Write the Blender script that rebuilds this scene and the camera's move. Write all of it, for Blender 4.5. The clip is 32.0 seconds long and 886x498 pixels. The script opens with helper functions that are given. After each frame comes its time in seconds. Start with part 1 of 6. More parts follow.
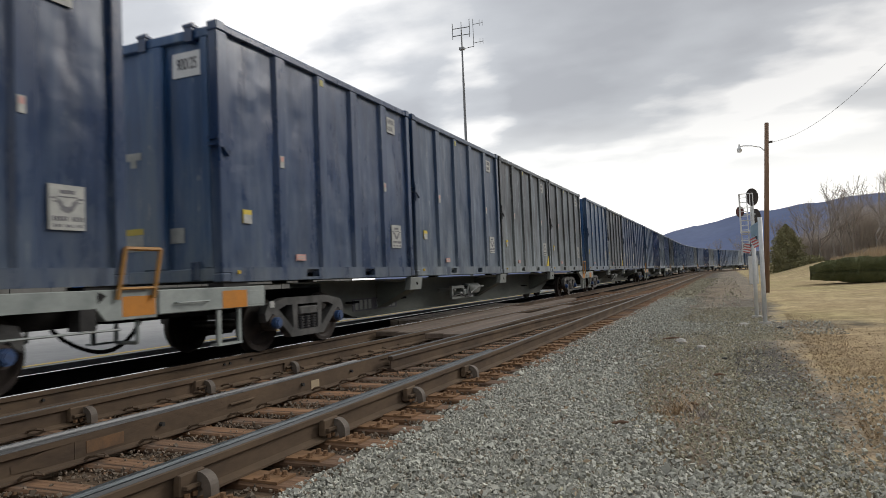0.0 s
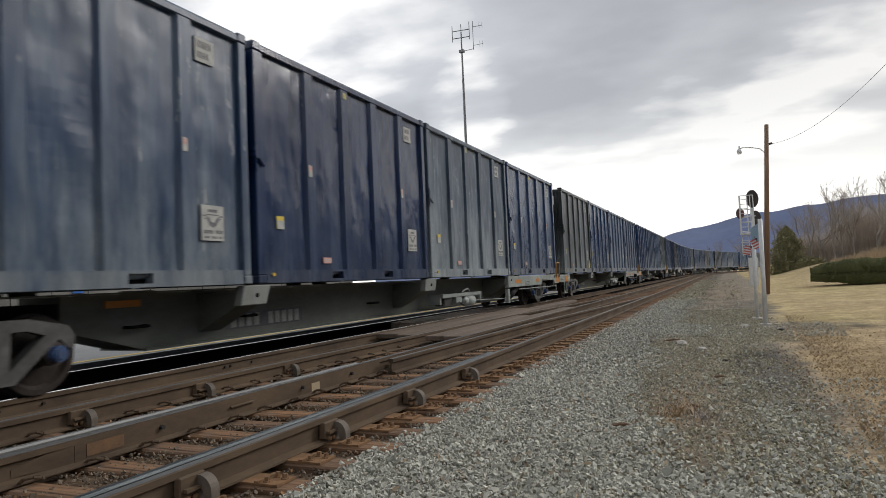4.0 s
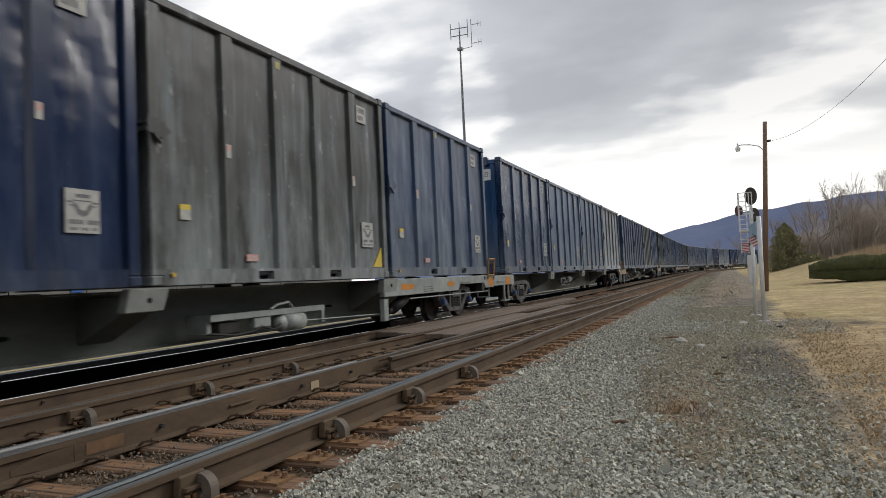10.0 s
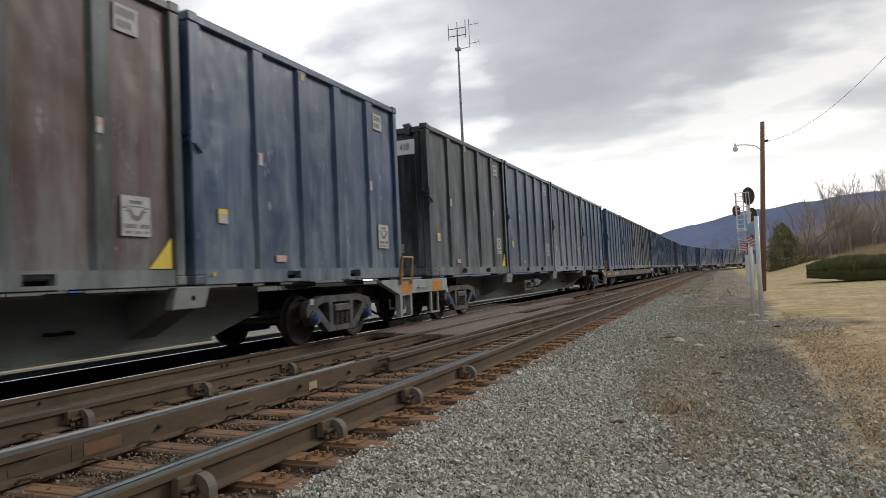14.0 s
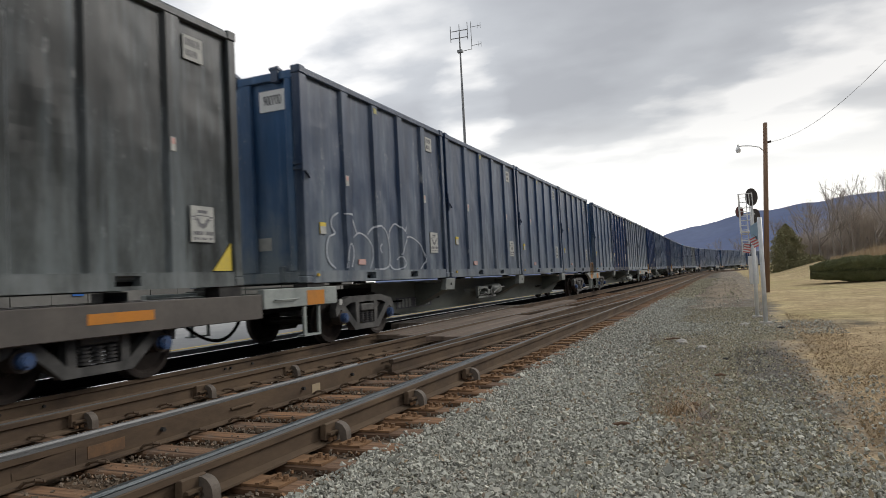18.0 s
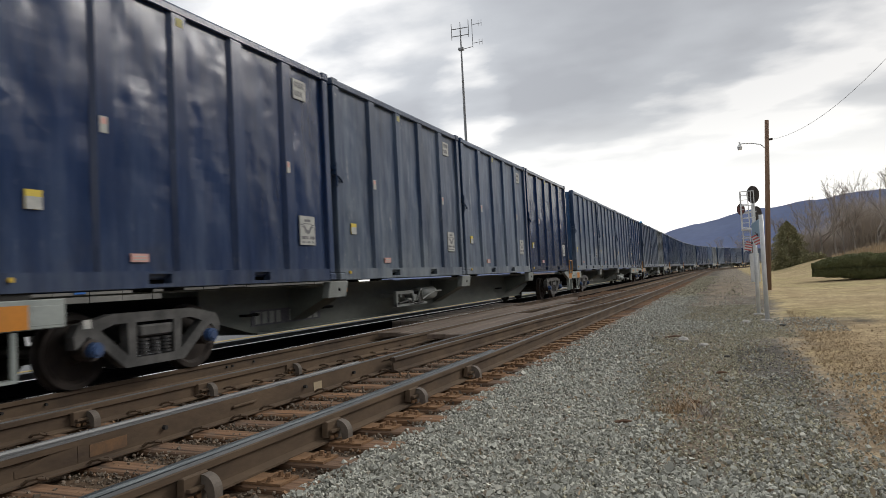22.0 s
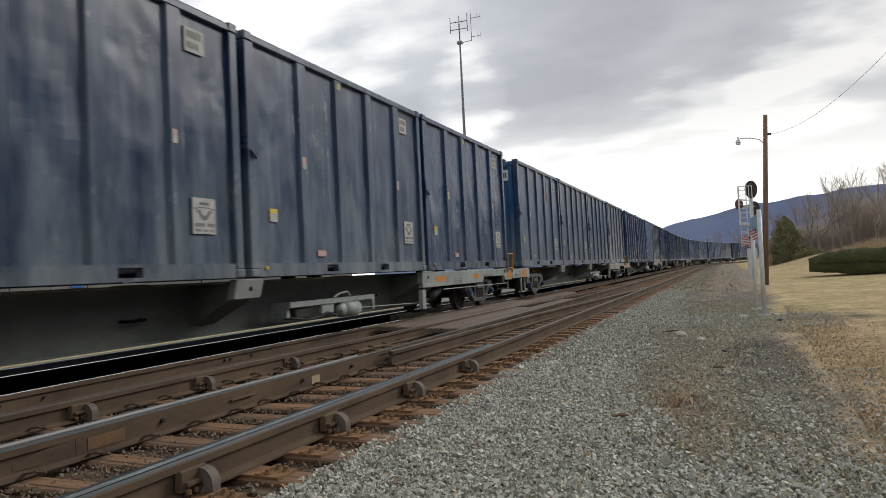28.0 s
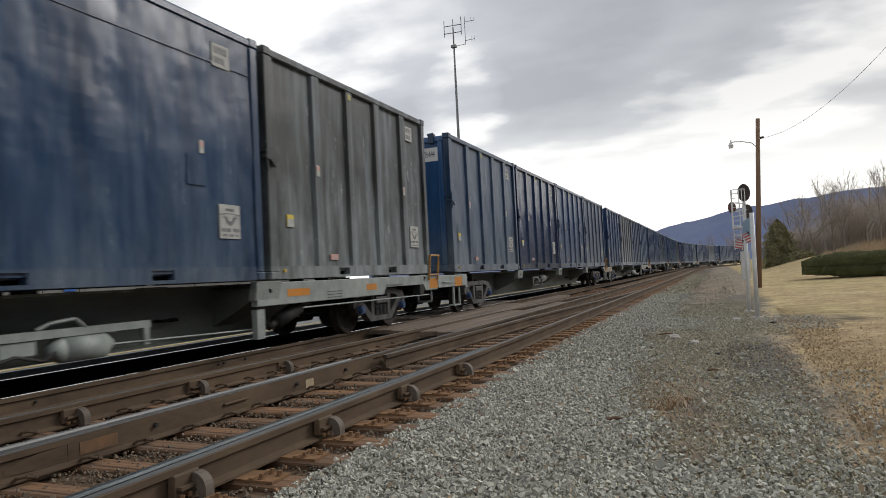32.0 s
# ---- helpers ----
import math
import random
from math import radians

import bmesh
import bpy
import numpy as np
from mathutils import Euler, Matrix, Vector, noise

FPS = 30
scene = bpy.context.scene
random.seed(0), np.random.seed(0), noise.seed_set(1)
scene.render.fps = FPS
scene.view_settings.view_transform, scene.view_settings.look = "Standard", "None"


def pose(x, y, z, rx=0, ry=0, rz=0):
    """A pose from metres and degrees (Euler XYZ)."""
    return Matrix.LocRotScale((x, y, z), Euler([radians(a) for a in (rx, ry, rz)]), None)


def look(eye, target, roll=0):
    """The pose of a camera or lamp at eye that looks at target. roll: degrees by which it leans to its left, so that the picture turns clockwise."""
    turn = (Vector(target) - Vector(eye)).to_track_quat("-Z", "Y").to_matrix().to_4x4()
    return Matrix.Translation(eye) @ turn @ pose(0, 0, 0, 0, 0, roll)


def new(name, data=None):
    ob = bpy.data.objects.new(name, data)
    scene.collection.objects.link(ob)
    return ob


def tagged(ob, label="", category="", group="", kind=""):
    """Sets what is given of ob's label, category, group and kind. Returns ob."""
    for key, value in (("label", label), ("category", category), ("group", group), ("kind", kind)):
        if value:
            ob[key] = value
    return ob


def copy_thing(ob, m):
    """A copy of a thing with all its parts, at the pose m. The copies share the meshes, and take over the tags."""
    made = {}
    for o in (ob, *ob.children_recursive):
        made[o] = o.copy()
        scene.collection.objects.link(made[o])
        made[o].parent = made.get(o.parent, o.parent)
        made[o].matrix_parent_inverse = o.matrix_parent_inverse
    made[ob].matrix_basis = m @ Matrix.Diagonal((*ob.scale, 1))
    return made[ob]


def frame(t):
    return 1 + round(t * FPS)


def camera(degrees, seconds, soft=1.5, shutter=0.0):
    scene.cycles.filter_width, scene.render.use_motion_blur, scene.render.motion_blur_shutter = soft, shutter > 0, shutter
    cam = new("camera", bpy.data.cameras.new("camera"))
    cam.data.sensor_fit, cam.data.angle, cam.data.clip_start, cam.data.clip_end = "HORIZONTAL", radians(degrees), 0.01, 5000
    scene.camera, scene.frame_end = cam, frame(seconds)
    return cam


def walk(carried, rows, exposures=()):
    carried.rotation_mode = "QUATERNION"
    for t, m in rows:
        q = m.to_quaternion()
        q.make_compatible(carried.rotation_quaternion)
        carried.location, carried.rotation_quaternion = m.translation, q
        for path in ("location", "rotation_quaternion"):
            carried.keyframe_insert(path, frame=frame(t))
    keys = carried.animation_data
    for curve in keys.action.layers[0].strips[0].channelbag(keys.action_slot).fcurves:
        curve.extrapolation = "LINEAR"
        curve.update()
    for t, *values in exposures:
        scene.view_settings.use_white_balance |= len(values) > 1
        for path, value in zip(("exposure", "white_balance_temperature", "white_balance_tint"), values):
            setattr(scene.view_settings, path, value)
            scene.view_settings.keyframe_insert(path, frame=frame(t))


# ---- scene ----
EYE = (0.0, 0.0, 1.038)


def aim(yaw, pitch, roll):
    """Camera pose: degrees to the left of the track, upwards, and its lean."""
    a, b = radians(yaw), radians(pitch)
    ahead = Vector((-math.sin(a) * math.cos(b), math.cos(a) * math.cos(b), math.sin(b)))
    return look(EYE, Vector(EYE) + ahead * 10, roll)


cam = camera(67.48, 32.0, soft=0.4, shutter=0.12)
walk(cam, [
    (0, aim(23.081, 2.450, -2.384)),
    (0.5, aim(23.018, 2.470, -2.499)),
    (1, aim(23.089, 2.449, -2.400)),
    (1.5, aim(23.100, 2.453, -2.518)),
    (2, aim(23.116, 2.509, -2.569)),
    (2.5, aim(23.061, 2.626, -2.545)),
    (3, aim(22.923, 2.672, -2.486)),
    (3.5, aim(22.999, 2.662, -2.492)),
    (5.5, aim(23.272, 2.609, -2.543)),
    (6, aim(23.257, 2.567, -2.637)),
    (6.5, aim(23.257, 2.518, -2.578)),
    (7, aim(23.234, 2.511, -2.606)),
    (7.5, aim(23.201, 2.494, -2.639)),
    (8, aim(23.183, 2.448, -2.699)),
    (8.5, aim(23.154, 2.412, -2.675)),
    (9, aim(23.096, 2.457, -2.744)),
    (9.5, aim(23.017, 2.475, -2.655)),
    (10, aim(23.003, 2.481, -2.660)),
    (10.5, aim(22.933, 2.511, -2.719)),
    (11, aim(22.893, 2.506, -2.740)),
    (11.5, aim(22.822, 2.569, -2.810)),
    (12, aim(22.816, 2.594, -2.765)),
    (12.5, aim(22.767, 2.576, -2.846)),
    (13, aim(22.798, 2.593, -3.016)),
    (13.5, aim(22.830, 2.547, -2.819)),
    (14, aim(22.834, 2.486, -2.722)),
    (14.5, aim(22.800, 2.464, -2.676)),
    (16.5, aim(23.032, 2.543, -2.951)),
    (17, aim(23.045, 2.566, -2.823)),
    (17.5, aim(23.098, 2.620, -2.953)),
    (18, aim(23.061, 2.673, -2.877)),
    (18.5, aim(22.754, 2.740, -2.784)),
    (19, aim(22.830, 2.631, -2.686)),
    (19.5, aim(23.033, 2.513, -2.741)),
    (20, aim(23.120, 2.456, -2.712)),
    (20.5, aim(23.225, 2.456, -2.733)),
    (21, aim(23.200, 2.435, -2.782)),
    (21.5, aim(23.206, 2.464, -2.897)),
    (22, aim(23.177, 2.503, -2.945)),
    (22.5, aim(23.157, 2.523, -2.918)),
    (23, aim(23.188, 2.518, -2.944)),
    (23.5, aim(23.209, 2.429, -2.915)),
    (24, aim(23.256, 2.459, -2.979)),
    (24.5, aim(23.330, 2.552, -2.950)),
    (25, aim(23.334, 2.567, -2.892)),
    (25.5, aim(23.185, 2.143, -2.696)),
    (27.5, aim(23.080, 1.969, -2.791)),
    (28, aim(23.041, 1.988, -2.806)),
    (28.5, aim(22.936, 1.951, -2.719)),
    (29, aim(22.227, 2.094, -2.885)),
    (29.5, aim(22.251, 2.195, -2.847)),
    (30, aim(22.240, 2.334, -2.927)),
    (30.5, aim(22.426, 2.310, -2.874)),
    (31, aim(22.533, 2.288, -2.855)),
    (31.5, aim(22.503, 2.282, -2.977)),
    (32, aim(22.528, 2.244, -2.877)),
])

# ---- light ----
SUN_EL, SUN_ROT = 32.0, 38.7


def make_world():
    w = bpy.data.worlds.new("overcast_sky")
    scene.world = w
    w.use_nodes = True
    nt = w.node_tree
    nt.nodes.clear()
    n, k = nt.nodes.new, nt.links.new
    out, bg = n("ShaderNodeOutputWorld"), n("ShaderNodeBackground")
    sky = n("ShaderNodeTexSky")
    sky.sky_type, sky.sun_disc = "NISHITA", False
    sky.sun_elevation, sky.sun_rotation = radians(SUN_EL), radians(SUN_ROT)
    sky.air_density, sky.dust_density = 1.2, 3.0
    tc = n("ShaderNodeTexCoord")
    sep = n("ShaderNodeSeparateXYZ")
    k(tc.outputs["Generated"], sep.inputs[0])
    # clouds lie on a plane high above: the direction over its height
    up = n("ShaderNodeMath"); up.operation = "MAXIMUM"; up.inputs[1].default_value = 0.0
    k(sep.outputs["Z"], up.inputs[0])
    lift = n("ShaderNodeMath"); lift.operation = "ADD"; lift.inputs[1].default_value = 0.16
    k(up.outputs[0], lift.inputs[0])
    dx = n("ShaderNodeMath"); dx.operation = "DIVIDE"
    dy = n("ShaderNodeMath"); dy.operation = "DIVIDE"
    k(sep.outputs["X"], dx.inputs[0]); k(lift.outputs[0], dx.inputs[1])
    k(sep.outputs["Y"], dy.inputs[0]); k(lift.outputs[0], dy.inputs[1])
    flat = n("ShaderNodeCombineXYZ")
    k(dx.outputs[0], flat.inputs[0]); k(dy.outputs[0], flat.inputs[1])
    mp = n("ShaderNodeMapping")
    mp.inputs["Location"].default_value = (5.2, 2.3, 0)
    mp.inputs["Rotation"].default_value = (0, 0, radians(-8))
    mp.inputs["Scale"].default_value = (0.8, 1.0, 1)
    k(flat.outputs[0], mp.inputs[0])
    big, fine = n("ShaderNodeTexNoise"), n("ShaderNodeTexNoise")
    big.inputs["Scale"].default_value, big.inputs["Detail"].default_value = 1.0, 4
    big.inputs["Distortion"].default_value = 0.15
    fine.inputs["Scale"].default_value, fine.inputs["Detail"].default_value = 3.2, 6
    k(mp.outputs[0], big.inputs["Vector"]); k(mp.outputs[0], fine.inputs["Vector"])
    mixn = n("ShaderNodeMath"); mixn.operation = "MULTIPLY_ADD"; mixn.inputs[1].default_value = 0.36
    k(fine.outputs["Fac"], mixn.inputs[0]); k(big.outputs["Fac"], mixn.inputs[2])
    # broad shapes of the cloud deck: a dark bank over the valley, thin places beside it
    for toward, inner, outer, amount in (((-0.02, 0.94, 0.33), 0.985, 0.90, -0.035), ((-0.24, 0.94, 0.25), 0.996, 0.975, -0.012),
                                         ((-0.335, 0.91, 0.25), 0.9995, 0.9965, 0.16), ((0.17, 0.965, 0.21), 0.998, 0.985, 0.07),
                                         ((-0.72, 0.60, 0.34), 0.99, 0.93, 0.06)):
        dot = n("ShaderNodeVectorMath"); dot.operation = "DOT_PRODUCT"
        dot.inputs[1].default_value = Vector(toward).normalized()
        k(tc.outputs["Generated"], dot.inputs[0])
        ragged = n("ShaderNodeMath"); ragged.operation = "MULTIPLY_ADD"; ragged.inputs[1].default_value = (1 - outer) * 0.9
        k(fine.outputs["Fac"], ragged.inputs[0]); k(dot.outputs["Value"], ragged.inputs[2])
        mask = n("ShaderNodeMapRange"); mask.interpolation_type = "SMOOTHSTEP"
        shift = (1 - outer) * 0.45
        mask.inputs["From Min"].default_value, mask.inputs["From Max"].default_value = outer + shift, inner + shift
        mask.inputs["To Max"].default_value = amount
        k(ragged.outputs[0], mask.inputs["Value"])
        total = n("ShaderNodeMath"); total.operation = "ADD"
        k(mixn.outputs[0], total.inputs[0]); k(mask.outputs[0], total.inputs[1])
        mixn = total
    cloud = n("ShaderNodeValToRGB")
    el = cloud.color_ramp.elements
    el[0].position, el[0].color = 0.56, (0.47, 0.485, 0.52, 1)
    el[1].position, el[1].color = 0.79, (1.02, 1.01, 1.0, 1)
    e = cloud.color_ramp.elements.new(0.68); e.color = (0.58, 0.60, 0.635, 1)
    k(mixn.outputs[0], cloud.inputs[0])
    # the cloud deck thins out and brightens towards the horizon, most of all up the line
    low = n("ShaderNodeMapRange"); low.interpolation_type = "SMOOTHSTEP"
    low.inputs["From Min"].default_value, low.inputs["From Max"].default_value = 0.25, 0.05
    k(sep.outputs["Z"], low.inputs["Value"])
    glow = n("ShaderNodeMix"); glow.data_type = "RGBA"
    glow.inputs["B"].default_value = (1.32, 1.31, 1.275, 1)
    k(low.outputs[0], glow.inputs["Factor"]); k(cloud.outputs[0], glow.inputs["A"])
    veil = n("ShaderNodeMix"); veil.data_type = "RGBA"; veil.inputs["Factor"].default_value = 0.92
    dim = n("ShaderNodeMix"); dim.data_type = "RGBA"; dim.blend_type = "MULTIPLY"; dim.inputs["Factor"].default_value = 1
    dim.inputs["B"].default_value = (0.1, 0.1, 0.1, 1)
    k(sky.outputs[0], dim.inputs["A"])
    k(dim.outputs["Result"], veil.inputs["A"]); k(glow.outputs["Result"], veil.inputs["B"])
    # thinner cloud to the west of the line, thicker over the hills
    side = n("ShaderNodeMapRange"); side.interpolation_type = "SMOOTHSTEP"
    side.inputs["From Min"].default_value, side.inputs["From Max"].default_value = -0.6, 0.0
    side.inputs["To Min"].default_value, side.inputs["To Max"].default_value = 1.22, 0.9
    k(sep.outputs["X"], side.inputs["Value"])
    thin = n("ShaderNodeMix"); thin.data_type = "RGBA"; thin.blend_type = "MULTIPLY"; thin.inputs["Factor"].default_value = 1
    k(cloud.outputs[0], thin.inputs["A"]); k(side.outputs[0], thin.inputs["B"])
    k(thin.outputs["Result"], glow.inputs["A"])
    bg.inputs["Strength"].default_value = 1.0
    k(veil.outputs["Result"], bg.inputs["Color"])
    k(bg.outputs[0], out.inputs[0])


make_world()
sun_data = bpy.data.lights.new("sun", "SUN")
sun_data.energy, sun_data.angle, sun_data.color = 1.65, radians(25), (1.0, 0.965, 0.92)
sun = new("sun", sun_data)
sun.matrix_world = look((40, 50, 40), (0, 0, 0))
scene.view_settings.exposure = 0.0


# ---- materials ----
class Mat:
    """Short hand for a node material on one Principled shader."""

    def __init__(self, name, rough=0.8, metal=0.0, spec=0.5):
        self.m = bpy.data.materials.new(name)
        self.m.use_nodes = True
        self.t = self.m.node_tree
        self.p = self.t.nodes["Principled BSDF"]
        self.p.inputs["Roughness"].default_value = rough
        self.p.inputs["Metallic"].default_value = metal
        self.p.inputs["Specular IOR Level"].default_value = spec
        self.tc = self.t.nodes.new("ShaderNodeTexCoord")

    def link(self, a, b):
        self.t.links.new(a, b)

    def coords(self, scale=(1, 1, 1), seed=None):
        mp = self.t.nodes.new("ShaderNodeMapping")
        mp.inputs["Scale"].default_value = scale
        self.link(self.tc.outputs["Object"], mp.inputs[0])
        if seed is not None:
            self.link(seed, mp.inputs["Location"])
        return mp.outputs[0]

    def noise(self, scale, detail=4, stretch=(1, 1, 1), seed=None, rough=0.55):
        n = self.t.nodes.new("ShaderNodeTexNoise")
        n.inputs["Scale"].default_value, n.inputs["Detail"].default_value = scale, detail
        n.inputs["Roughness"].default_value = rough
        self.link(self.coords(stretch, seed), n.inputs["Vector"])
        return n.outputs["Fac"]

    def ramp(self, fac, *stops):
        r = self.t.nodes.new("ShaderNodeValToRGB")
        while len(r.color_ramp.elements) < len(stops):
            r.color_ramp.elements.new(0.5)
        for e, (pos, c) in zip(r.color_ramp.elements, stops):
            e.position = pos
            e.color = (*c, 1) if isinstance(c, tuple) else (c, c, c, 1)
        self.link(fac, r.inputs[0])
        return r.outputs[0]

    def mix(self, fac, a, b, blend="MIX"):
        m = self.t.nodes.new("ShaderNodeMix")
        m.data_type, m.blend_type = "RGBA", blend
        for sock, v in ((m.inputs["Factor"], fac), (m.inputs["A"], a), (m.inputs["B"], b)):
            if isinstance(v, (int, float)):
                sock.default_value = v
            elif isinstance(v, tuple):
                sock.default_value = (*v, 1)
            else:
                self.link(v, sock)
        return m.outputs["Result"]

    def math(self, op, a, b=0.0, clamp=False):
        m = self.t.nodes.new("ShaderNodeMath")
        m.operation, m.use_clamp = op, clamp
        for sock, v in zip(m.inputs, (a, b)):
            if isinstance(v, (int, float)):
                sock.default_value = v
            else:
                self.link(v, sock)
        return m.outputs[0]

    def axis(self, which):
        s = self.t.nodes.new("ShaderNodeSeparateXYZ")
        self.link(self.tc.outputs["Object"], s.inputs[0])
        return s.outputs[which]

    def random(self):
        return self.t.nodes.new("ShaderNodeObjectInfo").outputs["Random"]

    def color(self, c):
        if isinstance(c, tuple):
            self.p.inputs["Base Color"].default_value = (*c, 1)
        else:
            self.link(c, self.p.inputs["Base Color"])
        return self

    def rough(self, r):
        self.link(r, self.p.inputs["Roughness"])
        return self

    def bump(self, height, dist=0.01, strength=1.0):
        b = self.t.nodes.new("ShaderNodeBump")
        b.inputs["Distance"].default_value, b.inputs["Strength"].default_value = dist, strength
        self.link(height, b.inputs["Height"])
        old = self.p.inputs["Normal"].links
        if old:
            self.link(old[0].from_socket, b.inputs["Normal"])
        self.link(b.outputs[0], self.p.inputs["Normal"])
        return self


def simple(name, a, b, scale=6.0, rough=0.8, metal=0.0, bump=0.0, stretch=(1, 1, 1), spec=0.5):
    m = Mat(name, rough, metal, spec)
    f = m.noise(scale, 5, stretch)
    g = m.noise(scale * 9, 3, stretch)
    col = m.mix(m.ramp(f, (0.3, 0.0), (0.7, 1.0)), a, b)
    m.color(m.mix(0.25, col, m.ramp(g, (0.25, 0.35), (0.75, 1.0)), "MULTIPLY"))
    if bump:
        m.bump(g, bump)
    return m.m


def container_paint(name, dents):
    """Worn paint: the colour is the object's own, under dirt, dust streaks and scuffs."""
    m = Mat(name, 0.45, 0.0, 0.5)
    info = m.t.nodes.new("ShaderNodeObjectInfo")
    seed = m.t.nodes.new("ShaderNodeVectorMath")
    seed.operation = "MULTIPLY"
    comb = m.t.nodes.new("ShaderNodeCombineXYZ")
    for i in range(3):
        m.link(info.outputs["Alpha"], comb.inputs[i])
    m.link(comb.outputs[0], seed.inputs[0])
    seed.inputs[1].default_value = (37, 91, 53)
    s = seed.outputs[0]
    sepc = m.t.nodes.new("ShaderNodeSeparateColor")
    m.link(info.outputs["Color"], sepc.inputs[0])
    # strongly coloured paint is the newer and glossier
    fresh = m.math("DIVIDE", m.math("SUBTRACT", m.math("DIVIDE", sepc.outputs[2], sepc.outputs[0]), 8.0), 12.0, True)
    age = m.math("ADD", m.math("MULTIPLY", info.outputs["Alpha"], 1.3), 0.35)
    old = m.math("MULTIPLY", m.math("SUBTRACT", 1.0, m.math("MULTIPLY", fresh, 0.85)), age)
    z = m.axis(2)
    streak = m.noise(3.0, 6, (1, 1, 0.13), s, 0.62)
    drip = m.noise(7.0, 5, (1, 1, 0.05), s, 0.6)
    patch = m.noise(0.9, 5, (1, 1, 0.6), s, 0.6)
    fine = m.noise(22, 5, (1, 1, 0.45), s, 0.65)
    wipe = m.noise(1.6, 6, (1, 1.2, 0.5), s, 0.7)
    grimy = m.mix(0.4, info.outputs["Color"], (0.020, 0.026, 0.031))
    base = m.mix(m.math("MULTIPLY", m.ramp(patch, (0.36, 0.0), (0.62, 1.0)), m.math("MULTIPLY", old, 0.6)), info.outputs["Color"], grimy)
    # darker towards the top; road dust is thrown up from below
    high = m.math("MULTIPLY", m.ramp(m.math("MULTIPLY", z, 0.25), (0.2, 0.0), (0.8, 1.0)), m.ramp(wipe, (0.3, 0.35), (0.65, 1.0)))
    base = m.mix(m.math("MULTIPLY", high, m.math("MULTIPLY", old, 0.85)), base, grimy)
    base = m.mix(0.6, base, m.ramp(streak, (0.3, 0.42), (0.6, 1.2)), "MULTIPLY")
    dusty = m.mix(m.math("MULTIPLY", m.ramp(wipe, (0.48, 0.0), (0.72, 1.0)), m.math("MULTIPLY", m.math("SUBTRACT", 1.15, high), m.math("MULTIPLY", old, 0.22))), base, (0.125, 0.16, 0.185))
    dusty = m.mix(m.math("MULTIPLY", m.ramp(m.math("MULTIPLY", streak, m.math("ADD", drip, 0.5)), (0.5, 0.0), (0.72, 1.0)), m.math("MULTIPLY", old, 0.5)), dusty, (0.19, 0.235, 0.26))
    low = m.math("MULTIPLY", m.ramp(m.math("MULTIPLY", z, 0.25), (0.03, 1.0), (0.5, 0.0)), m.ramp(m.mix(0.5, streak, wipe), (0.36, 0.06), (0.58, 1.0)))
    dusty = m.mix(m.math("MULTIPLY", low, m.math("ADD", m.math("MULTIPLY", old, 0.82), 0.03)), dusty, (0.235, 0.265, 0.262))
    foot = m.ramp(m.math("MULTIPLY", z, 0.25), (0.045, 1.0), (0.055, 0.0))
    dusty = m.mix(m.math("MULTIPLY", foot, m.math("MULTIPLY", m.ramp(wipe, (0.35, 0.25), (0.6, 1.0)), m.math("MULTIPLY", old, 0.5))), dusty, (0.26, 0.28, 0.275))
    scuff = m.ramp(m.math("MULTIPLY", fine, wipe), (0.35, 0.0), (0.43, 1.0))
    worn = m.mix(m.math("MULTIPLY", scuff, m.math("MULTIPLY", old, 0.45)), dusty, (0.36, 0.37, 0.36))
    scratch = m.ramp(m.math("MULTIPLY", drip, m.noise(5.0, 4, (1, 1, 0.6), s, 0.7)), (0.37, 0.0), (0.41, 1.0))
    worn = m.mix(m.math("MULTIPLY", scratch, m.math("MULTIPLY", old, 0.5)), worn, (0.42, 0.43, 0.42))
    m.color(worn)
    m.rough(m.math("ADD", m.math("MULTIPLY", old, m.ramp(m.mix(0.5, streak, wipe), (0.3, 0.16), (0.62, 0.36))), 0.18))
    m.link(m.math("ADD", m.math("MULTIPLY", fresh, 0.25), 0.28), m.p.inputs["Specular IOR Level"])
    # fine dust brightens the paint where it is seen edge-on
    m.p.inputs["Sheen Roughness"].default_value = 0.45
    m.p.inputs["Sheen Tint"].default_value = (0.66, 0.74, 0.86, 1)
    m.link(m.math("MULTIPLY", old, m.ramp(m.mix(0.5, streak, wipe), (0.35, 0.14), (0.6, 0.55))), m.p.inputs["Sheen Weight"])
    if dents:
        m.bump(m.noise(1.1, 2, (1, 1, 0.7), s), 0.035, dents)
        m.bump(m.noise(2.6, 1, (1, 1, 0.6), s), 0.035, dents)
        # knocks from the loader's bucket
        knock = m.t.nodes.new("ShaderNodeTexVoronoi")
        knock.feature, knock.inputs["Scale"].default_value = "SMOOTH_F1", 1.5
        knock.inputs["Smoothness"].default_value = 0.6
        m.link(m.coords((1, 1.3, 0.55), s), knock.inputs["Vector"])
        pit = m.math("MULTIPLY", m.ramp(knock.outputs["Distance"], (0.0, 1.0), (0.6, 0.0)), m.ramp(m.noise(1.3, 2, (1, 1, 1), s), (0.4, 0.0), (0.65, 1.0)))
        m.bump(m.math("MULTIPLY", pit, m.math("ADD", m.math("MULTIPLY", fresh, 0.7), 0.5)), -0.03, dents)
    m.bump(fine, 0.002, 0.4)
    return m.m


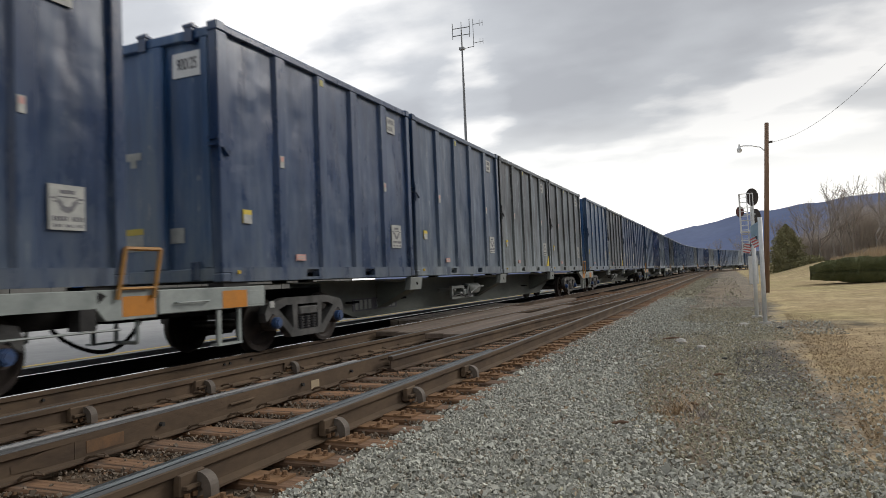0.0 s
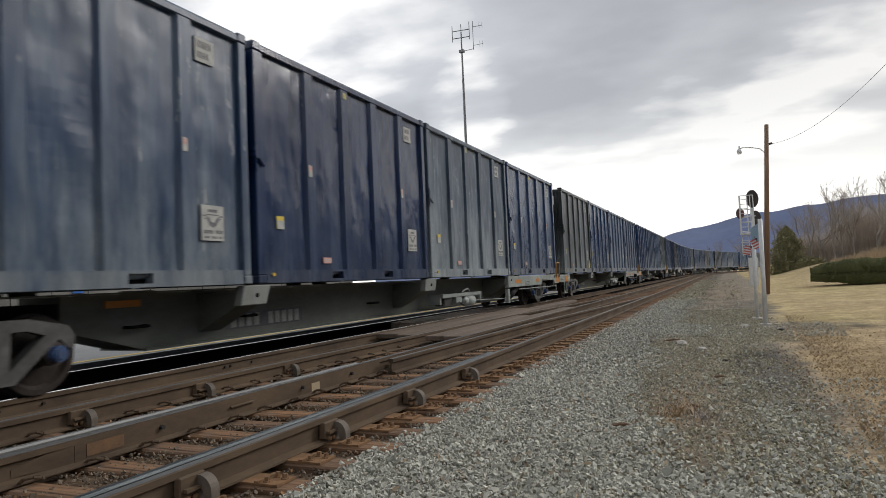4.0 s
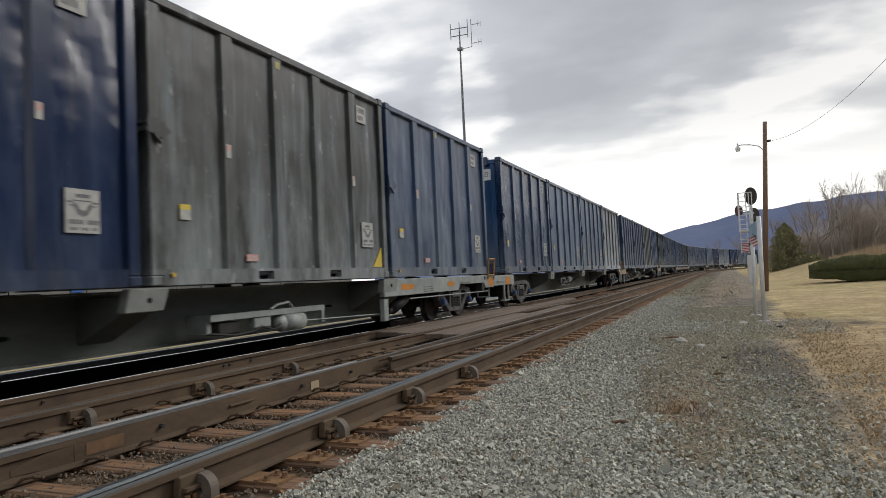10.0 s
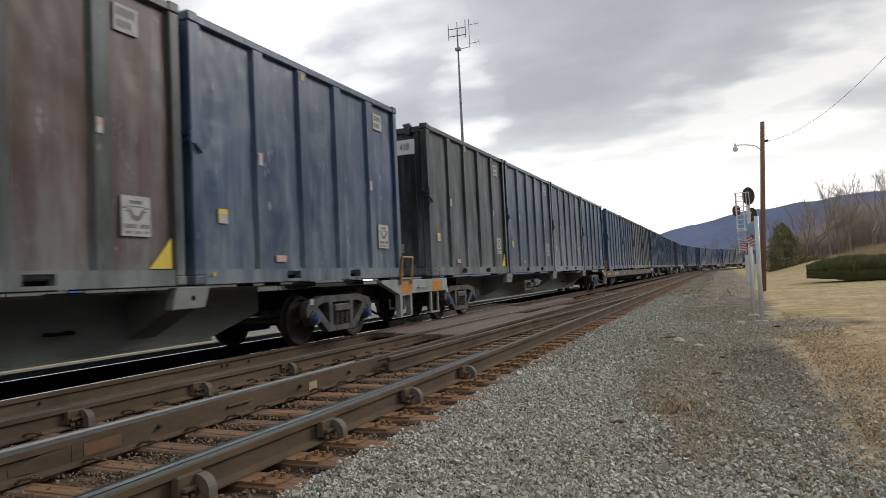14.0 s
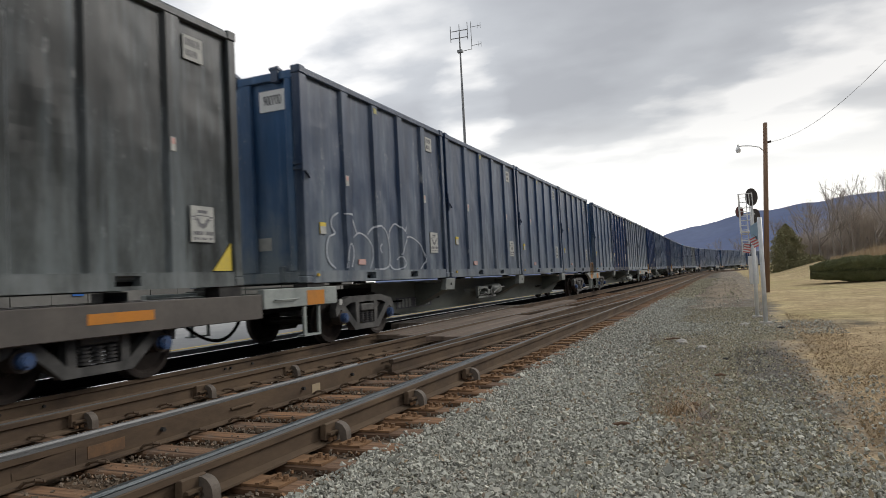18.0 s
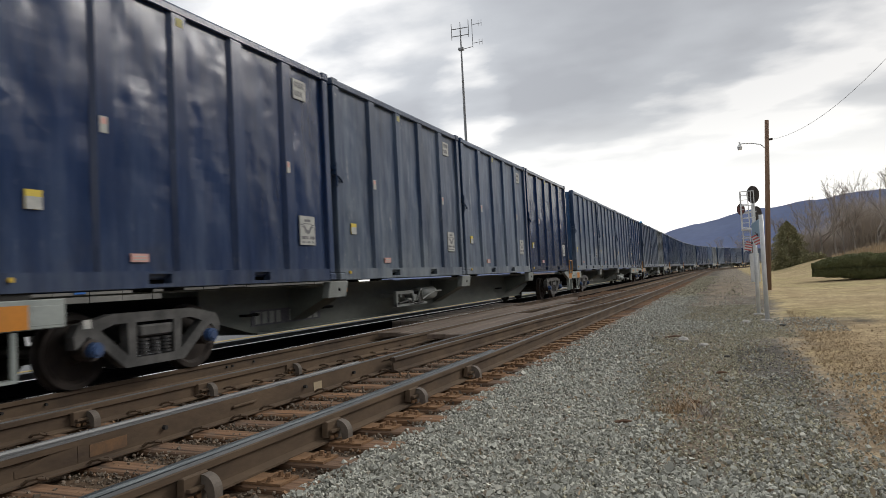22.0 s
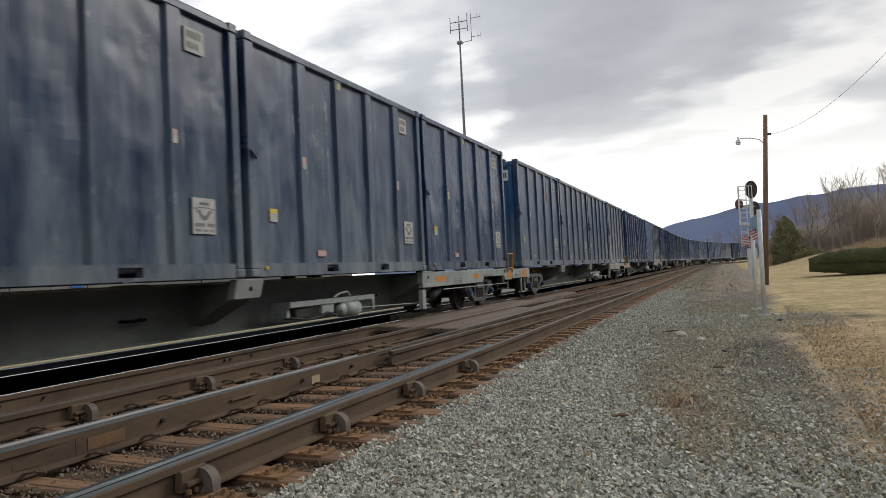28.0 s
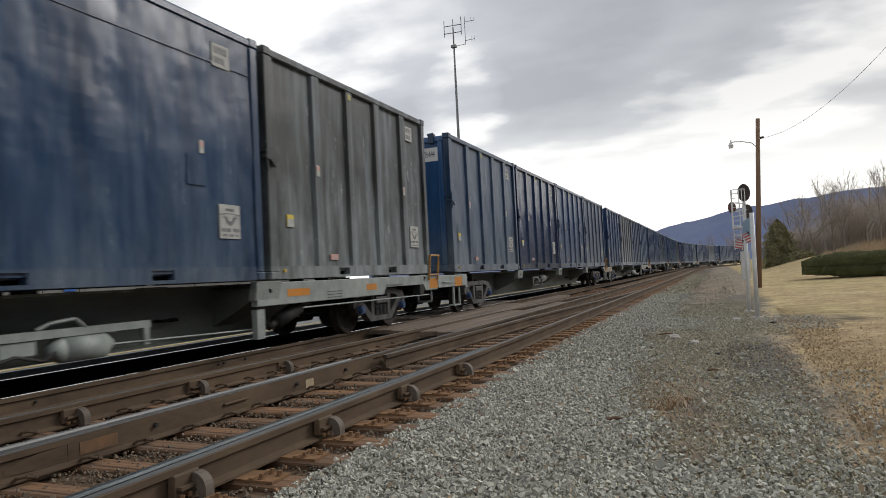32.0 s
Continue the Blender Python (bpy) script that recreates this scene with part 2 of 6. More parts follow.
M = {
    "skin": container_paint("container_panel_paint", 0.5),
    "frame": container_paint("container_frame_paint", 0.12),
    # near black; also painted as the shade in fork pockets and holes
    "dark": simple("dark_opening", (0.006, 0.006, 0.006), (0.012, 0.012, 0.012), 4, 0.9, spec=0.05),
    "castiron": simple("cast_steel", (0.018, 0.018, 0.018), (0.05, 0.048, 0.045), 5, 0.68, 0.0, 0.002, spec=0.25),
    "truck": simple("dusty_cast_truck", (0.04, 0.04, 0.039), (0.125, 0.122, 0.115), 4, 0.7, 0.0, 0.002, spec=0.3),
    "sill": simple("grey_green_car_paint", (0.085, 0.096, 0.08), (0.16, 0.172, 0.148), 1.3, 0.55, 0, 0.001, (1, 0.5, 1.5), spec=0.3),
    "pale": simple("pale_grey_car_paint", (0.2, 0.23, 0.215), (0.36, 0.39, 0.365), 2.6, 0.55, 0, 0.001),
    "flatdeck": simple("brown_flat_car_paint", (0.07, 0.062, 0.055), (0.12, 0.105, 0.09), 1.5, 0.65, 0, 0.001),
    "orange": simple("orange_reflective_sheet", (0.6, 0.22, 0.015), (0.5, 0.2, 0.025), 3, 0.5),
    "yellow": simple("yellow_paint", (0.72, 0.48, 0.03), (0.6, 0.4, 0.05), 5, 0.55),
    "handrail": simple("orange_handrail_paint", (0.42, 0.2, 0.03), (0.32, 0.16, 0.04), 8, 0.6),
    "wheel": simple("wheel_steel", (0.02, 0.016, 0.014), (0.045, 0.034, 0.027), 5, 0.6, 0.0, 0.001, spec=0.25),
    "rustbox": simple("rusty_cast_box", (0.03, 0.024, 0.02), (0.06, 0.044, 0.034), 8, 0.75),
    "blue_cap": simple("blue_bearing_cap", (0.03, 0.085, 0.22), (0.04, 0.06, 0.12), 14, 0.5),
    "lettering": simple("weathered_lettering_paint", (0.20, 0.215, 0.19), (0.36, 0.38, 0.34), 6.0, 0.6),
    "pad": simple("pale_bracket_paint", (0.15, 0.162, 0.148), (0.23, 0.245, 0.228), 2.5, 0.6),
    "brace": simple("dusty_cast_brace", (0.085, 0.07, 0.056), (0.15, 0.122, 0.096), 6, 0.75, 0, 0.002),
    # near black that puts the shade under the train into the colour
    "shade_black": simple("black_grease", (0.008, 0.008, 0.008), (0.016, 0.015, 0.014), 4, 0.8, spec=0.06),
    "spring": simple("spring_steel", (0.025, 0.024, 0.023), (0.07, 0.067, 0.064), 9, 0.6),
    "white": simple("white_placard", (0.5, 0.5, 0.46), (0.36, 0.37, 0.35), 9, 0.7),
    "ink": simple("dark_print", (0.06, 0.06, 0.07), (0.12, 0.12, 0.13), 20, 0.7),
    "print": simple("faded_print", (0.1, 0.1, 0.11), (0.2, 0.2, 0.21), 20, 0.7),
    "red_label": simple("red_label", (0.6, 0.3, 0.26), (0.62, 0.38, 0.33), 9, 0.6),
    "pale_tag": simple("pale_yellow_tag", (0.5, 0.45, 0.14), (0.36, 0.34, 0.16), 12, 0.7),
    "tag_yellow": simple("yellow_label", (0.72, 0.55, 0.05), (0.6, 0.46, 0.08), 9, 0.6),
    "rust": simple("rusty_rail_web", (0.075, 0.054, 0.039), (0.15, 0.105, 0.067), 3, 0.75, 0, 0.003, (1, 0.4, 1), 0.15),
    "polish": simple("polished_rail_head", (0.55, 0.55, 0.56), (0.42, 0.42, 0.43), 6, 0.22, 1.0, 0.0, (1, 0.05, 1)),
    "dull_head": simple("dull_rail_head", (0.12, 0.122, 0.12), (0.21, 0.212, 0.21), 4, 0.52, 0.45, 0.001, (1, 0.08, 1)),
    "plate": simple("rusty_tie_plate", (0.16, 0.096, 0.056), (0.26, 0.15, 0.078), 7, 0.85, 0, 0.003, spec=0.15),
    "galv": simple("galvanised_steel", (0.58, 0.6, 0.6), (0.74, 0.75, 0.75), 4, 0.5, 0.1),
    "blackmetal": simple("black_signal_paint", (0.03, 0.024, 0.022), (0.06, 0.047, 0.042), 5, 0.7),
    "pole": simple("weathered_pole_wood", (0.16, 0.095, 0.06), (0.24, 0.15, 0.095), 5, 0.85, 0, 0.004, (4, 4, 0.2)),
    "leaf": simple("hedge_leaves", (0.10, 0.115, 0.04), (0.2, 0.205, 0.085), 3, 0.6),
    "twig": simple("bare_twigs", (0.24, 0.205, 0.18), (0.34, 0.295, 0.255), 0.6, 0.85),
    "pine": simple("pine_needles", (0.19, 0.185, 0.085), (0.29, 0.265, 0.14), 0.8, 0.75),
    "straw": simple("dry_weeds", (0.34, 0.25, 0.155), (0.44, 0.34, 0.22), 2, 0.85),
    # the blue is distance haze painted into the ridge's colour
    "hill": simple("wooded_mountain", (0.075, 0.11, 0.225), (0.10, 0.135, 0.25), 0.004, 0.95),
    "asphalt": simple("station_pavement", (0.3, 0.3, 0.3), (0.38, 0.38, 0.37), 0.8, 0.85, 0, 0.002),
    "wall": simple("pale_siding", (0.09, 0.09, 0.082), (0.2, 0.2, 0.185), 0.3, 0.7),
}


def wood_tie():
    m = Mat("creosoted_tie_wood", 0.88, 0.0, 0.18)
    g = m.noise(9, 6, (0.12, 1.4, 1.4), None, 0.65)
    d = m.noise(1.8, 4)
    c = m.mix(m.ramp(g, (0.3, 0.0), (0.72, 1.0)), (0.11, 0.065, 0.04), (0.34, 0.2, 0.115))
    c = m.mix(m.math("MULTIPLY", m.ramp(d, (0.35, 0.0), (0.7, 1.0)), 0.5), c, (0.34, 0.17, 0.075))
    c = m.mix(m.math("MULTIPLY", m.math("MULTIPLY", m.random(), m.random()), 0.85), c, (0.10, 0.078, 0.064))
    crack = m.noise(16, 3, (0.05, 1.8, 1.8), None, 0.6)
    c = m.mix(m.ramp(crack, (0.36, 0.85), (0.46, 0.0)), c, (0.035, 0.025, 0.02))
    c = m.mix(m.ramp(m.noise(5, 5), (0.52, 0.0), (0.7, 0.6)), c, (0.16, 0.13, 0.105))
    m.color(c).bump(g, 0.012).bump(crack, 0.012)
    return m.m


M["tie"] = wood_tie()


def stone_mat(name, tint, dark, spec=0.3):
    m = Mat(name, 0.85, 0.0, spec)
    r = m.t.nodes.new("ShaderNodeNewGeometry").outputs["Random Per Island"]
    f = m.noise(45, 4)
    c = m.ramp(r, (0.0, tuple(v * 0.5 for v in tint)), (0.4, tuple(v * 0.85 for v in tint)), (0.88, tuple(v * 1.2 for v in tint)), (0.94, dark), (1.0, tuple(v * 1.5 for v in tint)))
    m.color(m.mix(0.35, c, m.ramp(f, (0.3, 0.45), (0.7, 1.0)), "MULTIPLY")).bump(f, 0.003)
    return m.m


M["stone"] = stone_mat("grey_ballast_stone", (0.50, 0.495, 0.425), (0.27, 0.21, 0.15))
M["rust_stone"] = stone_mat("rust_stained_ballast", (0.19, 0.15, 0.11), (0.27, 0.15, 0.075))


def ground_mat():
    """One ground: crushed stone by the track, trodden dirt with coal grit, then dry winter lawn."""
    m = Mat("railside_ground", 0.95, 0, 0.04)
    x, y = m.axis(0), m.axis(1)
    edge = m.noise(0.55, 6)
    edge2 = m.noise(2.6, 6, (1, 1, 1), None, 0.65)
    wob = m.math("ADD", m.math("MULTIPLY", m.math("SUBTRACT", edge, 0.5), 2.4), m.math("MULTIPLY", m.math("SUBTRACT", edge2, 0.5), 1.4))

    def cells(scale):
        n = m.t.nodes.new("ShaderNodeTexVoronoi")
        n.inputs["Scale"].default_value = scale
        m.link(m.coords(), n.inputs["Vector"])
        return n

    def spot(cx, cy, rx, ry):
        """1 in the middle of an uneven oval, 0 outside."""
        u = m.math("DIVIDE", m.math("SUBTRACT", x, cx), rx)
        w = m.math("DIVIDE", m.math("SUBTRACT", y, cy), ry)
        d = m.math("ADD", m.math("ADD", m.math("MULTIPLY", u, u), m.math("MULTIPLY", w, w)), m.math("MULTIPLY", wob, 0.9))
        return m.ramp(d, (0.35, 1.0), (1.0, 0.0))
    pebble, grit = cells(21), cells(48)
    grain = m.noise(60, 4)
    # dark tone: the shaded gaps between the loose ballast stones are painted in
    stone = m.mix(m.ramp(pebble.outputs["Color"], (0.1, 0.0), (0.9, 1.0)), (0.035, 0.033, 0.03), (0.12, 0.118, 0.104))
    stone = m.mix(m.ramp(pebble.outputs["Distance"], (0.0, 0.0), (0.6, 0.6)), stone, (0.06, 0.056, 0.05))
    soil = m.mix(m.ramp(edge2, (0.3, 0.0), (0.7, 1.0)), (0.24, 0.195, 0.14), (0.42, 0.355, 0.26))
    soil = m.mix(m.ramp(grain, (0.45, 0.0), (0.7, 0.5)), soil, (0.33, 0.29, 0.25))
    soil = m.mix(m.ramp(grit.outputs["Color"], (0.5, 0.0), (0.62, 0.75)), soil, m.ramp(grit.outputs["Color"], (0.5, (0.12, 0.115, 0.1)), (1.0, (0.42, 0.4, 0.36))))
    # gaps between the grit are darkened, shade painted into the soil
    soil = m.mix(m.ramp(grit.outputs["Distance"], (0.3, 0.0), (0.75, 0.6)), soil, (0.06, 0.05, 0.042))
    blade = m.noise(30, 5, (1, 0.35, 1), None, 0.7)
    lawn = m.mix(m.ramp(m.noise(0.35, 6), (0.3, 0.0), (0.7, 1.0)), (0.37, 0.285, 0.16), (0.56, 0.455, 0.265))
    lawn = m.mix(m.ramp(m.noise(0.16, 4), (0.45, 0.0), (0.7, 0.6)), lawn, (0.38, 0.36, 0.155))
    # leaf mould on the near lawn
    near = m.math("MULTIPLY", m.ramp(m.math("ADD", m.math("MULTIPLY", y, 0.05), m.math("MULTIPLY", wob, 0.08)), (0.35, 1.0), (0.95, 0.0)), m.ramp(edge2, (0.3, 0.45), (0.65, 0.95)))
    lawn = m.mix(near, lawn, m.mix(m.ramp(grain, (0.35, 0.0), (0.65, 1.0)), (0.25, 0.18, 0.115), (0.54, 0.41, 0.26)))
    lawn = m.mix(m.ramp(blade, (0.35, 0.7), (0.6, 0.0)), lawn, (0.21, 0.145, 0.085))
    lawn = m.mix(m.ramp(m.noise(7, 5), (0.56, 0.0), (0.68, 0.55)), lawn, (0.2, 0.15, 0.09))
    stone = m.mix(m.math("MULTIPLY", m.ramp(m.noise(0.7, 5), (0.42, 0.0), (0.6, 1.0)), 0.75), stone, soil)
    to_soil = m.ramp(m.math("ADD", m.math("ADD", x, m.math("MULTIPLY", wob, 1.3)), 1.5), (0.0, 0.0), (1.0, 1.0))
    to_lawn = m.ramp(m.math("ADD", m.math("SUBTRACT", m.math("SUBTRACT", x, 0.5), m.math("MULTIPLY", m.math("MINIMUM", y, 60.0), 0.018)), m.math("MULTIPLY", wob, 0.7)), (0.0, 0.0), (0.5, 1.0))
    # grey gravel runs across the foot of the path and round the sign posts
    band = m.math("MAXIMUM", m.ramp(m.math("ADD", m.math("MULTIPLY", y, 0.1), m.math("MULTIPLY", wob, 0.08)), (0.42, 1.0), (0.52, 0.0)), spot(1.3, 15.6, 1.7, 1.3))
    c = m.mix(m.math("MULTIPLY", to_soil, 0.9), stone, soil)
    c = m.mix(to_lawn, c, m.mix(m.math("MULTIPLY", band, 0.85), lawn, stone))
    coal = m.math("MAXIMUM", spot(0.42, 9.4, 0.55, 3.0), m.math("MULTIPLY", spot(0.6, 24, 1.0, 5.0), 0.7))
    c = m.mix(m.math("MULTIPLY", coal, 0.75), c, m.mix(m.ramp(grit.outputs["Color"], (0.55, 0.0), (0.9, 1.0)), (0.06, 0.057, 0.053), (0.2, 0.19, 0.18)))
    brown = m.math("MAXIMUM", spot(-0.55, 6.3, 0.6, 2.6), spot(-0.3, 38, 1.4, 19))
    c = m.mix(m.math("MULTIPLY", brown, 0.35), c, m.mix(m.ramp(edge2, (0.35, 0.0), (0.62, 1.0)), (0.12, 0.085, 0.058), (0.27, 0.2, 0.14)))
    rusty = m.ramp(m.math("ADD", m.math("MULTIPLY", x, -1.0), m.math("SUBTRACT", m.math("MULTIPLY", wob, 0.25), 2.2)), (0.0, 0.0), (0.5, 1.0))
    c = m.mix(m.math("MULTIPLY", rusty, 0.75), c, m.mix(m.ramp(edge2, (0.3, 0.0), (0.7, 1.0)), (0.1, 0.07, 0.048), (0.22, 0.145, 0.09)))
    # dirty ballast under the trains, with the shade there painted in near black
    train_shade = m.ramp(m.math("ADD", m.math("MULTIPLY", x, -1.0), m.math("SUBTRACT", m.math("MULTIPLY", wob, 0.08), 6.3)), (0.0, 0.0), (0.3, 1.0))
    c = m.mix(m.math("MULTIPLY", train_shade, m.math("LESS_THAN", m.math("MULTIPLY", x, -1.0), 9.25)), c, (0.007, 0.0065, 0.006))
    c = m.mix(0.8, c, m.ramp(m.noise(2.2, 8, (1, 1, 1), None, 0.75), (0.36, 0.68), (0.64, 1.55)), "MULTIPLY")
    m.color(c)
    m.bump(pebble.outputs["Distance"], -0.02, 0.7)
    m.bump(blade, 0.012, 0.7)
    m.bump(m.noise(7, 5), 0.03, 0.6)
    return m.m


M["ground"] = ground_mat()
M["gravel"] = stone_mat("dusty_gravel", (0.45, 0.42, 0.305), (0.2, 0.145, 0.095))
M["coal_grit"] = stone_mat("black_coal_grit", (0.16, 0.155, 0.14), (0.12, 0.1, 0.075))
# near black: dirty stones and ties with the train's shade painted in
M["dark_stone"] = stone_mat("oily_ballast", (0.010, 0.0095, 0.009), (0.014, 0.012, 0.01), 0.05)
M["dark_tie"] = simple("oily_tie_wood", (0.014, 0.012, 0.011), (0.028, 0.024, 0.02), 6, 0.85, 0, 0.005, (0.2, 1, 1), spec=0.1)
M["plank"] = simple("weathered_crossing_timber", (0.12, 0.092, 0.07), (0.22, 0.165, 0.125), 2.2, 0.85, 0, 0.006, (2.5, 0.15, 1))
M["steel_blue"] = simple("worn_switch_steel", (0.055, 0.068, 0.075), (0.11, 0.125, 0.13), 5, 0.38, 0.6, 0.001, (1, 0.08, 1))
M["mast"] = simple("dull_mast_steel", (0.2, 0.21, 0.22), (0.28, 0.29, 0.3), 3, 0.55, 0.3)
M["ladder"] = simple("white_ladder_paint", (0.62, 0.63, 0.64), (0.72, 0.72, 0.72), 5, 0.5)
M["stone_pale"] = simple("pale_stone", (0.42, 0.4, 0.37), (0.55, 0.52, 0.48), 14, 0.85, 0, 0.004)
M["dark_leaf"] = simple("hedge_shade", (0.03, 0.036, 0.014), (0.055, 0.062, 0.025), 9, 0.9)
M["tan_tag"] = simple("tan_tag", (0.42, 0.33, 0.2), (0.36, 0.29, 0.19), 10, 0.8)
M["bluebox"] = simple("blue_enamel_sign", (0.2, 0.36, 0.5), (0.3, 0.44, 0.55), 6, 0.5)
M["graffiti"] = simple("white_spray_paint", (0.5, 0.53, 0.56), (0.36, 0.4, 0.45), 9, 0.7)
M["splash"] = simple("white_stain", (0.62, 0.63, 0.58), (0.36, 0.37, 0.35), 5, 0.8, 0, 0, (1, 1, 0.3))
M["glass"] = simple("lamp_glass", (0.75, 0.76, 0.76), (0.66, 0.67, 0.68), 8, 0.25)
M["grass"] = simple("dry_grass_blades", (0.22, 0.155, 0.09), (0.6, 0.47, 0.29), 14, 0.85)
M["mould"] = simple("dead_leaves", (0.27, 0.185, 0.11), (0.5, 0.37, 0.23), 16, 0.85)
M["rust_patch"] = simple("orange_rust_bloom", (0.10, 0.062, 0.036), (0.2, 0.105, 0.045), 9, 0.85)
M["notice"] = simple("blue_notice_enamel", (0.02, 0.13, 0.5), (0.03, 0.15, 0.45), 4, 0.4)
M["scrub"] = simple("grey_brown_scrub", (0.40, 0.345, 0.30), (0.54, 0.47, 0.41), 0.6, 0.85)
M["bark"] = simple("grey_bark", (0.19, 0.165, 0.145), (0.28, 0.245, 0.215), 4, 0.9, 0, 0.004, (1, 1, 0.3))
M["tarp"] = simple("bright_blue_tarpaulin", (0.02, 0.3, 0.6), (0.05, 0.42, 0.7), 12, 0.5)
M["flag_red"] = simple("faded_flag_red", (0.5, 0.1, 0.1), (0.55, 0.16, 0.15), 9, 0.8)
M["glass_dark"] = simple("dark_signal_lens", (0.03, 0.03, 0.03), (0.06, 0.06, 0.06), 9, 0.15)
M["bright_edge"] = simple("worn_rail_edge", (0.22, 0.22, 0.22), (0.34, 0.34, 0.34), 6, 0.4, 0.8, 0.0, (1, 0.05, 1))
M["pink_spray"] = simple("faded_pink_spray", (0.26, 0.15, 0.13), (0.34, 0.25, 0.23), 6, 0.8)
M["bare_rust"] = simple("bare_orange_rust", (0.17, 0.062, 0.028), (0.26, 0.1, 0.04), 9, 0.85)
# lighter than the other placards: brightness painted in for boards lying in shade
M["board"] = simple("clean_white_board", (0.86, 0.86, 0.84), (0.78, 0.78, 0.76), 9, 0.6)
M["lens_red"] = simple("dark_red_target", (0.12, 0.03, 0.025), (0.16, 0.05, 0.04), 8, 0.5)


# ---- mesh tools ----
BOX_F = ((0, 1, 3, 2), (4, 6, 7, 5), (0, 4, 5, 1), (2, 3, 7, 6), (0, 2, 6, 4), (1, 5, 7, 3))


def boxes(*items):
    """One mesh of plain boxes (x0, x1, y0, y1, z0, z1)."""
    v, f = [], []
    for x0, x1, y0, y1, z0, z1 in items:
        b = len(v)
        v += [(x, y, z) for x in (x0, x1) for y in (y0, y1) for z in (z0, z1)]
        f += [tuple(b + i for i in q) for q in BOX_F]
    return v, f


def bevelled(v, f, width):
    bm = bmesh.new()
    vs = [bm.verts.new(p) for p in v]
    for q in f:
        bm.faces.new([vs[i] for i in q])
    bmesh.ops.bevel(bm, geom=bm.edges[:], offset=width, segments=1, affect="EDGES", profile=0.5)
    me = bpy.data.meshes.new("part")
    bm.to_mesh(me)
    bm.free()
    return me


def prism(profile, axis, a, b):
    """A profile of (u, w) points swept from a to b along the axis."""
    n = len(profile)
    put = {"x": lambda u, w, t: (t, u, w), "y": lambda u, w, t: (u, t, w), "z": lambda u, w, t: (u, w, t)}[axis]
    v = [put(u, w, a) for u, w in profile] + [put(u, w, b) for u, w in profile]
    f = [tuple(range(n))[::-1], tuple(range(n, 2 * n))]
    f += [(i, (i + 1) % n, n + (i + 1) % n, n + i) for i in range(n)]
    return v, f


def tube(p, q, r, n=8, r2=None):
    """A round bar between two points."""
    p, q = Vector(p), Vector(q)
    r2 = r if r2 is None else r2
    z = (q - p).normalized()
    x = z.orthogonal().normalized()
    y = z.cross(x)
    v, f = [], []
    for c, rad in ((p, r), (q, r2)):
        for i in range(n):
            a = 2 * math.pi * i / n
            v.append(tuple(c + (x * math.cos(a) + y * math.sin(a)) * rad))
    f = [(i, (i + 1) % n, n + (i + 1) % n, n + i) for i in range(n)]
    f += [tuple(range(n))[::-1], tuple(range(n, 2 * n))]
    return v, f


def pipe(points, r, n=6):
    return join(*[tube(points[i], points[i + 1], r, n) for i in range(len(points) - 1)])


def join(*pieces):
    v, f = [], []
    for pv, pf in pieces:
        b = len(v)
        v += list(pv)
        f += [tuple(b + i for i in q) for q in pf]
    return v, f


def fix_normals(me):
    bm = bmesh.new()
    bm.from_mesh(me)
    bmesh.ops.recalc_face_normals(bm, faces=bm.faces[:])
    bm.to_mesh(me)
    bm.free()


def mesh(geo, mat, smooth=False, bevel=0.0):
    if bevel:
        me = bevelled(*geo, bevel)
    else:
        me = bpy.data.meshes.new("part")
        me.from_pydata(geo[0], [], geo[1])
    fix_normals(me)
    if smooth:
        me.polygons.foreach_set("use_smooth", [True] * len(me.polygons))
    me.materials.append(mat)
    return me


def part(name, geo, mat, parent, label="", smooth=False, bevel=0.0, at=None):
    me = geo if isinstance(geo, bpy.types.Mesh) else mesh(geo, mat, smooth, bevel)
    ob = new(name, me)
    ob.parent = parent
    if at is not None:
        ob.matrix_basis = at
    if label:
        ob["label"] = label
    return ob


def thing(name, label, category, group="", kind="", geo=None, mat=None, smooth=False, bevel=0.0):
    ob = new(name, mesh(geo, mat, smooth, bevel) if geo else None)
    return tagged(ob, label, category, group, kind)


# ---- ground ----
GROUND_Z = -0.25


def smooth(a, b, v):
    t = min(1.0, max(0.0, (v - a) / (b - a)))
    return t * t * (3 - 2 * t)


def ground_at(x, y):
    """Height of the ground; the lawn climbs a bank behind the hedge."""
    z = GROUND_Z
    if -9.2 < x < -2.3:
        z -= 0.015
    if x > 1.5:
        z += min(1.2, (x - 1.5) * 0.02) + 0.02 * noise.noise((x * 0.3, y * 0.2, 0))
    if -3 < x <= 1.5 and abs(y) < 40:
        z += 0.025 * noise.noise((x * 0.9, y * 0.9, 3))
    return z + 1.2 * smooth(3.6, 10.5, x) * smooth(43, 62, y) * (1 - smooth(300, 800, y))


def build_ground():
    xs = [-3000, -600, -150, -60, -20, -12] + [x * 0.5 for x in range(-18, 24)] + [14, 20, 30, 60, 150, 600, 3000]
    ys = [-3000, -300, -40, -10] + [y * 0.75 for y in range(-4, 70)] + [54, 57, 60, 64, 70, 80, 120, 200, 350, 800, 4000]
    v = [(x, y, ground_at(x, y)) for y in ys for x in xs]
    w = len(xs)
    f = [(j * w + i, j * w + i + 1, (j + 1) * w + i + 1, (j + 1) * w + i) for j in range(len(ys) - 1) for i in range(w - 1)]
    thing("ground", "grey crushed stone, trodden dirt and dry winter lawn", "ground", kind="structure", geo=(v, f), mat=M["ground"], smooth=True)


build_ground()

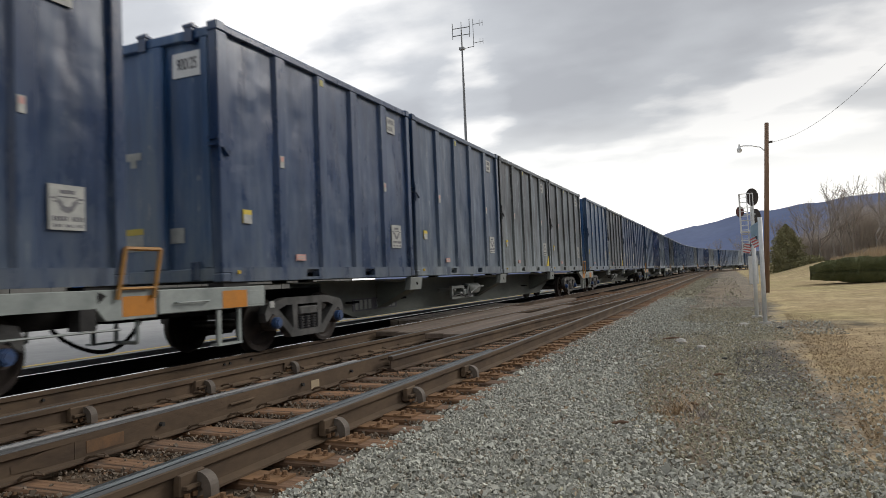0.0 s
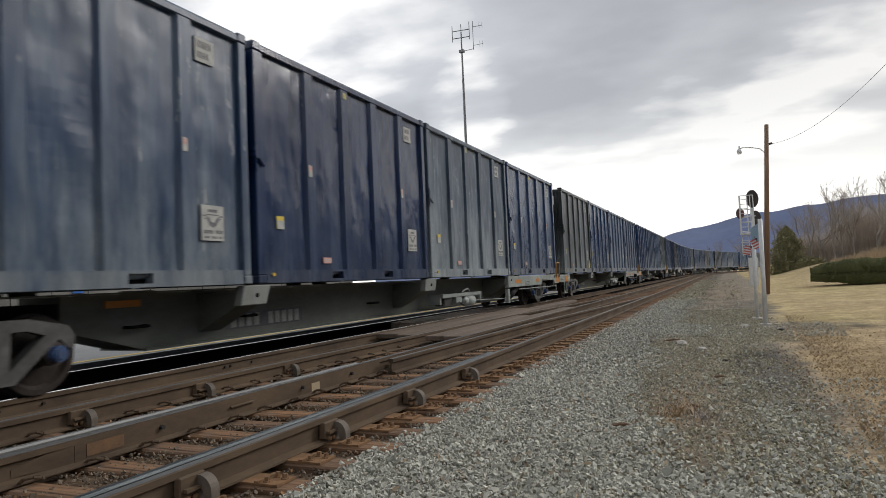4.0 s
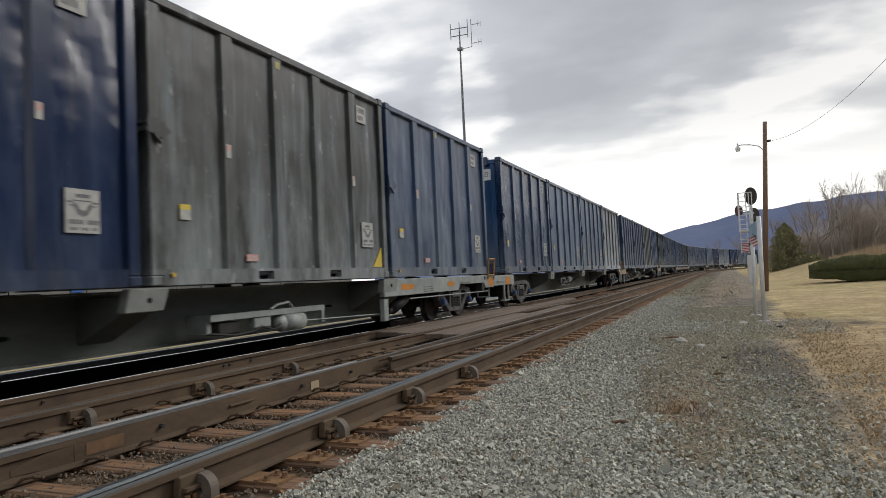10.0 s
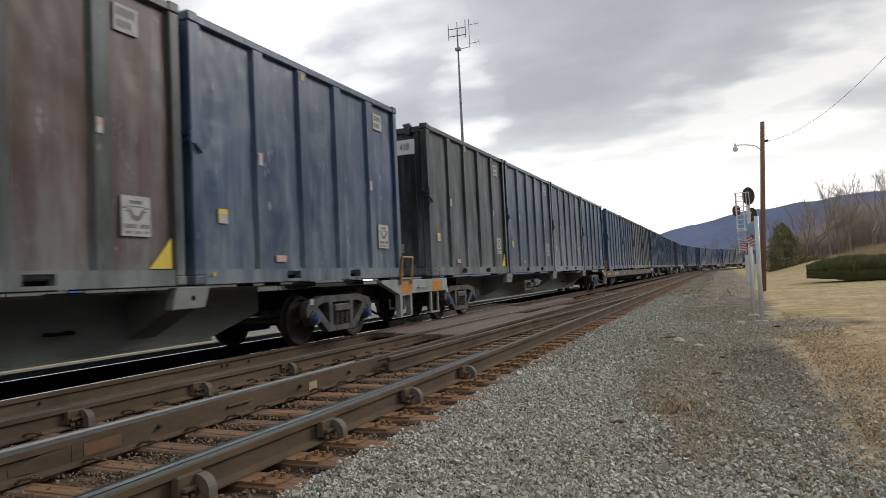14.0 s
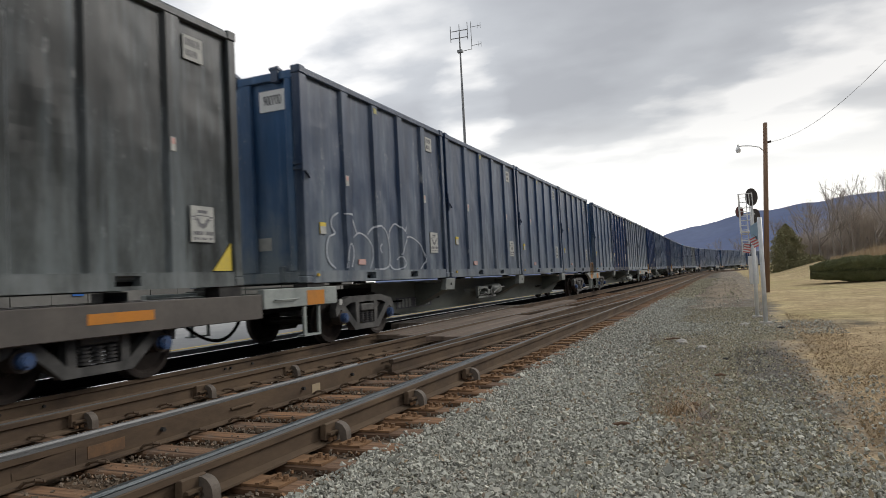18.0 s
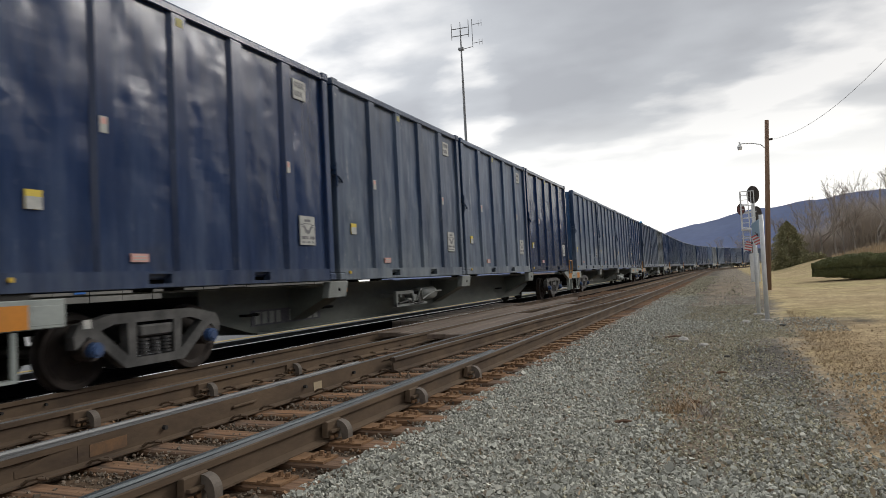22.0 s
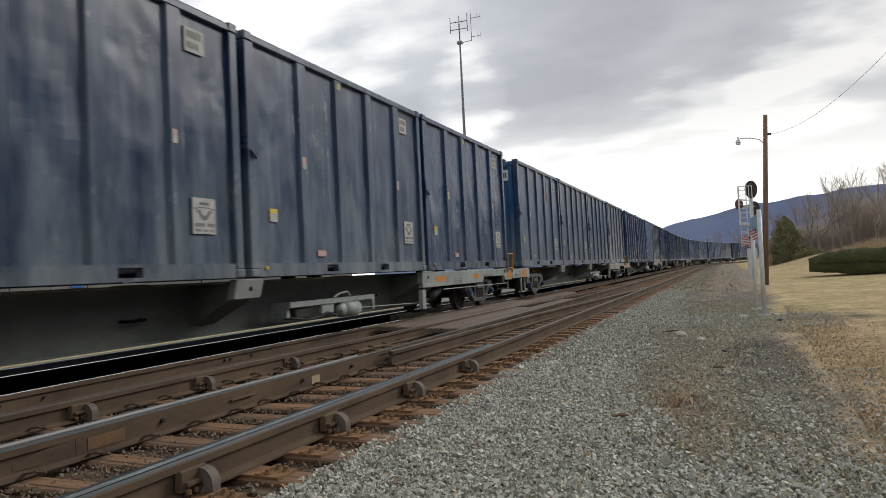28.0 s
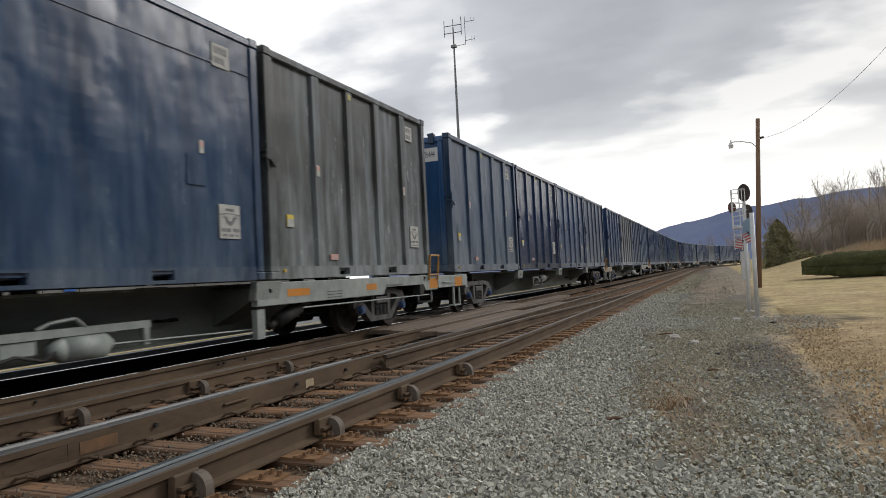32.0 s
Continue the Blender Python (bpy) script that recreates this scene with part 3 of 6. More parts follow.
# ---- tracks ----
PROFILE = [(u, w * 1.1) for u, w in [(-0.072, -0.18), (-0.072, -0.166), (-0.012, -0.148), (-0.010, -0.052), (-0.036, -0.042), (-0.036, -0.006),
           (-0.030, 0.0), (0.030, 0.0), (0.036, -0.006), (0.036, -0.042), (0.010, -0.052), (0.012, -0.148), (0.072, -0.166), (0.072, -0.18)]]


def sweep(points, profile, lift=0.0):
    n, v, f = len(profile), [], []
    for i, (x, y) in enumerate(points):
        a, b = points[max(i - 1, 0)], points[min(i + 1, len(points) - 1)]
        d = Vector((b[0] - a[0], b[1] - a[1], 0)).normalized()
        v += [(x + u * d.y, y - u * d.x, w + lift) for u, w in profile]
    for i in range(len(points) - 1):
        f += [(i * n + j, i * n + (j + 1) % n, (i + 1) * n + (j + 1) % n, (i + 1) * n + j) for j in range(n)]
    f += [tuple(range(n)), tuple(range((len(points) - 1) * n, len(points) * n))[::-1]]
    return v, f


CURVE_Y, CURVE_R, TRAIN_X = 110.0, 297.0, -7.58


def on_line(s, off=0.0):
    """Place and heading on the main line at s metres along it, off metres to its right."""
    if s <= CURVE_Y:
        return Vector((TRAIN_X + off, s, 0)), 0.0
    a = (s - CURVE_Y) / CURVE_R
    r = CURVE_R - off
    return Vector((TRAIN_X + CURVE_R - r * math.cos(a), CURVE_Y + r * math.sin(a), 0)), a


def bent(x0, ys):
    """A rail line beside the main line."""
    return [tuple(on_line(s, x0 - TRAIN_X)[0][:2]) for s in ys]


LONG = [-30, -10, 0, 4, 8, 12, 16, 20, 30, 40, 50, 60, 70, 80, 90, 100, 110, 120, 130, 140, 150, 160, 170, 180, 190, 200, 215, 230, 250, 280]


def rail(name, pts, parent, head, label="", web="rust"):
    r = part(name, sweep(pts, PROFILE), M[web], parent, label)
    part("rail_head", sweep(pts, [(-0.029, 0.0), (-0.029, 0.0025), (0.029, 0.0025), (0.029, 0.0)]), M[head], r)
    return r


def switch_brace(x, y, parent):
    """Cast rail brace: a ribbed plate bolted to the rail's web, held by a round-backed lug."""
    arc = [(math.cos(a) * 0.095, math.sin(a) * 0.095) for a in [radians(112 - 14 * i) for i in range(9)]]
    prof = [(-0.03, -0.195), (-0.015, -0.075)] + [(0.02 + u, -0.14 + w) for u, w in arc] + [(0.115, -0.195), (0.06, -0.195), (0.05, -0.14), (0.02, -0.12), (0.01, -0.195)]
    b = part("rail_brace", prism([(x + 0.06 + u, w) for u, w in prof], "y", y - 0.035, y + 0.035), M["brace"], parent)
    plate = [(-0.005, -0.16), (0.0, -0.055), (0.03, -0.03), (0.055, -0.035), (0.05, -0.16)]
    part("brace_block", prism([(x + 0.02 + u, w) for u, w in plate], "y", y - 0.17, y + 0.03), M["rust"], b, bevel=0.006)
    part("brace_ledge", boxes((x + 0.05, x + 0.105, y - 0.15, y - 0.04, -0.12, -0.10)), M["rust"], b)
    for k in (-0.13, -0.07):
        part("brace_bolt", tube((x + 0.085, y + k, -0.17), (x + 0.085, y + k, -0.145), 0.018, 6), M["plate"], b)


def build_tracks():
    main = thing("main_track", "busy track with polished rails on dark ballast under the train", "railway track", kind="structure")
    rail("rail", bent(-6.85, LONG), main, "polish", "", "rust")
    # far rail's web near black: the shade under the train painted in
    rail("rail", bent(-8.335, LONG), main, "polish", "", "shade_black")
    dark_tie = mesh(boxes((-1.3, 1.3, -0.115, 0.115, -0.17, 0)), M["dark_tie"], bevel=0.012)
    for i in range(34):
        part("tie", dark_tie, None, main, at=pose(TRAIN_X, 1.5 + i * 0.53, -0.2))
    for y in (4.3, 4.42, 4.9, 7.7, 7.82, 8.3):
        part("track_bolt", tube((-6.86, y, -0.1), (-6.815, y, -0.1), 0.018, 6), M["castiron"], main)
    side = thing("near_track", "rusty siding track with a turnout on worn wooden ties", "railway track", kind="structure")
    rail("rail", bent(-3.02, LONG), side, "dull_head")
    r2 = rail("rail", bent(-4.455, LONG), side, "dull_head")
    # the glint along the rail's bevel is painted as a lighter strip
    part("worn_edge", sweep([(-4.455, y) for y in (-6, 2, 5, 8, 12)], [(0.031, 0.0), (0.031, 0.003), (0.0365, 0.002), (0.0365, -0.003)]), M["bright_edge"], r2, "bright strip painted as the glint on the rail edge")
    # turnout: the closure rail leaves the siding's inner rail for the outer one, the outer rail follows it
    lead = ((8.0, -4.25), (11, -4.15), (14.4, -4.02), (16.4, -3.87), (19.2, -3.67), (22.9, -3.42), (26, -3.25), (29, -3.11))
    rail("closure_rail", [(x, y) for y, x in lead], side, "dull_head")
    away = ((-6, -5.75), (2, -5.75), (6, -5.73), (8.9, -5.68), (12, -5.57), (15, -5.52), (17, -5.45), (19.2, -5.25), (23, -4.98), (27, -4.72), (31, -4.58))
    rail("outer_rail", [(x, y) for y, x in away], side, "dull_head")
    # planed switch points lie against the stock rails
    point = [(-0.036, -0.17), (-0.036, -0.012), (-0.012, 0.004), (0.028, 0.004), (0.034, -0.012), (0.034, -0.05), (0.008, -0.06), (0.008, -0.15), (0.03, -0.17)]
    part("switch_point", sweep([(-3.125, 8.85), (-3.135, 6), (-3.145, 3), (-3.15, -3)][::-1], point), M["steel_blue"], side, "grey planed switch point rail")
    part("switch_point", sweep([(-5.80, 8.6), (-5.85, 6), (-5.875, 3), (-5.88, -3)][::-1], point), M["rust"], side)
    part("switch_point", sweep([(-4.56, 7.6), (-4.6, 5), (-4.65, 3), (-4.66, -3)][::-1], point), M["dull_head"], side, "dull grey switch point rail")
    # flat heel plate along the inner rail, tapered at its near end
    part("joint_bar", boxes((-4.45, -4.42, 3.4, 8.0, -0.178, -0.012)), M["rust"], side, "long flat heel plate bolted to the rail", bevel=0.006)
    part("joint_bar_taper", ([(-4.44, 2.95, -0.15), (-4.44, 2.95, -0.1), (-4.445, 3.4, -0.178), (-4.445, 3.4, -0.012), (-4.42, 3.4, -0.178), (-4.42, 3.4, -0.012)],
                             [(0, 2, 4), (1, 5, 3), (0, 4, 5, 1), (2, 3, 5, 4), (0, 1, 3, 2)]), M["rust"], side)
    part("plate_foot", boxes((-4.42, -4.355, 0.4, 8.0, -0.198, -0.18)), M["rust"], side, bevel=0.004)
    part("rust_patch_plate", boxes((-4.42, -4.416, 3.5, 3.83, -0.15, -0.06)), M["rust_patch"], side)
    part("slot_plate", boxes((-4.42, -4.395, 5.03, 5.37, -0.095, -0.075)), M["rust"], side, bevel=0.004)
    part("paper_tag", boxes((-4.42, -4.415, 6.38, 6.54, -0.165, -0.075)), M["tan_tag"], side, "tan tag on the rail web")
    for y in (4.2, 6.2, 7.24):
        part("track_bolt", tube((-4.43, y, -0.088), (-4.385, y, -0.088), 0.02, 6), M["castiron"], side)
    for y in (8.25, 8.6, 8.95):
        part("heel_block", boxes((-4.40, -4.28, y, y + 0.14, -0.16, -0.05)), M["rust"], side, bevel=0.02)
    for y in (3.09, 4.57, 6.02, 7.58):
        switch_brace(-3.01, y, side)
    for y in (4.5, 6.08, 7.74):
        switch_brace(-5.74, y, side)
    tie = mesh(boxes((-0.0, 3.9, -0.115, 0.115, -0.17, 0)), M["tie"], bevel=0.014)
    plate = mesh(join(boxes((-0.17, 0.25, -0.1, 0.1, 0, 0.016)), boxes((0.07, 0.10, -0.1, 0.1, 0.016, 0.028))), M["plate"])
    clip = mesh(pipe([(-0.02, -0.08, 0.02), (0.02, -0.075, 0.05), (0.065, -0.045, 0.055), (0.085, 0.0, 0.04), (0.065, 0.045, 0.022), (0.02, 0.05, 0.035), (-0.01, 0.04, 0.03)], 0.012, 6), M["rust"])
    spike = mesh(join(tube((0, 0, 0), (0, 0, 0.012), 0.03, 8, 0.026), tube((0, 0, 0.012), (0, 0, 0.036), 0.02, 6, 0.017)), M["plate"])
    rnd = random.Random(4)
    y = 0.62 - 9 * 0.487
    while y < 56:
        reach = 4.2 if y < 40 else 2.75
        ob = part("tie", tie, None, side)
        right = -2.42 + rnd.uniform(-0.12, 0.08)
        yy, zz = y + rnd.uniform(-0.03, 0.03), -0.210 + rnd.uniform(-0.008, 0.004)
        ob.matrix_basis = pose(right, yy, zz, 0, rnd.uniform(-0.25, 0.25), 180 + rnd.uniform(-1.6, 1.6)) @ Matrix.Diagonal((reach / 3.9, rnd.uniform(0.92, 1.06), 1, 1))
        if 0.6 < y < 17:
            inv = ob.matrix_basis.inverted()
            for x in (-2.93, -4.41):
                if x > -4:
                    part("tie_plate", plate, None, ob, at=inv @ pose(x + 0.02, yy, zz + 0.003))
                else:
                    part("rail_clip", clip, None, ob, at=inv @ pose(x + 0.05, yy, zz + 0.01, 0, 0, rnd.uniform(-12, 12)))
                    part("rail_clip", clip, None, ob, at=inv @ pose(-5.66 if y > 8 else -5.70, yy, zz + 0.01, 0, 0, rnd.uniform(-12, 12)))
                if x > -4 and y < 11:
                    for kx, k in ((0.16, -0.055), (0.16, 0.055), (0.235, 0.03)):
                        part("spike", spike, None, ob, at=inv @ pose(x + kx, yy + k, zz + 0.016, 0, 0, rnd.uniform(0, 40)))
        y += 0.487
    # timber crossing between the siding and the main line
    cross = thing("timber_crossing", "dark timber road crossing laid between the tracks", "level crossing", kind="structure")
    for k, (x0, x1) in enumerate(((-6.75, -6.2), (-6.18, -5.68), (-5.4, -5.0), (-4.98, -4.6))):
        v, f = boxes((x0, x1, (12.1, 11.9, 11.6, 11.5)[k], 17.5 if k == 2 else 21.5, -0.12, -0.022 - 0.004 * (k % 2)))
        part("plank", (v, f), M["plank"], cross, bevel=0.012)
    for k in range(5):
        x0 = -8.2 + k * 0.255
        part("plank", boxes((x0, x0 + 0.24, 15.5, 24.0, -0.2, -0.03 - 0.004 * (k % 2))), M["plank"], cross, bevel=0.012)
    part("plank", boxes((-6.2, -5.7, 21.6, 27.0, -0.12, -0.026)), M["plank"], cross, bevel=0.012)


build_tracks()


# ---- loose stone ----
def scatter(name, label, count, box, size, mat, seed, z=GROUND_Z, skip=None, bury=0.25, chance=None):
    """Broken stones as one heap: rough eight-cornered lumps, each turned and squashed its own way."""
    rng = np.random.default_rng(seed)
    ico = np.array([(x, y, z) for x in (-1, 1) for y in (-1, 1) for z in (-1, 1)]) * 0.62
    tri = np.array([(0, 1, 3), (0, 3, 2), (4, 6, 7), (4, 7, 5), (0, 4, 5), (0, 5, 1), (2, 3, 7), (2, 7, 6), (0, 2, 6), (0, 6, 4), (1, 5, 7), (1, 7, 3)])
    x0, x1, y0, y1 = box
    y = y0 + (y1 - y0) * rng.random(count) ** 1.25
    x = rng.uniform(x0, x1, count)
    if skip is not None:
        keep = ~skip(x, y)
        x, y = x[keep], y[keep]
    if chance is not None:
        keep = rng.random(len(x)) < chance(x, y)
        x, y = x[keep], y[keep]
    n = len(x)
    s = size * np.exp(rng.normal(0, 0.26, n)) * 0.5
    pts = ico[None] * rng.uniform(0.5, 1.15, (n, 8, 1)) + rng.normal(0, 0.13, (n, 8, 3))
    pts = pts * rng.uniform(0.6, 1.25, (n, 1, 3)) * s[:, None, None]
    q = rng.normal(size=(n, 4)); q /= np.linalg.norm(q, axis=1)[:, None]
    w, a, b, c = q.T
    R = np.stack([1 - 2 * (b * b + c * c), 2 * (a * b - c * w), 2 * (a * c + b * w), 2 * (a * b + c * w), 1 - 2 * (a * a + c * c), 2 * (b * c - a * w),
                  2 * (a * c - b * w), 2 * (b * c + a * w), 1 - 2 * (a * a + b * b)], -1).reshape(n, 3, 3)
    pts = np.einsum("nij,nkj->nki", R, pts)
    lift = s * (1 - bury * 2 * rng.random(n)) * 0.55
    pts += np.stack([x, y, z + lift + 0.028 * rng.random(n)], -1)[:, None, :]
    me = bpy.data.meshes.new("stones")
    nv, nf = n * 8, n * 12
    me.vertices.add(nv); me.loops.add(nf * 3); me.polygons.add(nf)
    me.vertices.foreach_set("co", pts.reshape(-1).astype(np.float32))
    idx = (tri[None] + (np.arange(n) * 8)[:, None, None]).reshape(-1)
    me.loops.foreach_set("vertex_index", idx.astype(np.int32))
    me.polygons.foreach_set("loop_start", (np.arange(nf) * 3).astype(np.int32))
    me.polygons.foreach_set("use_smooth", np.zeros(nf, dtype=bool))
    me.update(calc_edges=True)
    me.materials.append(mat)
    tagged(new(name, me), label, "ballast", kind="stuff")


def ragged(x, y, k):
    return 0.16 * np.sin(y * 1.3 + k) + 0.11 * np.sin(y * 3.7 + x * 2.0 + k) + 0.12 * np.sin(x * 2.9 + y * 0.6 + k)


def within(v, edge, width):
    """1 well below the edge, 0 above it."""
    return np.clip((edge - v) / width + 0.5, 0, 1)


def shoulder(x, y):
    """Clean ballast: a strip beside the siding that spreads over the foot of the path."""
    edge = np.interp(y, [2.0, 3.6, 4.2, 4.8, 5.7, 8.0, 13.0, 15.0, 17.0, 30.0], [2.2, 1.3, 0.1, -0.72, -0.9, -1.05, -1.2, -0.6, -1.2, -1.35])
    return np.maximum(within(x, edge + ragged(x, y, 1), 0.55), 0.05)


def worn(x, y):
    """Grit trodden into the dirt, thick beside the lawn and thin in the middle."""
    lane = within(np.abs(x - np.interp(y, [4, 6, 8, 12], [0.5, 0.3, 0.25, 0.3])), 0.42 + 0.6 * ragged(x, y, 2), 0.3)
    return (1 - 0.65 * coal(x, y)) * np.clip(0.5 + 0.5 * lane, 0, 1) * within(x, 0.58 + 0.012 * y + ragged(x, y, 3), 0.25)


def beside_lawn(x, y):
    left = np.interp(y, [3.4, 5.0, 7.0], [-0.2, 0.05, 0.2])
    right = np.interp(y, [3.4, 4.9, 5.3, 7.0], [1.8, 0.95, 0.7, 0.55])
    return within(x, right + ragged(x, y, 5), 0.4) * (1 - within(x, left + ragged(x, y, 6), 0.4))


def coal(x, y):
    u, w = (x - 0.38) / 0.4, (y - 9.4) / 2.6
    return np.clip(1.2 - (u * u + w * w) - 1.2 * ragged(x, y, 4), 0, 1)


def off_ties(x, y):
    rail = (np.abs(x + 3.02) < 0.12) | (np.abs(x + 4.48) < 0.14) | (np.abs(x + 5.76) < 0.1)
    k = np.abs((y - 0.62 + 9 * 0.487 + 0.2435) % 0.487 - 0.2435)
    return rail | ((k < 0.125) & (np.sin(x * 91.7 + y * 57.3) < 0.86))


scatter("ballast_stones", "grey crushed ballast stones beside the siding", 120000, (-2.55, 2.4, 1.5, 8.5), 0.031, M["stone"], 1, z=-0.252, chance=shoulder)
scatter("ballast_stones", "grey crushed ballast stones further up the line", 52000, (-2.6, 0.4, 7.5, 30), 0.036, M["stone"], 2, z=-0.25, chance=shoulder)
scatter("ballast_stones", "grey ballast and gravel along the far path", 12000, (-2.6, 0.6, 28, 75), 0.07, M["gravel"], 14, z=-0.26, bury=0.45, chance=shoulder)
scatter("ballast_stones", "grey ballast stones at the head of the path", 40000, (-2.5, 1.9, -4.0, 1.6), 0.034, M["stone"], 15, z=-0.253, chance=shoulder)
scatter("rusty_ballast", "rust-stained ballast under the near ties", 5000, (-6.1, -2.4, -4.0, 1.4), 0.03, M["rust_stone"], 16, z=-0.238, skip=off_ties)
scatter("gravel", "grey gravel and grit trodden into dirt", 70000, (-1.3, 1.6, 2.6, 22), 0.025, M["gravel"], 3, z=-0.258, bury=0.55, chance=worn)
scatter("gravel", "grey stones between the dirt and the lawn", 9000, (-0.2, 1.6, 3.4, 7.0), 0.029, M["stone"], 8, z=-0.256, bury=0.5, chance=beside_lawn)
scatter("coal_grit", "black coal grit spilt along the dirt path", 3500, (-0.4, 1.2, 5.4, 13), 0.017, M["coal_grit"], 12, z=-0.253, bury=0.5, chance=coal)
scatter("gravel", "patch of stones round the sign posts", 1900, (-1.2, 1.9, 13.4, 16.6), 0.034, M["stone"], 9, z=-0.256, bury=0.5)
scatter("rusty_ballast", "rust-stained ballast between the ties", 30000, (-6.1, -3.1, 1.4, 17), 0.027, M["rust_stone"], 4, z=-0.238, skip=off_ties)
scatter("rusty_ballast", "rust-stained ballast at the tie ends", 4500, (-3.1, -2.35, 1.4, 15), 0.03, M["rust_stone"], 6, z=-0.258, skip=off_ties)
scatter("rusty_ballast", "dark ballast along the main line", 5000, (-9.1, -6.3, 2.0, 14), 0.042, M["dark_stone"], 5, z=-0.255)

# ---- train ----
PITCH, STEP, C_LEN, C_W, C_H = 26.27, 6.22, 6.058, 1.25, 3.62
DECK = 1.10
S0 = 7.197          # front of the second car's first container at the start
RIB_D = 0.062
RIBS = [1.45, 2.60, 3.70, 4.88]
RIB_TOP, RIB_FOOT = 0.11, 0.16          # half widths of a rib's face and of its foot


def holed_plate(ys, zs, holes, x0, x1):
    """A thick upright plate over a grid of cells, with some cells left open."""
    key, v, f = {}, [], []

    def vert(x, i, j):
        if (x, i, j) not in key:
            key[x, i, j] = len(v)
            v.append((x, ys[i], zs[j]))
        return key[x, i, j]
    ny, nz = len(ys) - 1, len(zs) - 1
    full = {(i, j) for i in range(ny) for j in range(nz)} - set(holes)
    for i, j in full:
        for x in (x0, x1):
            f.append((vert(x, i, j), vert(x, i + 1, j), vert(x, i + 1, j + 1), vert(x, i, j + 1)))
        for di, dj, e in ((-1, 0, ((i, j), (i, j + 1))), (1, 0, ((i + 1, j), (i + 1, j + 1))), (0, -1, ((i, j), (i + 1, j))), (0, 1, ((i, j + 1), (i + 1, j + 1)))):
            if (i + di, j + dj) not in full:
                (p, q), (r, t) = e
                f.append((vert(x0, p, q), vert(x1, p, q), vert(x1, r, t), vert(x0, r, t)))
    return v, f


def hat(r, x):
    """Trapezoid hat rib, on the side x."""
    d = RIB_D
    prof = [(r - RIB_FOOT, C_W - d - 0.012), (r - RIB_TOP, C_W - 0.012), (r + RIB_TOP, C_W - 0.012), (r + RIB_FOOT, C_W - d - 0.012)]
    v, f = prism(prof, "z", 0.2, C_H - 0.1)
    return [(x * b, a, z) for a, b, z in v], f


def side_x(y, ribbed=True):
    """How far out the container's side lies at y along it."""
    if not ribbed:
        return C_W - 0.02
    out = C_W - RIB_D
    for r in RIBS:
        k = abs(y - r)
        if k < RIB_TOP:
            out = C_W - 0.012
        elif k < RIB_FOOT:
            out = max(out, C_W - 0.012 - RIB_D * (k - RIB_TOP) / (RIB_FOOT - RIB_TOP))
    return out


def build_container(ribbed=True):
    """Tall ribbed waste container; its own colour is set on each copy."""
    c = thing("waste_container", "", "container", "containers on the train")
    W, L, H = C_W, C_LEN, C_H
    s, fr = M["skin"], M["frame"]
    d = RIB_D if ribbed else 0.02
    # skin set back between the frame members, open at the top
    part("side_panel", panel_mesh(W - d - 0.02, W - d, L, H), s, c)
    wave = [(-W + 0.13, 0.0), (-W, 0.0), (-W, 0.16)]
    for r in RIBS:
        wave += [(-W + 0.07, r - RIB_FOOT), (-W, r - RIB_TOP), (-W, r + RIB_TOP), (-W + 0.07, r + RIB_FOOT)]
    wave += [(-W, L - 0.16), (-W, L), (-W + 0.13, L)]
    part("far_side", prism(wave, "z", 0.0, H), fr, c)
    part("end_door", boxes((-W + 0.1, W - 0.1, 0.1, 0.13, 0.2, H - 0.1)), s, c)
    part("end_panel", boxes((-W + 0.1, W - 0.1, L - 0.13, L - 0.1, 0.2, H - 0.1)), s, c)
    part("floor", boxes((-W + 0.13, W - 0.13, 0.1, L - 0.1, 0.1, 0.16)), fr, c)
    part("load_cover", boxes((-W + 0.11, W - 0.11, 0.13, L - 0.13, H - 0.32, H - 0.26)), M["dark"], c, "dark cover sunk below the rim")
    for y0, y1 in ((0.0, 0.22), (L - 0.16, L)):
        part("corner_post", boxes((W - 0.16, W, y0, y1, 0.12, H - 0.1)), fr, c, bevel=0.014)
    for y0 in (-0.01, L - 0.17):
        for z0, z1 in ((H - 0.1, H + 0.035), (0.0, 0.12)):
            part("corner_casting", boxes((W - 0.17, W + 0.012, y0, y0 + 0.18, z0, z1)), fr, c, bevel=0.014)
    part("top_rail", boxes((W - 0.13, W, 0.16, L - 0.16, H - 0.1, H)), fr, c, bevel=0.012)
    part("rim_bar", tube((W - 0.06, 0.2, H + 0.016), (W - 0.06, L - 0.2, H + 0.016), 0.024, 8), fr, c)
    part("bottom_rail", holed_plate([0.18, 1.98, 2.34, 3.9, 4.26, L - 0.18], [0.0, 0.045, 0.165, 0.2], [(1, 1), (3, 1)], W - 0.13, W), fr, c)
    # black boxes behind the fork pockets stand for the shade inside
    tagged(part("pocket_lining", boxes((W - 0.2, W - 0.14, 1.9, 2.42, 0.02, 0.18), (W - 0.2, W - 0.14, 3.82, 4.34, 0.02, 0.18)), M["dark"], c), kind="stuff")
    if ribbed:
        for r in RIBS:
            part("rib", hat(r, 1), fr, c)
    else:
        part("seam", boxes((W - 0.024, W - 0.012, 0.2, L - 0.2, 3.05, 3.075)), fr, c)
        part("patch_plate", boxes((W - 0.03, W - 0.012, 4.55, 4.9, 1.3, 1.7)), fr, c)
    for y0, y1 in ((0.02, 0.12), (L - 0.12, L - 0.02)):
        part("end_rail", boxes((-W + 0.16, W - 0.16, y0, y1, H - 0.16, H - 0.02)), fr, c, bevel=0.012)
        part("end_sill", boxes((-W + 0.17, W - 0.17, y0, y1, 0.02, 0.2)), fr, c, bevel=0.012)
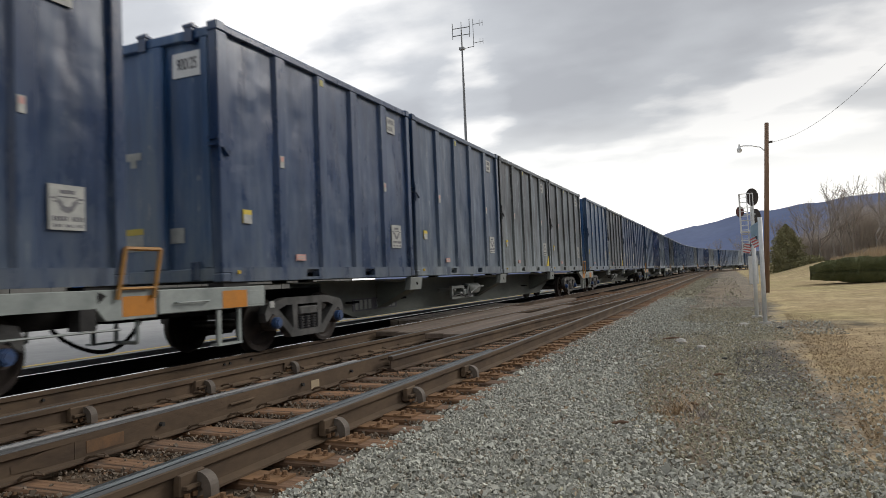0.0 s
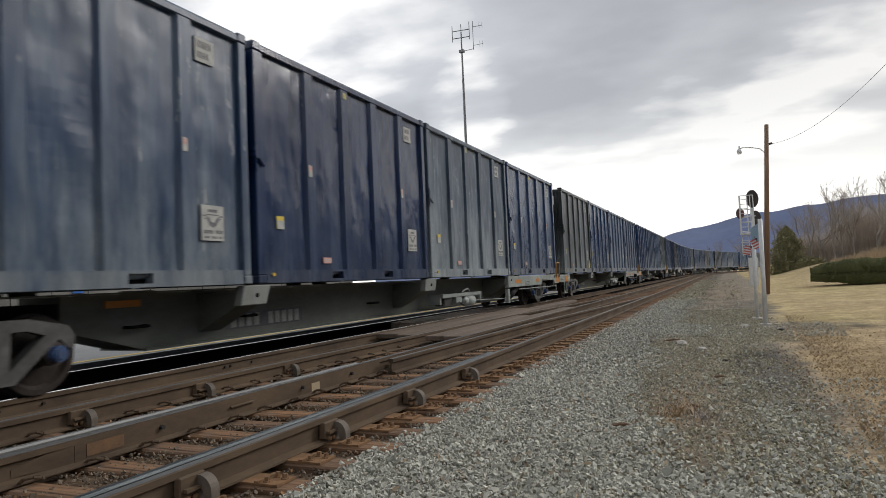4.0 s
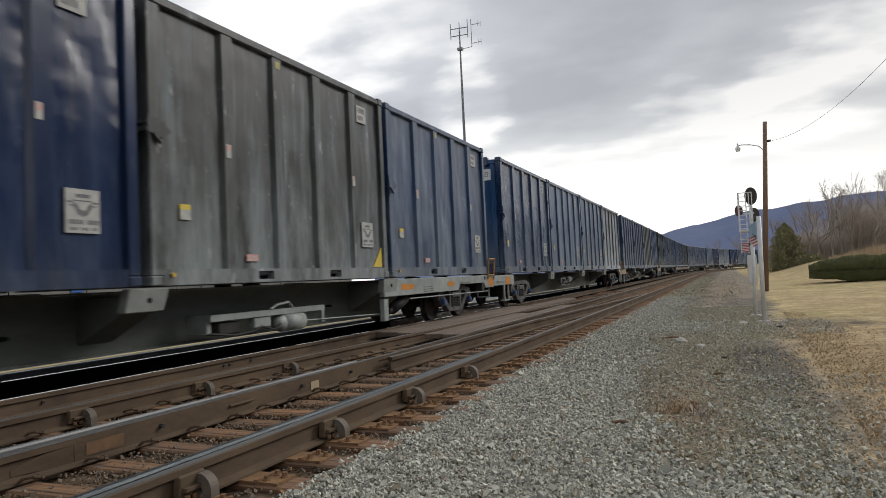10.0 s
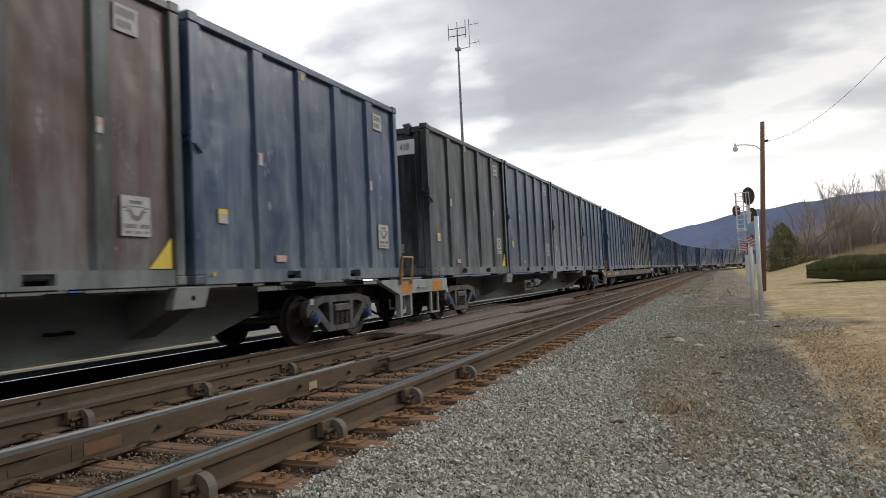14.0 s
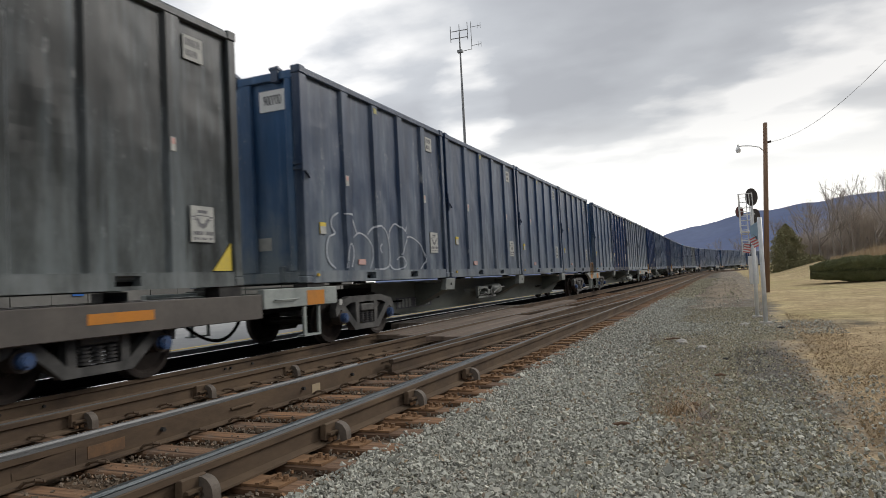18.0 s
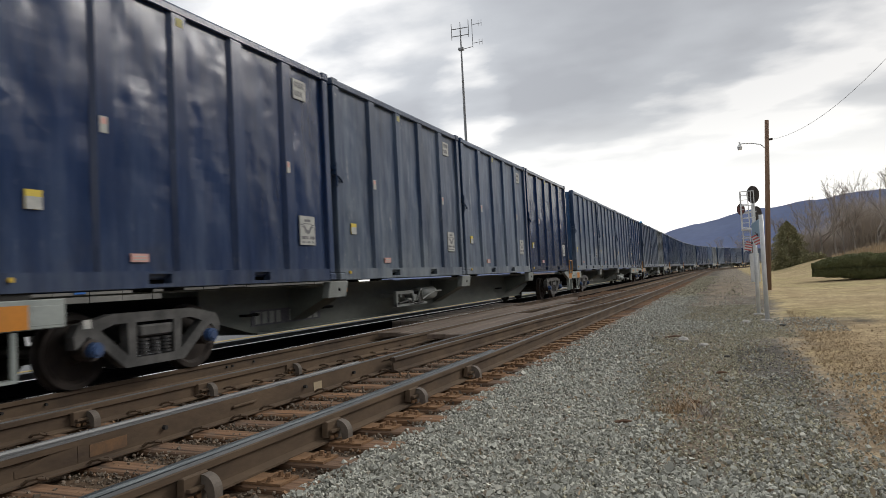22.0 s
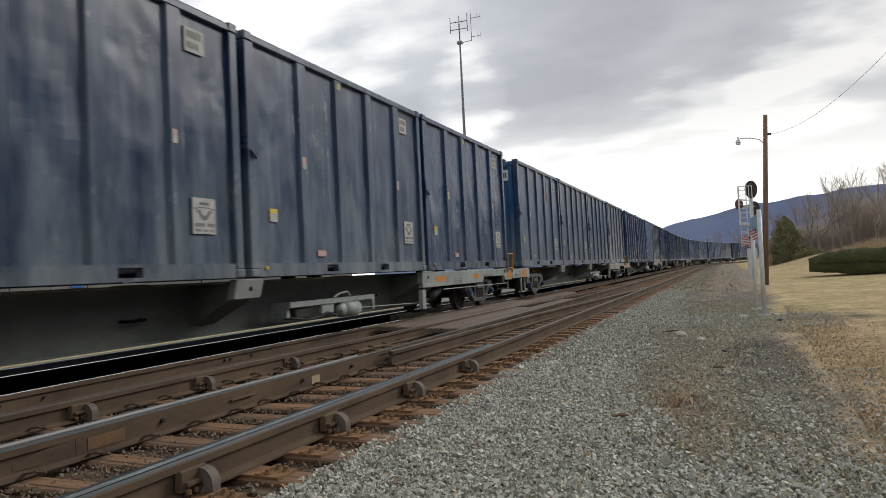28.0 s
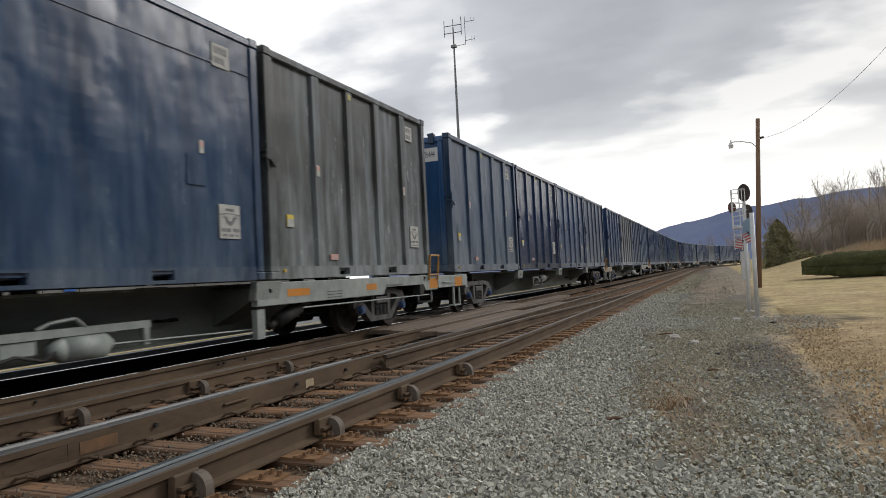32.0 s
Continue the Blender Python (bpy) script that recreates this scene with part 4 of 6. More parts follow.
    for xx, w in ((-0.99, 0.10), (0.0, 0.22), (0.99, 0.07)):
        part("door_stiffener", boxes((xx - w, xx + w, 0.015, 0.1, 0.2, H - 0.16)), fr, c, bevel=0.018)
    for xx in (-0.98, -0.12, 0.76):
        clamp = boxes((xx - 0.07, xx + 0.07, -0.025, 0.14, H - 0.2, H + 0.0), (xx - 0.09, xx + 0.09, -0.035, 0.1, H + 0.0, H + 0.035))
        part("rim_lug", join(clamp, tube((xx - 0.1, 0.02, H + 0.04), (xx + 0.07, 0.02, H + 0.05), 0.03, 7)), fr, c)
    part("sill_lug", boxes((0.7, 0.84, -0.02, 0.05, 0.03, 0.3)), fr, c, bevel=0.012)
    side = [(W - 0.012, y, z) for y, z in ((0.02, 1.84), (0.02, 2.06), (0.2, 2.04), (0.36, 1.93), (0.24, 1.83))]
    plate = side + [(x + 0.022, y, z) for x, y, z in side], [(0, 1, 2, 3, 4), (9, 8, 7, 6, 5)] + [(i, (i + 1) % 5, 5 + (i + 1) % 5, 5 + i) for i in range(5)]
    part("latch", join(plate, boxes((W - 0.14, W + 0.03, -0.07, 0.03, 1.97, 2.02), (W - 0.14, W + 0.03, -0.07, 0.03, 1.88, 1.93), (W - 0.03, W + 0.045, -0.05, 0.1, 1.86, 2.05)),
                       tube((W + 0.02, -0.02, 1.66), (W + 0.02, -0.02, 2.09), 0.022, 7), tube((W + 0.02, 0.0, 1.9), (W + 0.03, 0.16, 1.76), 0.022, 6)), fr, c)
    add_placards(c, ribbed)
    return c


def panel_mesh(x0, x1, L, H):
    """Side sheet in bays, each a little bulged or pushed in as such boxes are."""
    rnd = random.Random(9)
    ys = [0.1 + (L - 0.2) * i / 40 for i in range(41)]
    zs = [0.12 + (H - 0.18) * j / 24 for j in range(25)]
    v, f = [], []
    for x in (x1, x0):
        for z in zs:
            for y in ys:
                w = math.sin(math.pi * min(1, max(0, (z - 0.12) / (H - 0.18))))
                k = 0.018 * noise.noise((y * 1.1, z * 0.8, 4.0)) + 0.012 * noise.noise((y * 2.6, z * 1.7, 9.0))
                v.append((x + k * w - 0.008, y, z))
    n, m = 41, 25
    for s in (0, 1):
        o = s * n * m
        f += [(o + j * n + i, o + j * n + i + 1, o + (j + 1) * n + i + 1, o + (j + 1) * n + i) for j in range(m - 1) for i in range(n - 1)]
    ring = [j * n for j in range(m)], [j * n + n - 1 for j in range(m)]
    for col in ring:
        f += [(col[j], col[j + 1], col[j + 1] + n * m, col[j] + n * m) for j in range(m - 1)]
    f += [(i, i + 1, i + 1 + n * m, i + n * m) for i in range(n - 1)]
    o = (m - 1) * n
    f += [(o + i, o + i + 1, o + i + 1 + n * m, o + i + n * m) for i in range(n - 1)]
    return v, f


PLACARDS = [
    ("number_board", 5.09, 5.44, 3.02, 3.35, "white"),
    ("hazard_placard", 5.13, 5.55, 0.60, 1.08, "white"),
    ("maker_label", 0.52, 0.70, 0.84, 1.04, "tag_yellow"),
    ("warning_label", 1.78, 2.03, 0.31, 0.41, "red_label"),
    ("inspection_tag", 1.37, 1.47, 1.76, 1.95, "white"),
    ("inspection_tag", 4.79, 4.87, 1.74, 1.92, "white"),
]


def add_placards(c, ribbed):
    for name, y0, y1, z0, z1, mat in PLACARDS:
        x = max(side_x(y0, ribbed), side_x(y1, ribbed), side_x((y0 + y1) / 2, ribbed)) + 0.004
        x = x + 0.008 if x < C_W - 0.03 else x
        b = part(name, boxes((x - 0.012, x + 0.006, y0, y1, z0, z1)), M[mat], c, {"maker_label": "yellow and white label", "warning_label": "red and white label"}.get(name, ""))
        k = x + 0.008
        if name == "hazard_placard":
            cy = (y0 + y1) / 2
            # a winged shield over two rows of worn lettering
            shield = [(-0.115, 0.335), (-0.115, 0.29), (-0.07, 0.21), (0.0, 0.175), (0.07, 0.21), (0.115, 0.29), (0.115, 0.335)]
            core = [(-0.06, 0.30), (-0.045, 0.265), (0.0, 0.24), (0.045, 0.265), (0.06, 0.30)]
            ring = [(cy + a, z0 + b) for a, b in shield] + [(cy + a, z0 + b) for a, b in core[::-1]]
            rv = [(x + d, a, b) for d in (0.004, 0.008) for a, b in ring]
            rf = [(0, 1, 11), (1, 2, 10, 11), (2, 3, 9, 10), (3, 4, 8, 9), (4, 5, 7, 8), (5, 6, 7)]
            g = [(rv, [tuple(i + 12 for i in q) for q in rf] + [q[::-1] for q in rf]),
                 boxes((x + 0.004, k, cy - 0.19, cy - 0.125, z0 + 0.325, z0 + 0.345), (x + 0.004, k, cy + 0.125, cy + 0.19, z0 + 0.325, z0 + 0.345),
                       (x + 0.004, k, cy - 0.165, cy - 0.125, z0 + 0.29, z0 + 0.305), (x + 0.004, k, cy + 0.125, cy + 0.165, z0 + 0.29, z0 + 0.305),
                       (x + 0.004, k, cy - 0.115, cy + 0.115, z0 + 0.345, z0 + 0.358), (x + 0.004, k, cy - 0.085, cy + 0.085, z0 + 0.385, z0 + 0.425)),
                 boxes(*[(x + 0.004, k, y0 + 0.04 + i * 0.037, y0 + 0.066 + i * 0.037, z0 + 0.095, z0 + 0.145) for i in range(10) if i != 5],
                       *[(x + 0.004, k, y0 + 0.05 + i * 0.034, y0 + 0.072 + i * 0.034, z0 + 0.03, z0 + 0.062) for i in range(10) if i not in (3, 7)])]
            tagged(part("print", join(*g), M["print"], b), kind="stuff")
        if name == "number_board":
            g = [(x + 0.004, k, y0 + 0.04 + i * 0.055, y0 + 0.075 + i * 0.055, z0 + 0.19, z0 + 0.29) for i in range(5)]
            g += [(x + 0.004, k, y0 + 0.04 + i * 0.055, y0 + 0.075 + i * 0.055, z0 + 0.05, z0 + 0.14) for i in range(4)]
            tagged(part("print", boxes(*g), M["print"], b), kind="stuff")
        if name == "maker_label":
            part("label_foot", boxes((x + 0.004, k, y0, y1, z0, z0 + 0.13)), M["white"], b, "white lower half of the label")
        if name == "inspection_tag":
            part("tag_head", boxes((x + 0.004, k, y0 + 0.015, y1 - 0.015, z1 - 0.09, z1 - 0.015)), M["red_label"], b, "faded red head of the tag")
        if name == "warning_label":
            tagged(part("print", boxes(*[(x + 0.004, k, y0 + 0.03, y1 - 0.03, z0 + q, z0 + q + 0.014) for q in (0.022, 0.06)]), M["white"], b), kind="stuff")
    part("end_number_board", boxes((0.36, 0.90, 0.085, 0.094, 2.96, 3.32)), M["board"], c)
    part("end_tag", boxes((-0.60, -0.30, 0.09, 0.098, 1.86, 1.97), (-0.51, -0.40, 0.09, 0.098, 1.75, 1.862)), M["white"], c)
    part("end_label", boxes((-0.66, -0.24, 0.086, 0.098, 0.5, 0.742)), M["white"], c)
    part("end_notice", boxes((0.24, 0.5, 0.086, 0.098, 0.58, 0.8)), M["white"], c)
    part("label_head", boxes((-0.66, -0.24, 0.086, 0.098, 0.746, 0.84)), M["tag_yellow"], c, "yellow head of the door label")
    if ribbed:
        part("rib_tag", boxes((C_W - 0.012, C_W - 0.006, RIBS[1] - 0.05, RIBS[1] + 0.06, 3.36, 3.47)), M["pale_tag"], c, "pale yellow tag on the rib")
    part("lock_knob", tube((C_W - 0.03, 0.32, 0.13), (C_W + 0.03, 0.32, 0.13), 0.028, 10), M["yellow"], c, "small yellow lock knob")


def graffiti(c, strokes, width, mat, ribbed=True, label="white spray-paint scrawl"):
    """Paint strokes laid on the container's side, following its ribs."""
    v, f = [], []
    for pts in strokes:
        fine = []
        for (y0, z0), (y1, z1) in zip(pts, pts[1:]):
            n = max(2, int(math.hypot(y1 - y0, z1 - z0) / 0.03))
            fine += [(y0 + (y1 - y0) * i / n, z0 + (z1 - z0) * i / n) for i in range(n)]
        fine.append(pts[-1])
        b = len(v)
        for i, (y, z) in enumerate(fine):
            p, q = fine[max(0, i - 1)], fine[min(len(fine) - 1, i + 1)]
            t = Vector((q[0] - p[0], q[1] - p[1]))
            t = t.normalized() if t.length else Vector((1, 0))
            w = width * (0.6 + 0.5 * abs(noise.noise((y * 3, z * 3, b * 0.1))))
            for k in (-1, 1):
                yy, zz = y - k * t.y * w, z + k * t.x * w
                v.append((side_x(yy, ribbed) + 0.006, yy, zz))
        f += [(b + 2 * i, b + 2 * i + 1, b + 2 * i + 3, b + 2 * i + 2) for i in range(len(fine) - 1)]
    tagged(part("graffiti", (v, f), mat, c, label), kind="stuff")


def curl(pts):
    """A rounded stroke through the points."""
    out, n = [], len(pts)
    for i in range(n - 1):
        p0, p1, p2, p3 = pts[max(0, i - 1)], pts[i], pts[i + 1], pts[min(n - 1, i + 2)]
        for k in range(6):
            t = k / 6
            out.append(tuple(0.5 * (2 * b + (c - a) * t + (2 * a - 5 * b + 4 * c - d) * t * t + (3 * b - a - 3 * c + d) * t ** 3) for a, b, c, d in zip(p0, p1, p2, p3)))
    return out + [pts[-1]]


def dribbles(seed):
    """Ragged runs of a dried spill, wider towards the bottom."""
    rnd, out = random.Random(seed), []
    for k in range(120):
        u = rnd.uniform(-1.0, 1.0) if k < 85 else rnd.gauss(0, 2.0)
        top = rnd.uniform(2.0, 3.5) if k < 85 else rnd.uniform(0.4, 1.5)
        end = rnd.uniform(0.24, 0.5) if rnd.random() < 0.7 else rnd.uniform(0.5, 1.4)
        pts, z = [], top
        while z > end:
            wide = 0.15 + 0.03 * max(0.0, 1.6 - z) + 0.05 * noise.noise((3, z * 1.7, 2))
            pts.append((2.93 - 0.02 * (3.3 - z) + u * wide + 0.02 * noise.noise((k, z * 2.0, 1)), z))
            z -= 0.12
        if len(pts) > 2:
            out.append(pts)
    return out


COLORS = {
    "navy": (0.0078, 0.041, 0.132), "deep": (0.0030, 0.025, 0.10), "blue": (0.011, 0.055, 0.145), "slate": (0.0092, 0.043, 0.125),
    "grey": (0.024, 0.056, 0.108), "olive": (0.042, 0.042, 0.033), "black": (0.021, 0.023, 0.019), "brown": (0.125, 0.062, 0.047),
    "khaki": (0.085, 0.086, 0.072), "dusty": (0.0105, 0.056, 0.155),
}
# end doors lighter than the sides: cleaner paint, with sky light painted in
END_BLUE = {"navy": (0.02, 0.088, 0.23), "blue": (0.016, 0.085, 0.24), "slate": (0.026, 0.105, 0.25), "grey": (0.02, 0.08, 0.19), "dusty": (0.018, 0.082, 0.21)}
WORDS = {
    "navy": "dark navy", "deep": "deep glossy blue", "blue": "mid blue", "slate": "faded slate blue", "grey": "dusty grey-blue",
    "olive": "grimy olive grey", "black": "blackish olive", "brown": "rusty brown", "khaki": "dusty khaki grey", "dusty": "dust-streaked blue",
}
# the load of every car, front to rear
CONSIST = [
    "navy slate navy navy", "navy dusty olive olive", "blue black slate slate", "dusty deep grey navy", "black navy blue slate",
    "navy slate dusty olive", "slate deep olive slate", "navy dusty dusty khaki", "slate slate brown dusty", "black slate grey blue",
    "blue slate olive black", "slate slate slate slate", "dusty deep grey grey", "deep slate slate deep", "slate dusty slate navy",
    "slate slate olive navy", "navy slate slate navy", "slate slate slate grey", "navy navy blue olive", "blue deep navy slate",
    "navy olive slate blue", "slate navy grey slate", "navy blue slate olive", "deep slate navy grey", "slate navy olive navy",
    "blue slate navy slate",
]
LONG_SILL = {0, 3, 4, 6, 12, 14, 15, 16, 17, 18, 20, 23, 25}
FLAT = 10


def sill_with_cutout(x0, x1, y0, y1, z0, z1, c0, c1):
    """Side sill whose lower edge is cut away over the truck."""
    prof = [(y0, z1), (y0, z0), (c0, z0), (c0 + 0.12, z0 + 0.16), (c1 - 0.12, z0 + 0.16), (c1, z0), (y1, z0), (y1, z1)]
    return prism(prof, "x", x0, x1)


def end_step(c, y, x):
    """Hanging sill step of two straps and a tread."""
    s = part("step", join(boxes((x * 1.2 - 0.02, x * 1.2 + 0.02, y, y + 0.07, 0.26, 0.72)), boxes((x * 1.2 - 0.02, x * 1.2 + 0.02, y + 0.42, y + 0.47, 0.26, 0.72)),
                          boxes((x * 1.2 - 0.12, x * 1.2 + 0.03, y, y + 0.47, 0.235, 0.265))), M["pale"], c)
    return s


def build_car(kind):
    c = thing("container_car", "", "rail car", "cars of the train")
    end = 3 * STEP + C_LEN
    if kind == "flat":
        for x in (-1, 1):
            xs = (1.13, 1.25) if x > 0 else (-1.25, -1.13)
            sill = part("side_sill", boxes((*xs, -1.05, end + 0.4, 0.60, 0.96)), M["flatdeck"], c, "brown-grey side sill", bevel=0.01)
            xo = x * 1.254
            for y, w in ((-0.5, 1.15), (1.2, 0.5), (3.65, 0.3), (6.3, 0.4), (9.4, 0.4), (12.3, 0.4), (15.4, 0.4), (18.6, 0.4), (22.2, 0.9)):
                part("reflector", boxes((min(xo, xo - x * 0.006), max(xo, xo - x * 0.006), y, y + w, 0.74, 0.86)), M["orange"], sill, "orange reflective strip")
            if x > 0:
                marks = [(1.249, 1.255, 2.15 + i * 0.125, 2.235 + i * 0.125, 0.7, 0.9) for i in range(11) if i != 4]
                tagged(part("car_number", boxes(*marks), M["white"], sill, "white car number as plain marks"), kind="stuff")
            part("underframe_truss", prism([(3.8, 0.6), (5.5, 0.42), (end - 5.5, 0.42), (end - 3.8, 0.6)], "x", x * 1.05 - 0.05, x * 1.05 + 0.05), M["dark"], c)
        part("deck", boxes((-1.13, 1.13, -1.05, end + 0.4, 0.9, 0.95)), M["flatdeck"], c)
        # deepened and near black, so the shade under the car is painted in
        part("centre_sill", prism([(-1.0, 0.9), (-1.0, 0.55), (3.2, 0.5), (4.2, 0.2), (end - 4.2, 0.2), (end - 3.2, 0.5), (end + 0.35, 0.55), (end + 0.35, 0.9)], "x", -0.36, 0.36), M["shade_black"], c, "deep centre girder, near black for the shade beneath the car")
        for j in range(4):
            for y in (j * STEP + 0.25, j * STEP + C_LEN - 0.25):
                for x in (-1, 1):
                    part("pedestal", boxes((x * 1.1 - 0.13, x * 1.1 + 0.13, y - 0.22, y + 0.22, 0.955, DECK - 0.004)), M["castiron"], c)
    else:
        zb = 0.285
        prof = [(3.7, 1.03), (3.7, 0.62), (4.9, zb), (end - 4.9, zb), (end - 3.7, 0.62), (end - 3.7, 1.03)]
        sill = part("centre_sill", prism(prof, "x", -0.36, 0.36), M["sill"], c)
        # shade over the trucks is painted as near-black sill ends
        for y0, y1 in ((-1.0, 3.7), (end - 3.7, end + 0.35)):
            part("draft_sill", boxes((-0.33, 0.33, y0, y1, 0.62, 0.95)), M["shade_black"], c, "sill over the truck, near black for the shade there")
        part("sill_flange", boxes((-0.44, 0.44, 4.9, end - 4.9, zb - 0.02, zb + 0.01)), M["sill"], c)
        part("sill_top_flange", boxes((-0.46, 0.46, -0.9, end + 0.3, 1.032, 1.055)), M["sill"], c)
        nb = 1.65 if kind == "long" else 0.0
        board = part("number_board", boxes((0.362, 0.37, 4.85 + nb, 6.85 + nb, 0.40, 0.66)), M["ink"], sill)
        marks = [(0.369, 0.374, 4.95 + nb + i * 0.185, 5.075 + nb + i * 0.185, 0.43, 0.63) for i in range(10) if i != 4]
        tagged(part("car_number", boxes(*marks), M["lettering"], board), kind="stuff")
        for y in (4.6, 6.8, 10.9, 17.2):
            part("sill_bracket", pipe([(0.36, y, 0.6), (0.5, y, 0.6), (0.5, y + 0.28, 0.6), (0.36, y + 0.28, 0.6)], 0.022, 5), M["dark"], c)
        for y in (STEP - 0.08, 2 * STEP - 0.08, 3 * STEP - 0.08):
            for x in (-1, 1):
                prof = [(x * 0.3, 0.98), (x * 1.2, 0.98), (x * 1.2, 0.84), (x * 0.36, 0.42)]
                part("outrigger", prism(prof, "y", y - 0.24, y + 0.24), M["sill"], c)
                pad = part("support_pad", prism([(y - 0.24, 1.075), (y - 0.32, 0.79), (y + 0.25, 0.79), (y + 0.36, 1.075)], "x", x * 1.17 - 0.07, x * 1.17 + 0.07), M["pad"], c, "pale bracket plate", bevel=0.012)
                if x > 0:
                    part("pad_hole", tube((1.235, y + 0.04, 0.93), (1.246, y + 0.04, 0.93), 0.035, 8), M["dark"], pad)
            part("cross_bearer", boxes((-1.1, 1.1, y - 0.06, y + 0.06, 0.90, 0.985)), M["sill"], c)
        for x in (-1, 1):
            for y in (0.3, end - 0.3):
                part("corner_seat", boxes((x * 1.08 - 0.14, x * 1.08 + 0.14, y - 0.25, y + 0.25, 0.99, DECK - 0.004)), M["castiron"], c)
            for y in (3.3, 9.2, 15.4, 21.5):
                part("seat_block", boxes((x * 0.3 - 0.1, x * 0.3 + 0.1, y - 0.1, y + 0.1, 1.056, DECK - 0.004)), M["castiron"], c)
            part("amber_reflector", boxes((x * 0.375 - 0.01, x * 0.375 + 0.01, 4.3 if kind == "long" else 7.3, 4.85 if kind == "long" else 7.85, 0.86, 0.95)), M["orange"], c)
        for x in (-1, 1):
            xs = (1.12, 1.24) if x > 0 else (-1.24, -1.12)
            xo = x * 1.243
            fs = part("front_sill", boxes((*xs, -1.1, 0.9, 0.73, 1.03)), M["pale"], c, "pale grey side sill", bevel=0.01)
            part("reflector", boxes((min(xo, xo - x * 0.01), max(xo, xo - x * 0.01), 0.0, 0.5, 0.74, 0.98)), M["orange"], fs, "orange reflective plate")
            part("sill_frame", boxes((min(xo, xo - x * 0.02), max(xo, xo - x * 0.02), 0.52, 0.9, 0.76, 0.97)), M["pale"], fs, bevel=0.008)
            part("grab_bar", pipe([(xo, -0.85, 0.86), (xo + x * 0.04, -0.85, 0.86), (xo + x * 0.04, -0.3, 0.86), (xo, -0.3, 0.86)], 0.012, 5), M["pale"], fs)
            end_step(c, -0.08, x)
            if kind == "long":
                y0 = 3 * STEP - 0.35
                rs = part("rear_sill", sill_with_cutout(*xs, y0, end + 0.42, 0.70, 1.055, end - 2.4, end - 0.3), M["pale"], c, "long pale grey side sill", bevel=0.01)
                for y, w in ((y0 + 0.75, 0.62), (y0 + 3.3, 0.42)):
                    part("reflector", boxes((min(xo, xo - x * 0.006), max(xo, xo - x * 0.006), y, y + w, 0.82, 0.94)), M["orange"], rs, "orange reflective strip")
                part("pull_rod", tube((x * 1.22, y0 + 1.2, 0.62), (x * 1.22, end - 0.1, 0.60), 0.014, 6), M["pale"], c)
                part("sill_leg", boxes((x * 1.16 - 0.05, x * 1.16 + 0.05, y0 + 0.02, y0 + 0.2, 0.22, 0.66)), M["pale"], c)
                if x > 0:
                    part("sill_print", boxes(*[(1.24, 1.243, y0 + 1.9, y0 + 2.4, 0.74 + q, 0.755 + q) for q in (0, 0.05, 0.1)], (1.24, 1.243, y0 + 4.1, y0 + 4.9, 0.86, 0.9)), M["sill"], rs)
                    part("brake_cylinder", join(tube((1.0, y0 + 0.75, 0.42), (1.0, y0 + 1.35, 0.62), 0.12, 12), tube((1.0, y0 + 0.55, 0.36), (1.0, y0 + 0.75, 0.42), 0.06, 8)), M["castiron"], c, smooth=True)
            else:
                prof = [(end - 0.95, 1.045), (end - 0.95, 0.99), (end - 0.15, 0.72), (end - 0.15, 0.24), (end - 0.05, 0.24), (end - 0.05, 0.70), (end + 0.34, 0.70), (end + 0.34, 0.26), (end + 0.42, 0.26), (end + 0.42, 1.045)]
                rs = part("rear_sill", prism(prof, "x", *xs), M["pale"], c, "pale grey side sill with hanging straps")
            part("reflector", boxes((min(xo, xo - x * 0.01), max(xo, xo - x * 0.01), end - 0.08, end + 0.39, 0.74, 0.97)), M["orange"], rs, "orange reflective plate")
            part("grab_loop", pipe([(x * 1.15, end + 0.2, 0.68), (x * 1.15, end + 0.2, 0.42), (x * 0.8, end + 0.2, 0.42), (x * 0.8, end + 0.2, 0.62)], 0.025, 6), M["pale"], c)
        # end platforms, brake gear and handrail
        part("front_platform", boxes((-1.12, 1.12, -1.08, -0.1, 0.93, 0.97)), M["sill"], c)
        part("rear_platform", boxes((-1.12, 1.12, end + 0.02, end + 0.4, 0.93, 0.97)), M["sill"], c)
        part("handrail", pipe([(1.275, end - 0.17, 0.94), (1.275, end - 0.05, 1.52), (1.275, end + 0.46, 1.52), (1.275, end + 0.34, 0.94)], 0.026, 6), M["handrail"], c, "worn orange handrail")
        part("handrail_bar", tube((1.275, end - 0.14, 1.06), (1.275, end + 0.36, 1.06), 0.018, 6), M["handrail"], c)
        if kind == "long":
            part("hand_brake", join(tube((1.12, end - 0.5, 0.72), (1.2, end - 0.34, 1.02), 0.07, 8), boxes((1.05, 1.24, end - 0.62, end - 0.42, 0.62, 0.86))), M["castiron"], c)
        y = 2 * STEP + 1.2 if kind == "long" else 8.6
        fm = M["pale"] if kind == "long" else M["pad"]
        if kind == "long":
            rig = part("brake_rig", join(boxes((0.86, 0.94, y + 0.1, y + 2.95, 0.57, 0.66)), boxes((0.86, 0.94, y + 2.85, y + 2.93, 0.36, 0.57), (0.5, 0.86, y + 0.1, y + 0.18, 0.4, 0.66), (0.4, 0.86, y + 2.4, y + 2.5, 0.55, 0.63))), fm, c, "long pale bracket beam for the brake gear")
            part("valve_box", boxes((0.8, 0.92, y + 1.05, y + 1.45, 0.40, 0.575)), fm, rig, bevel=0.015)
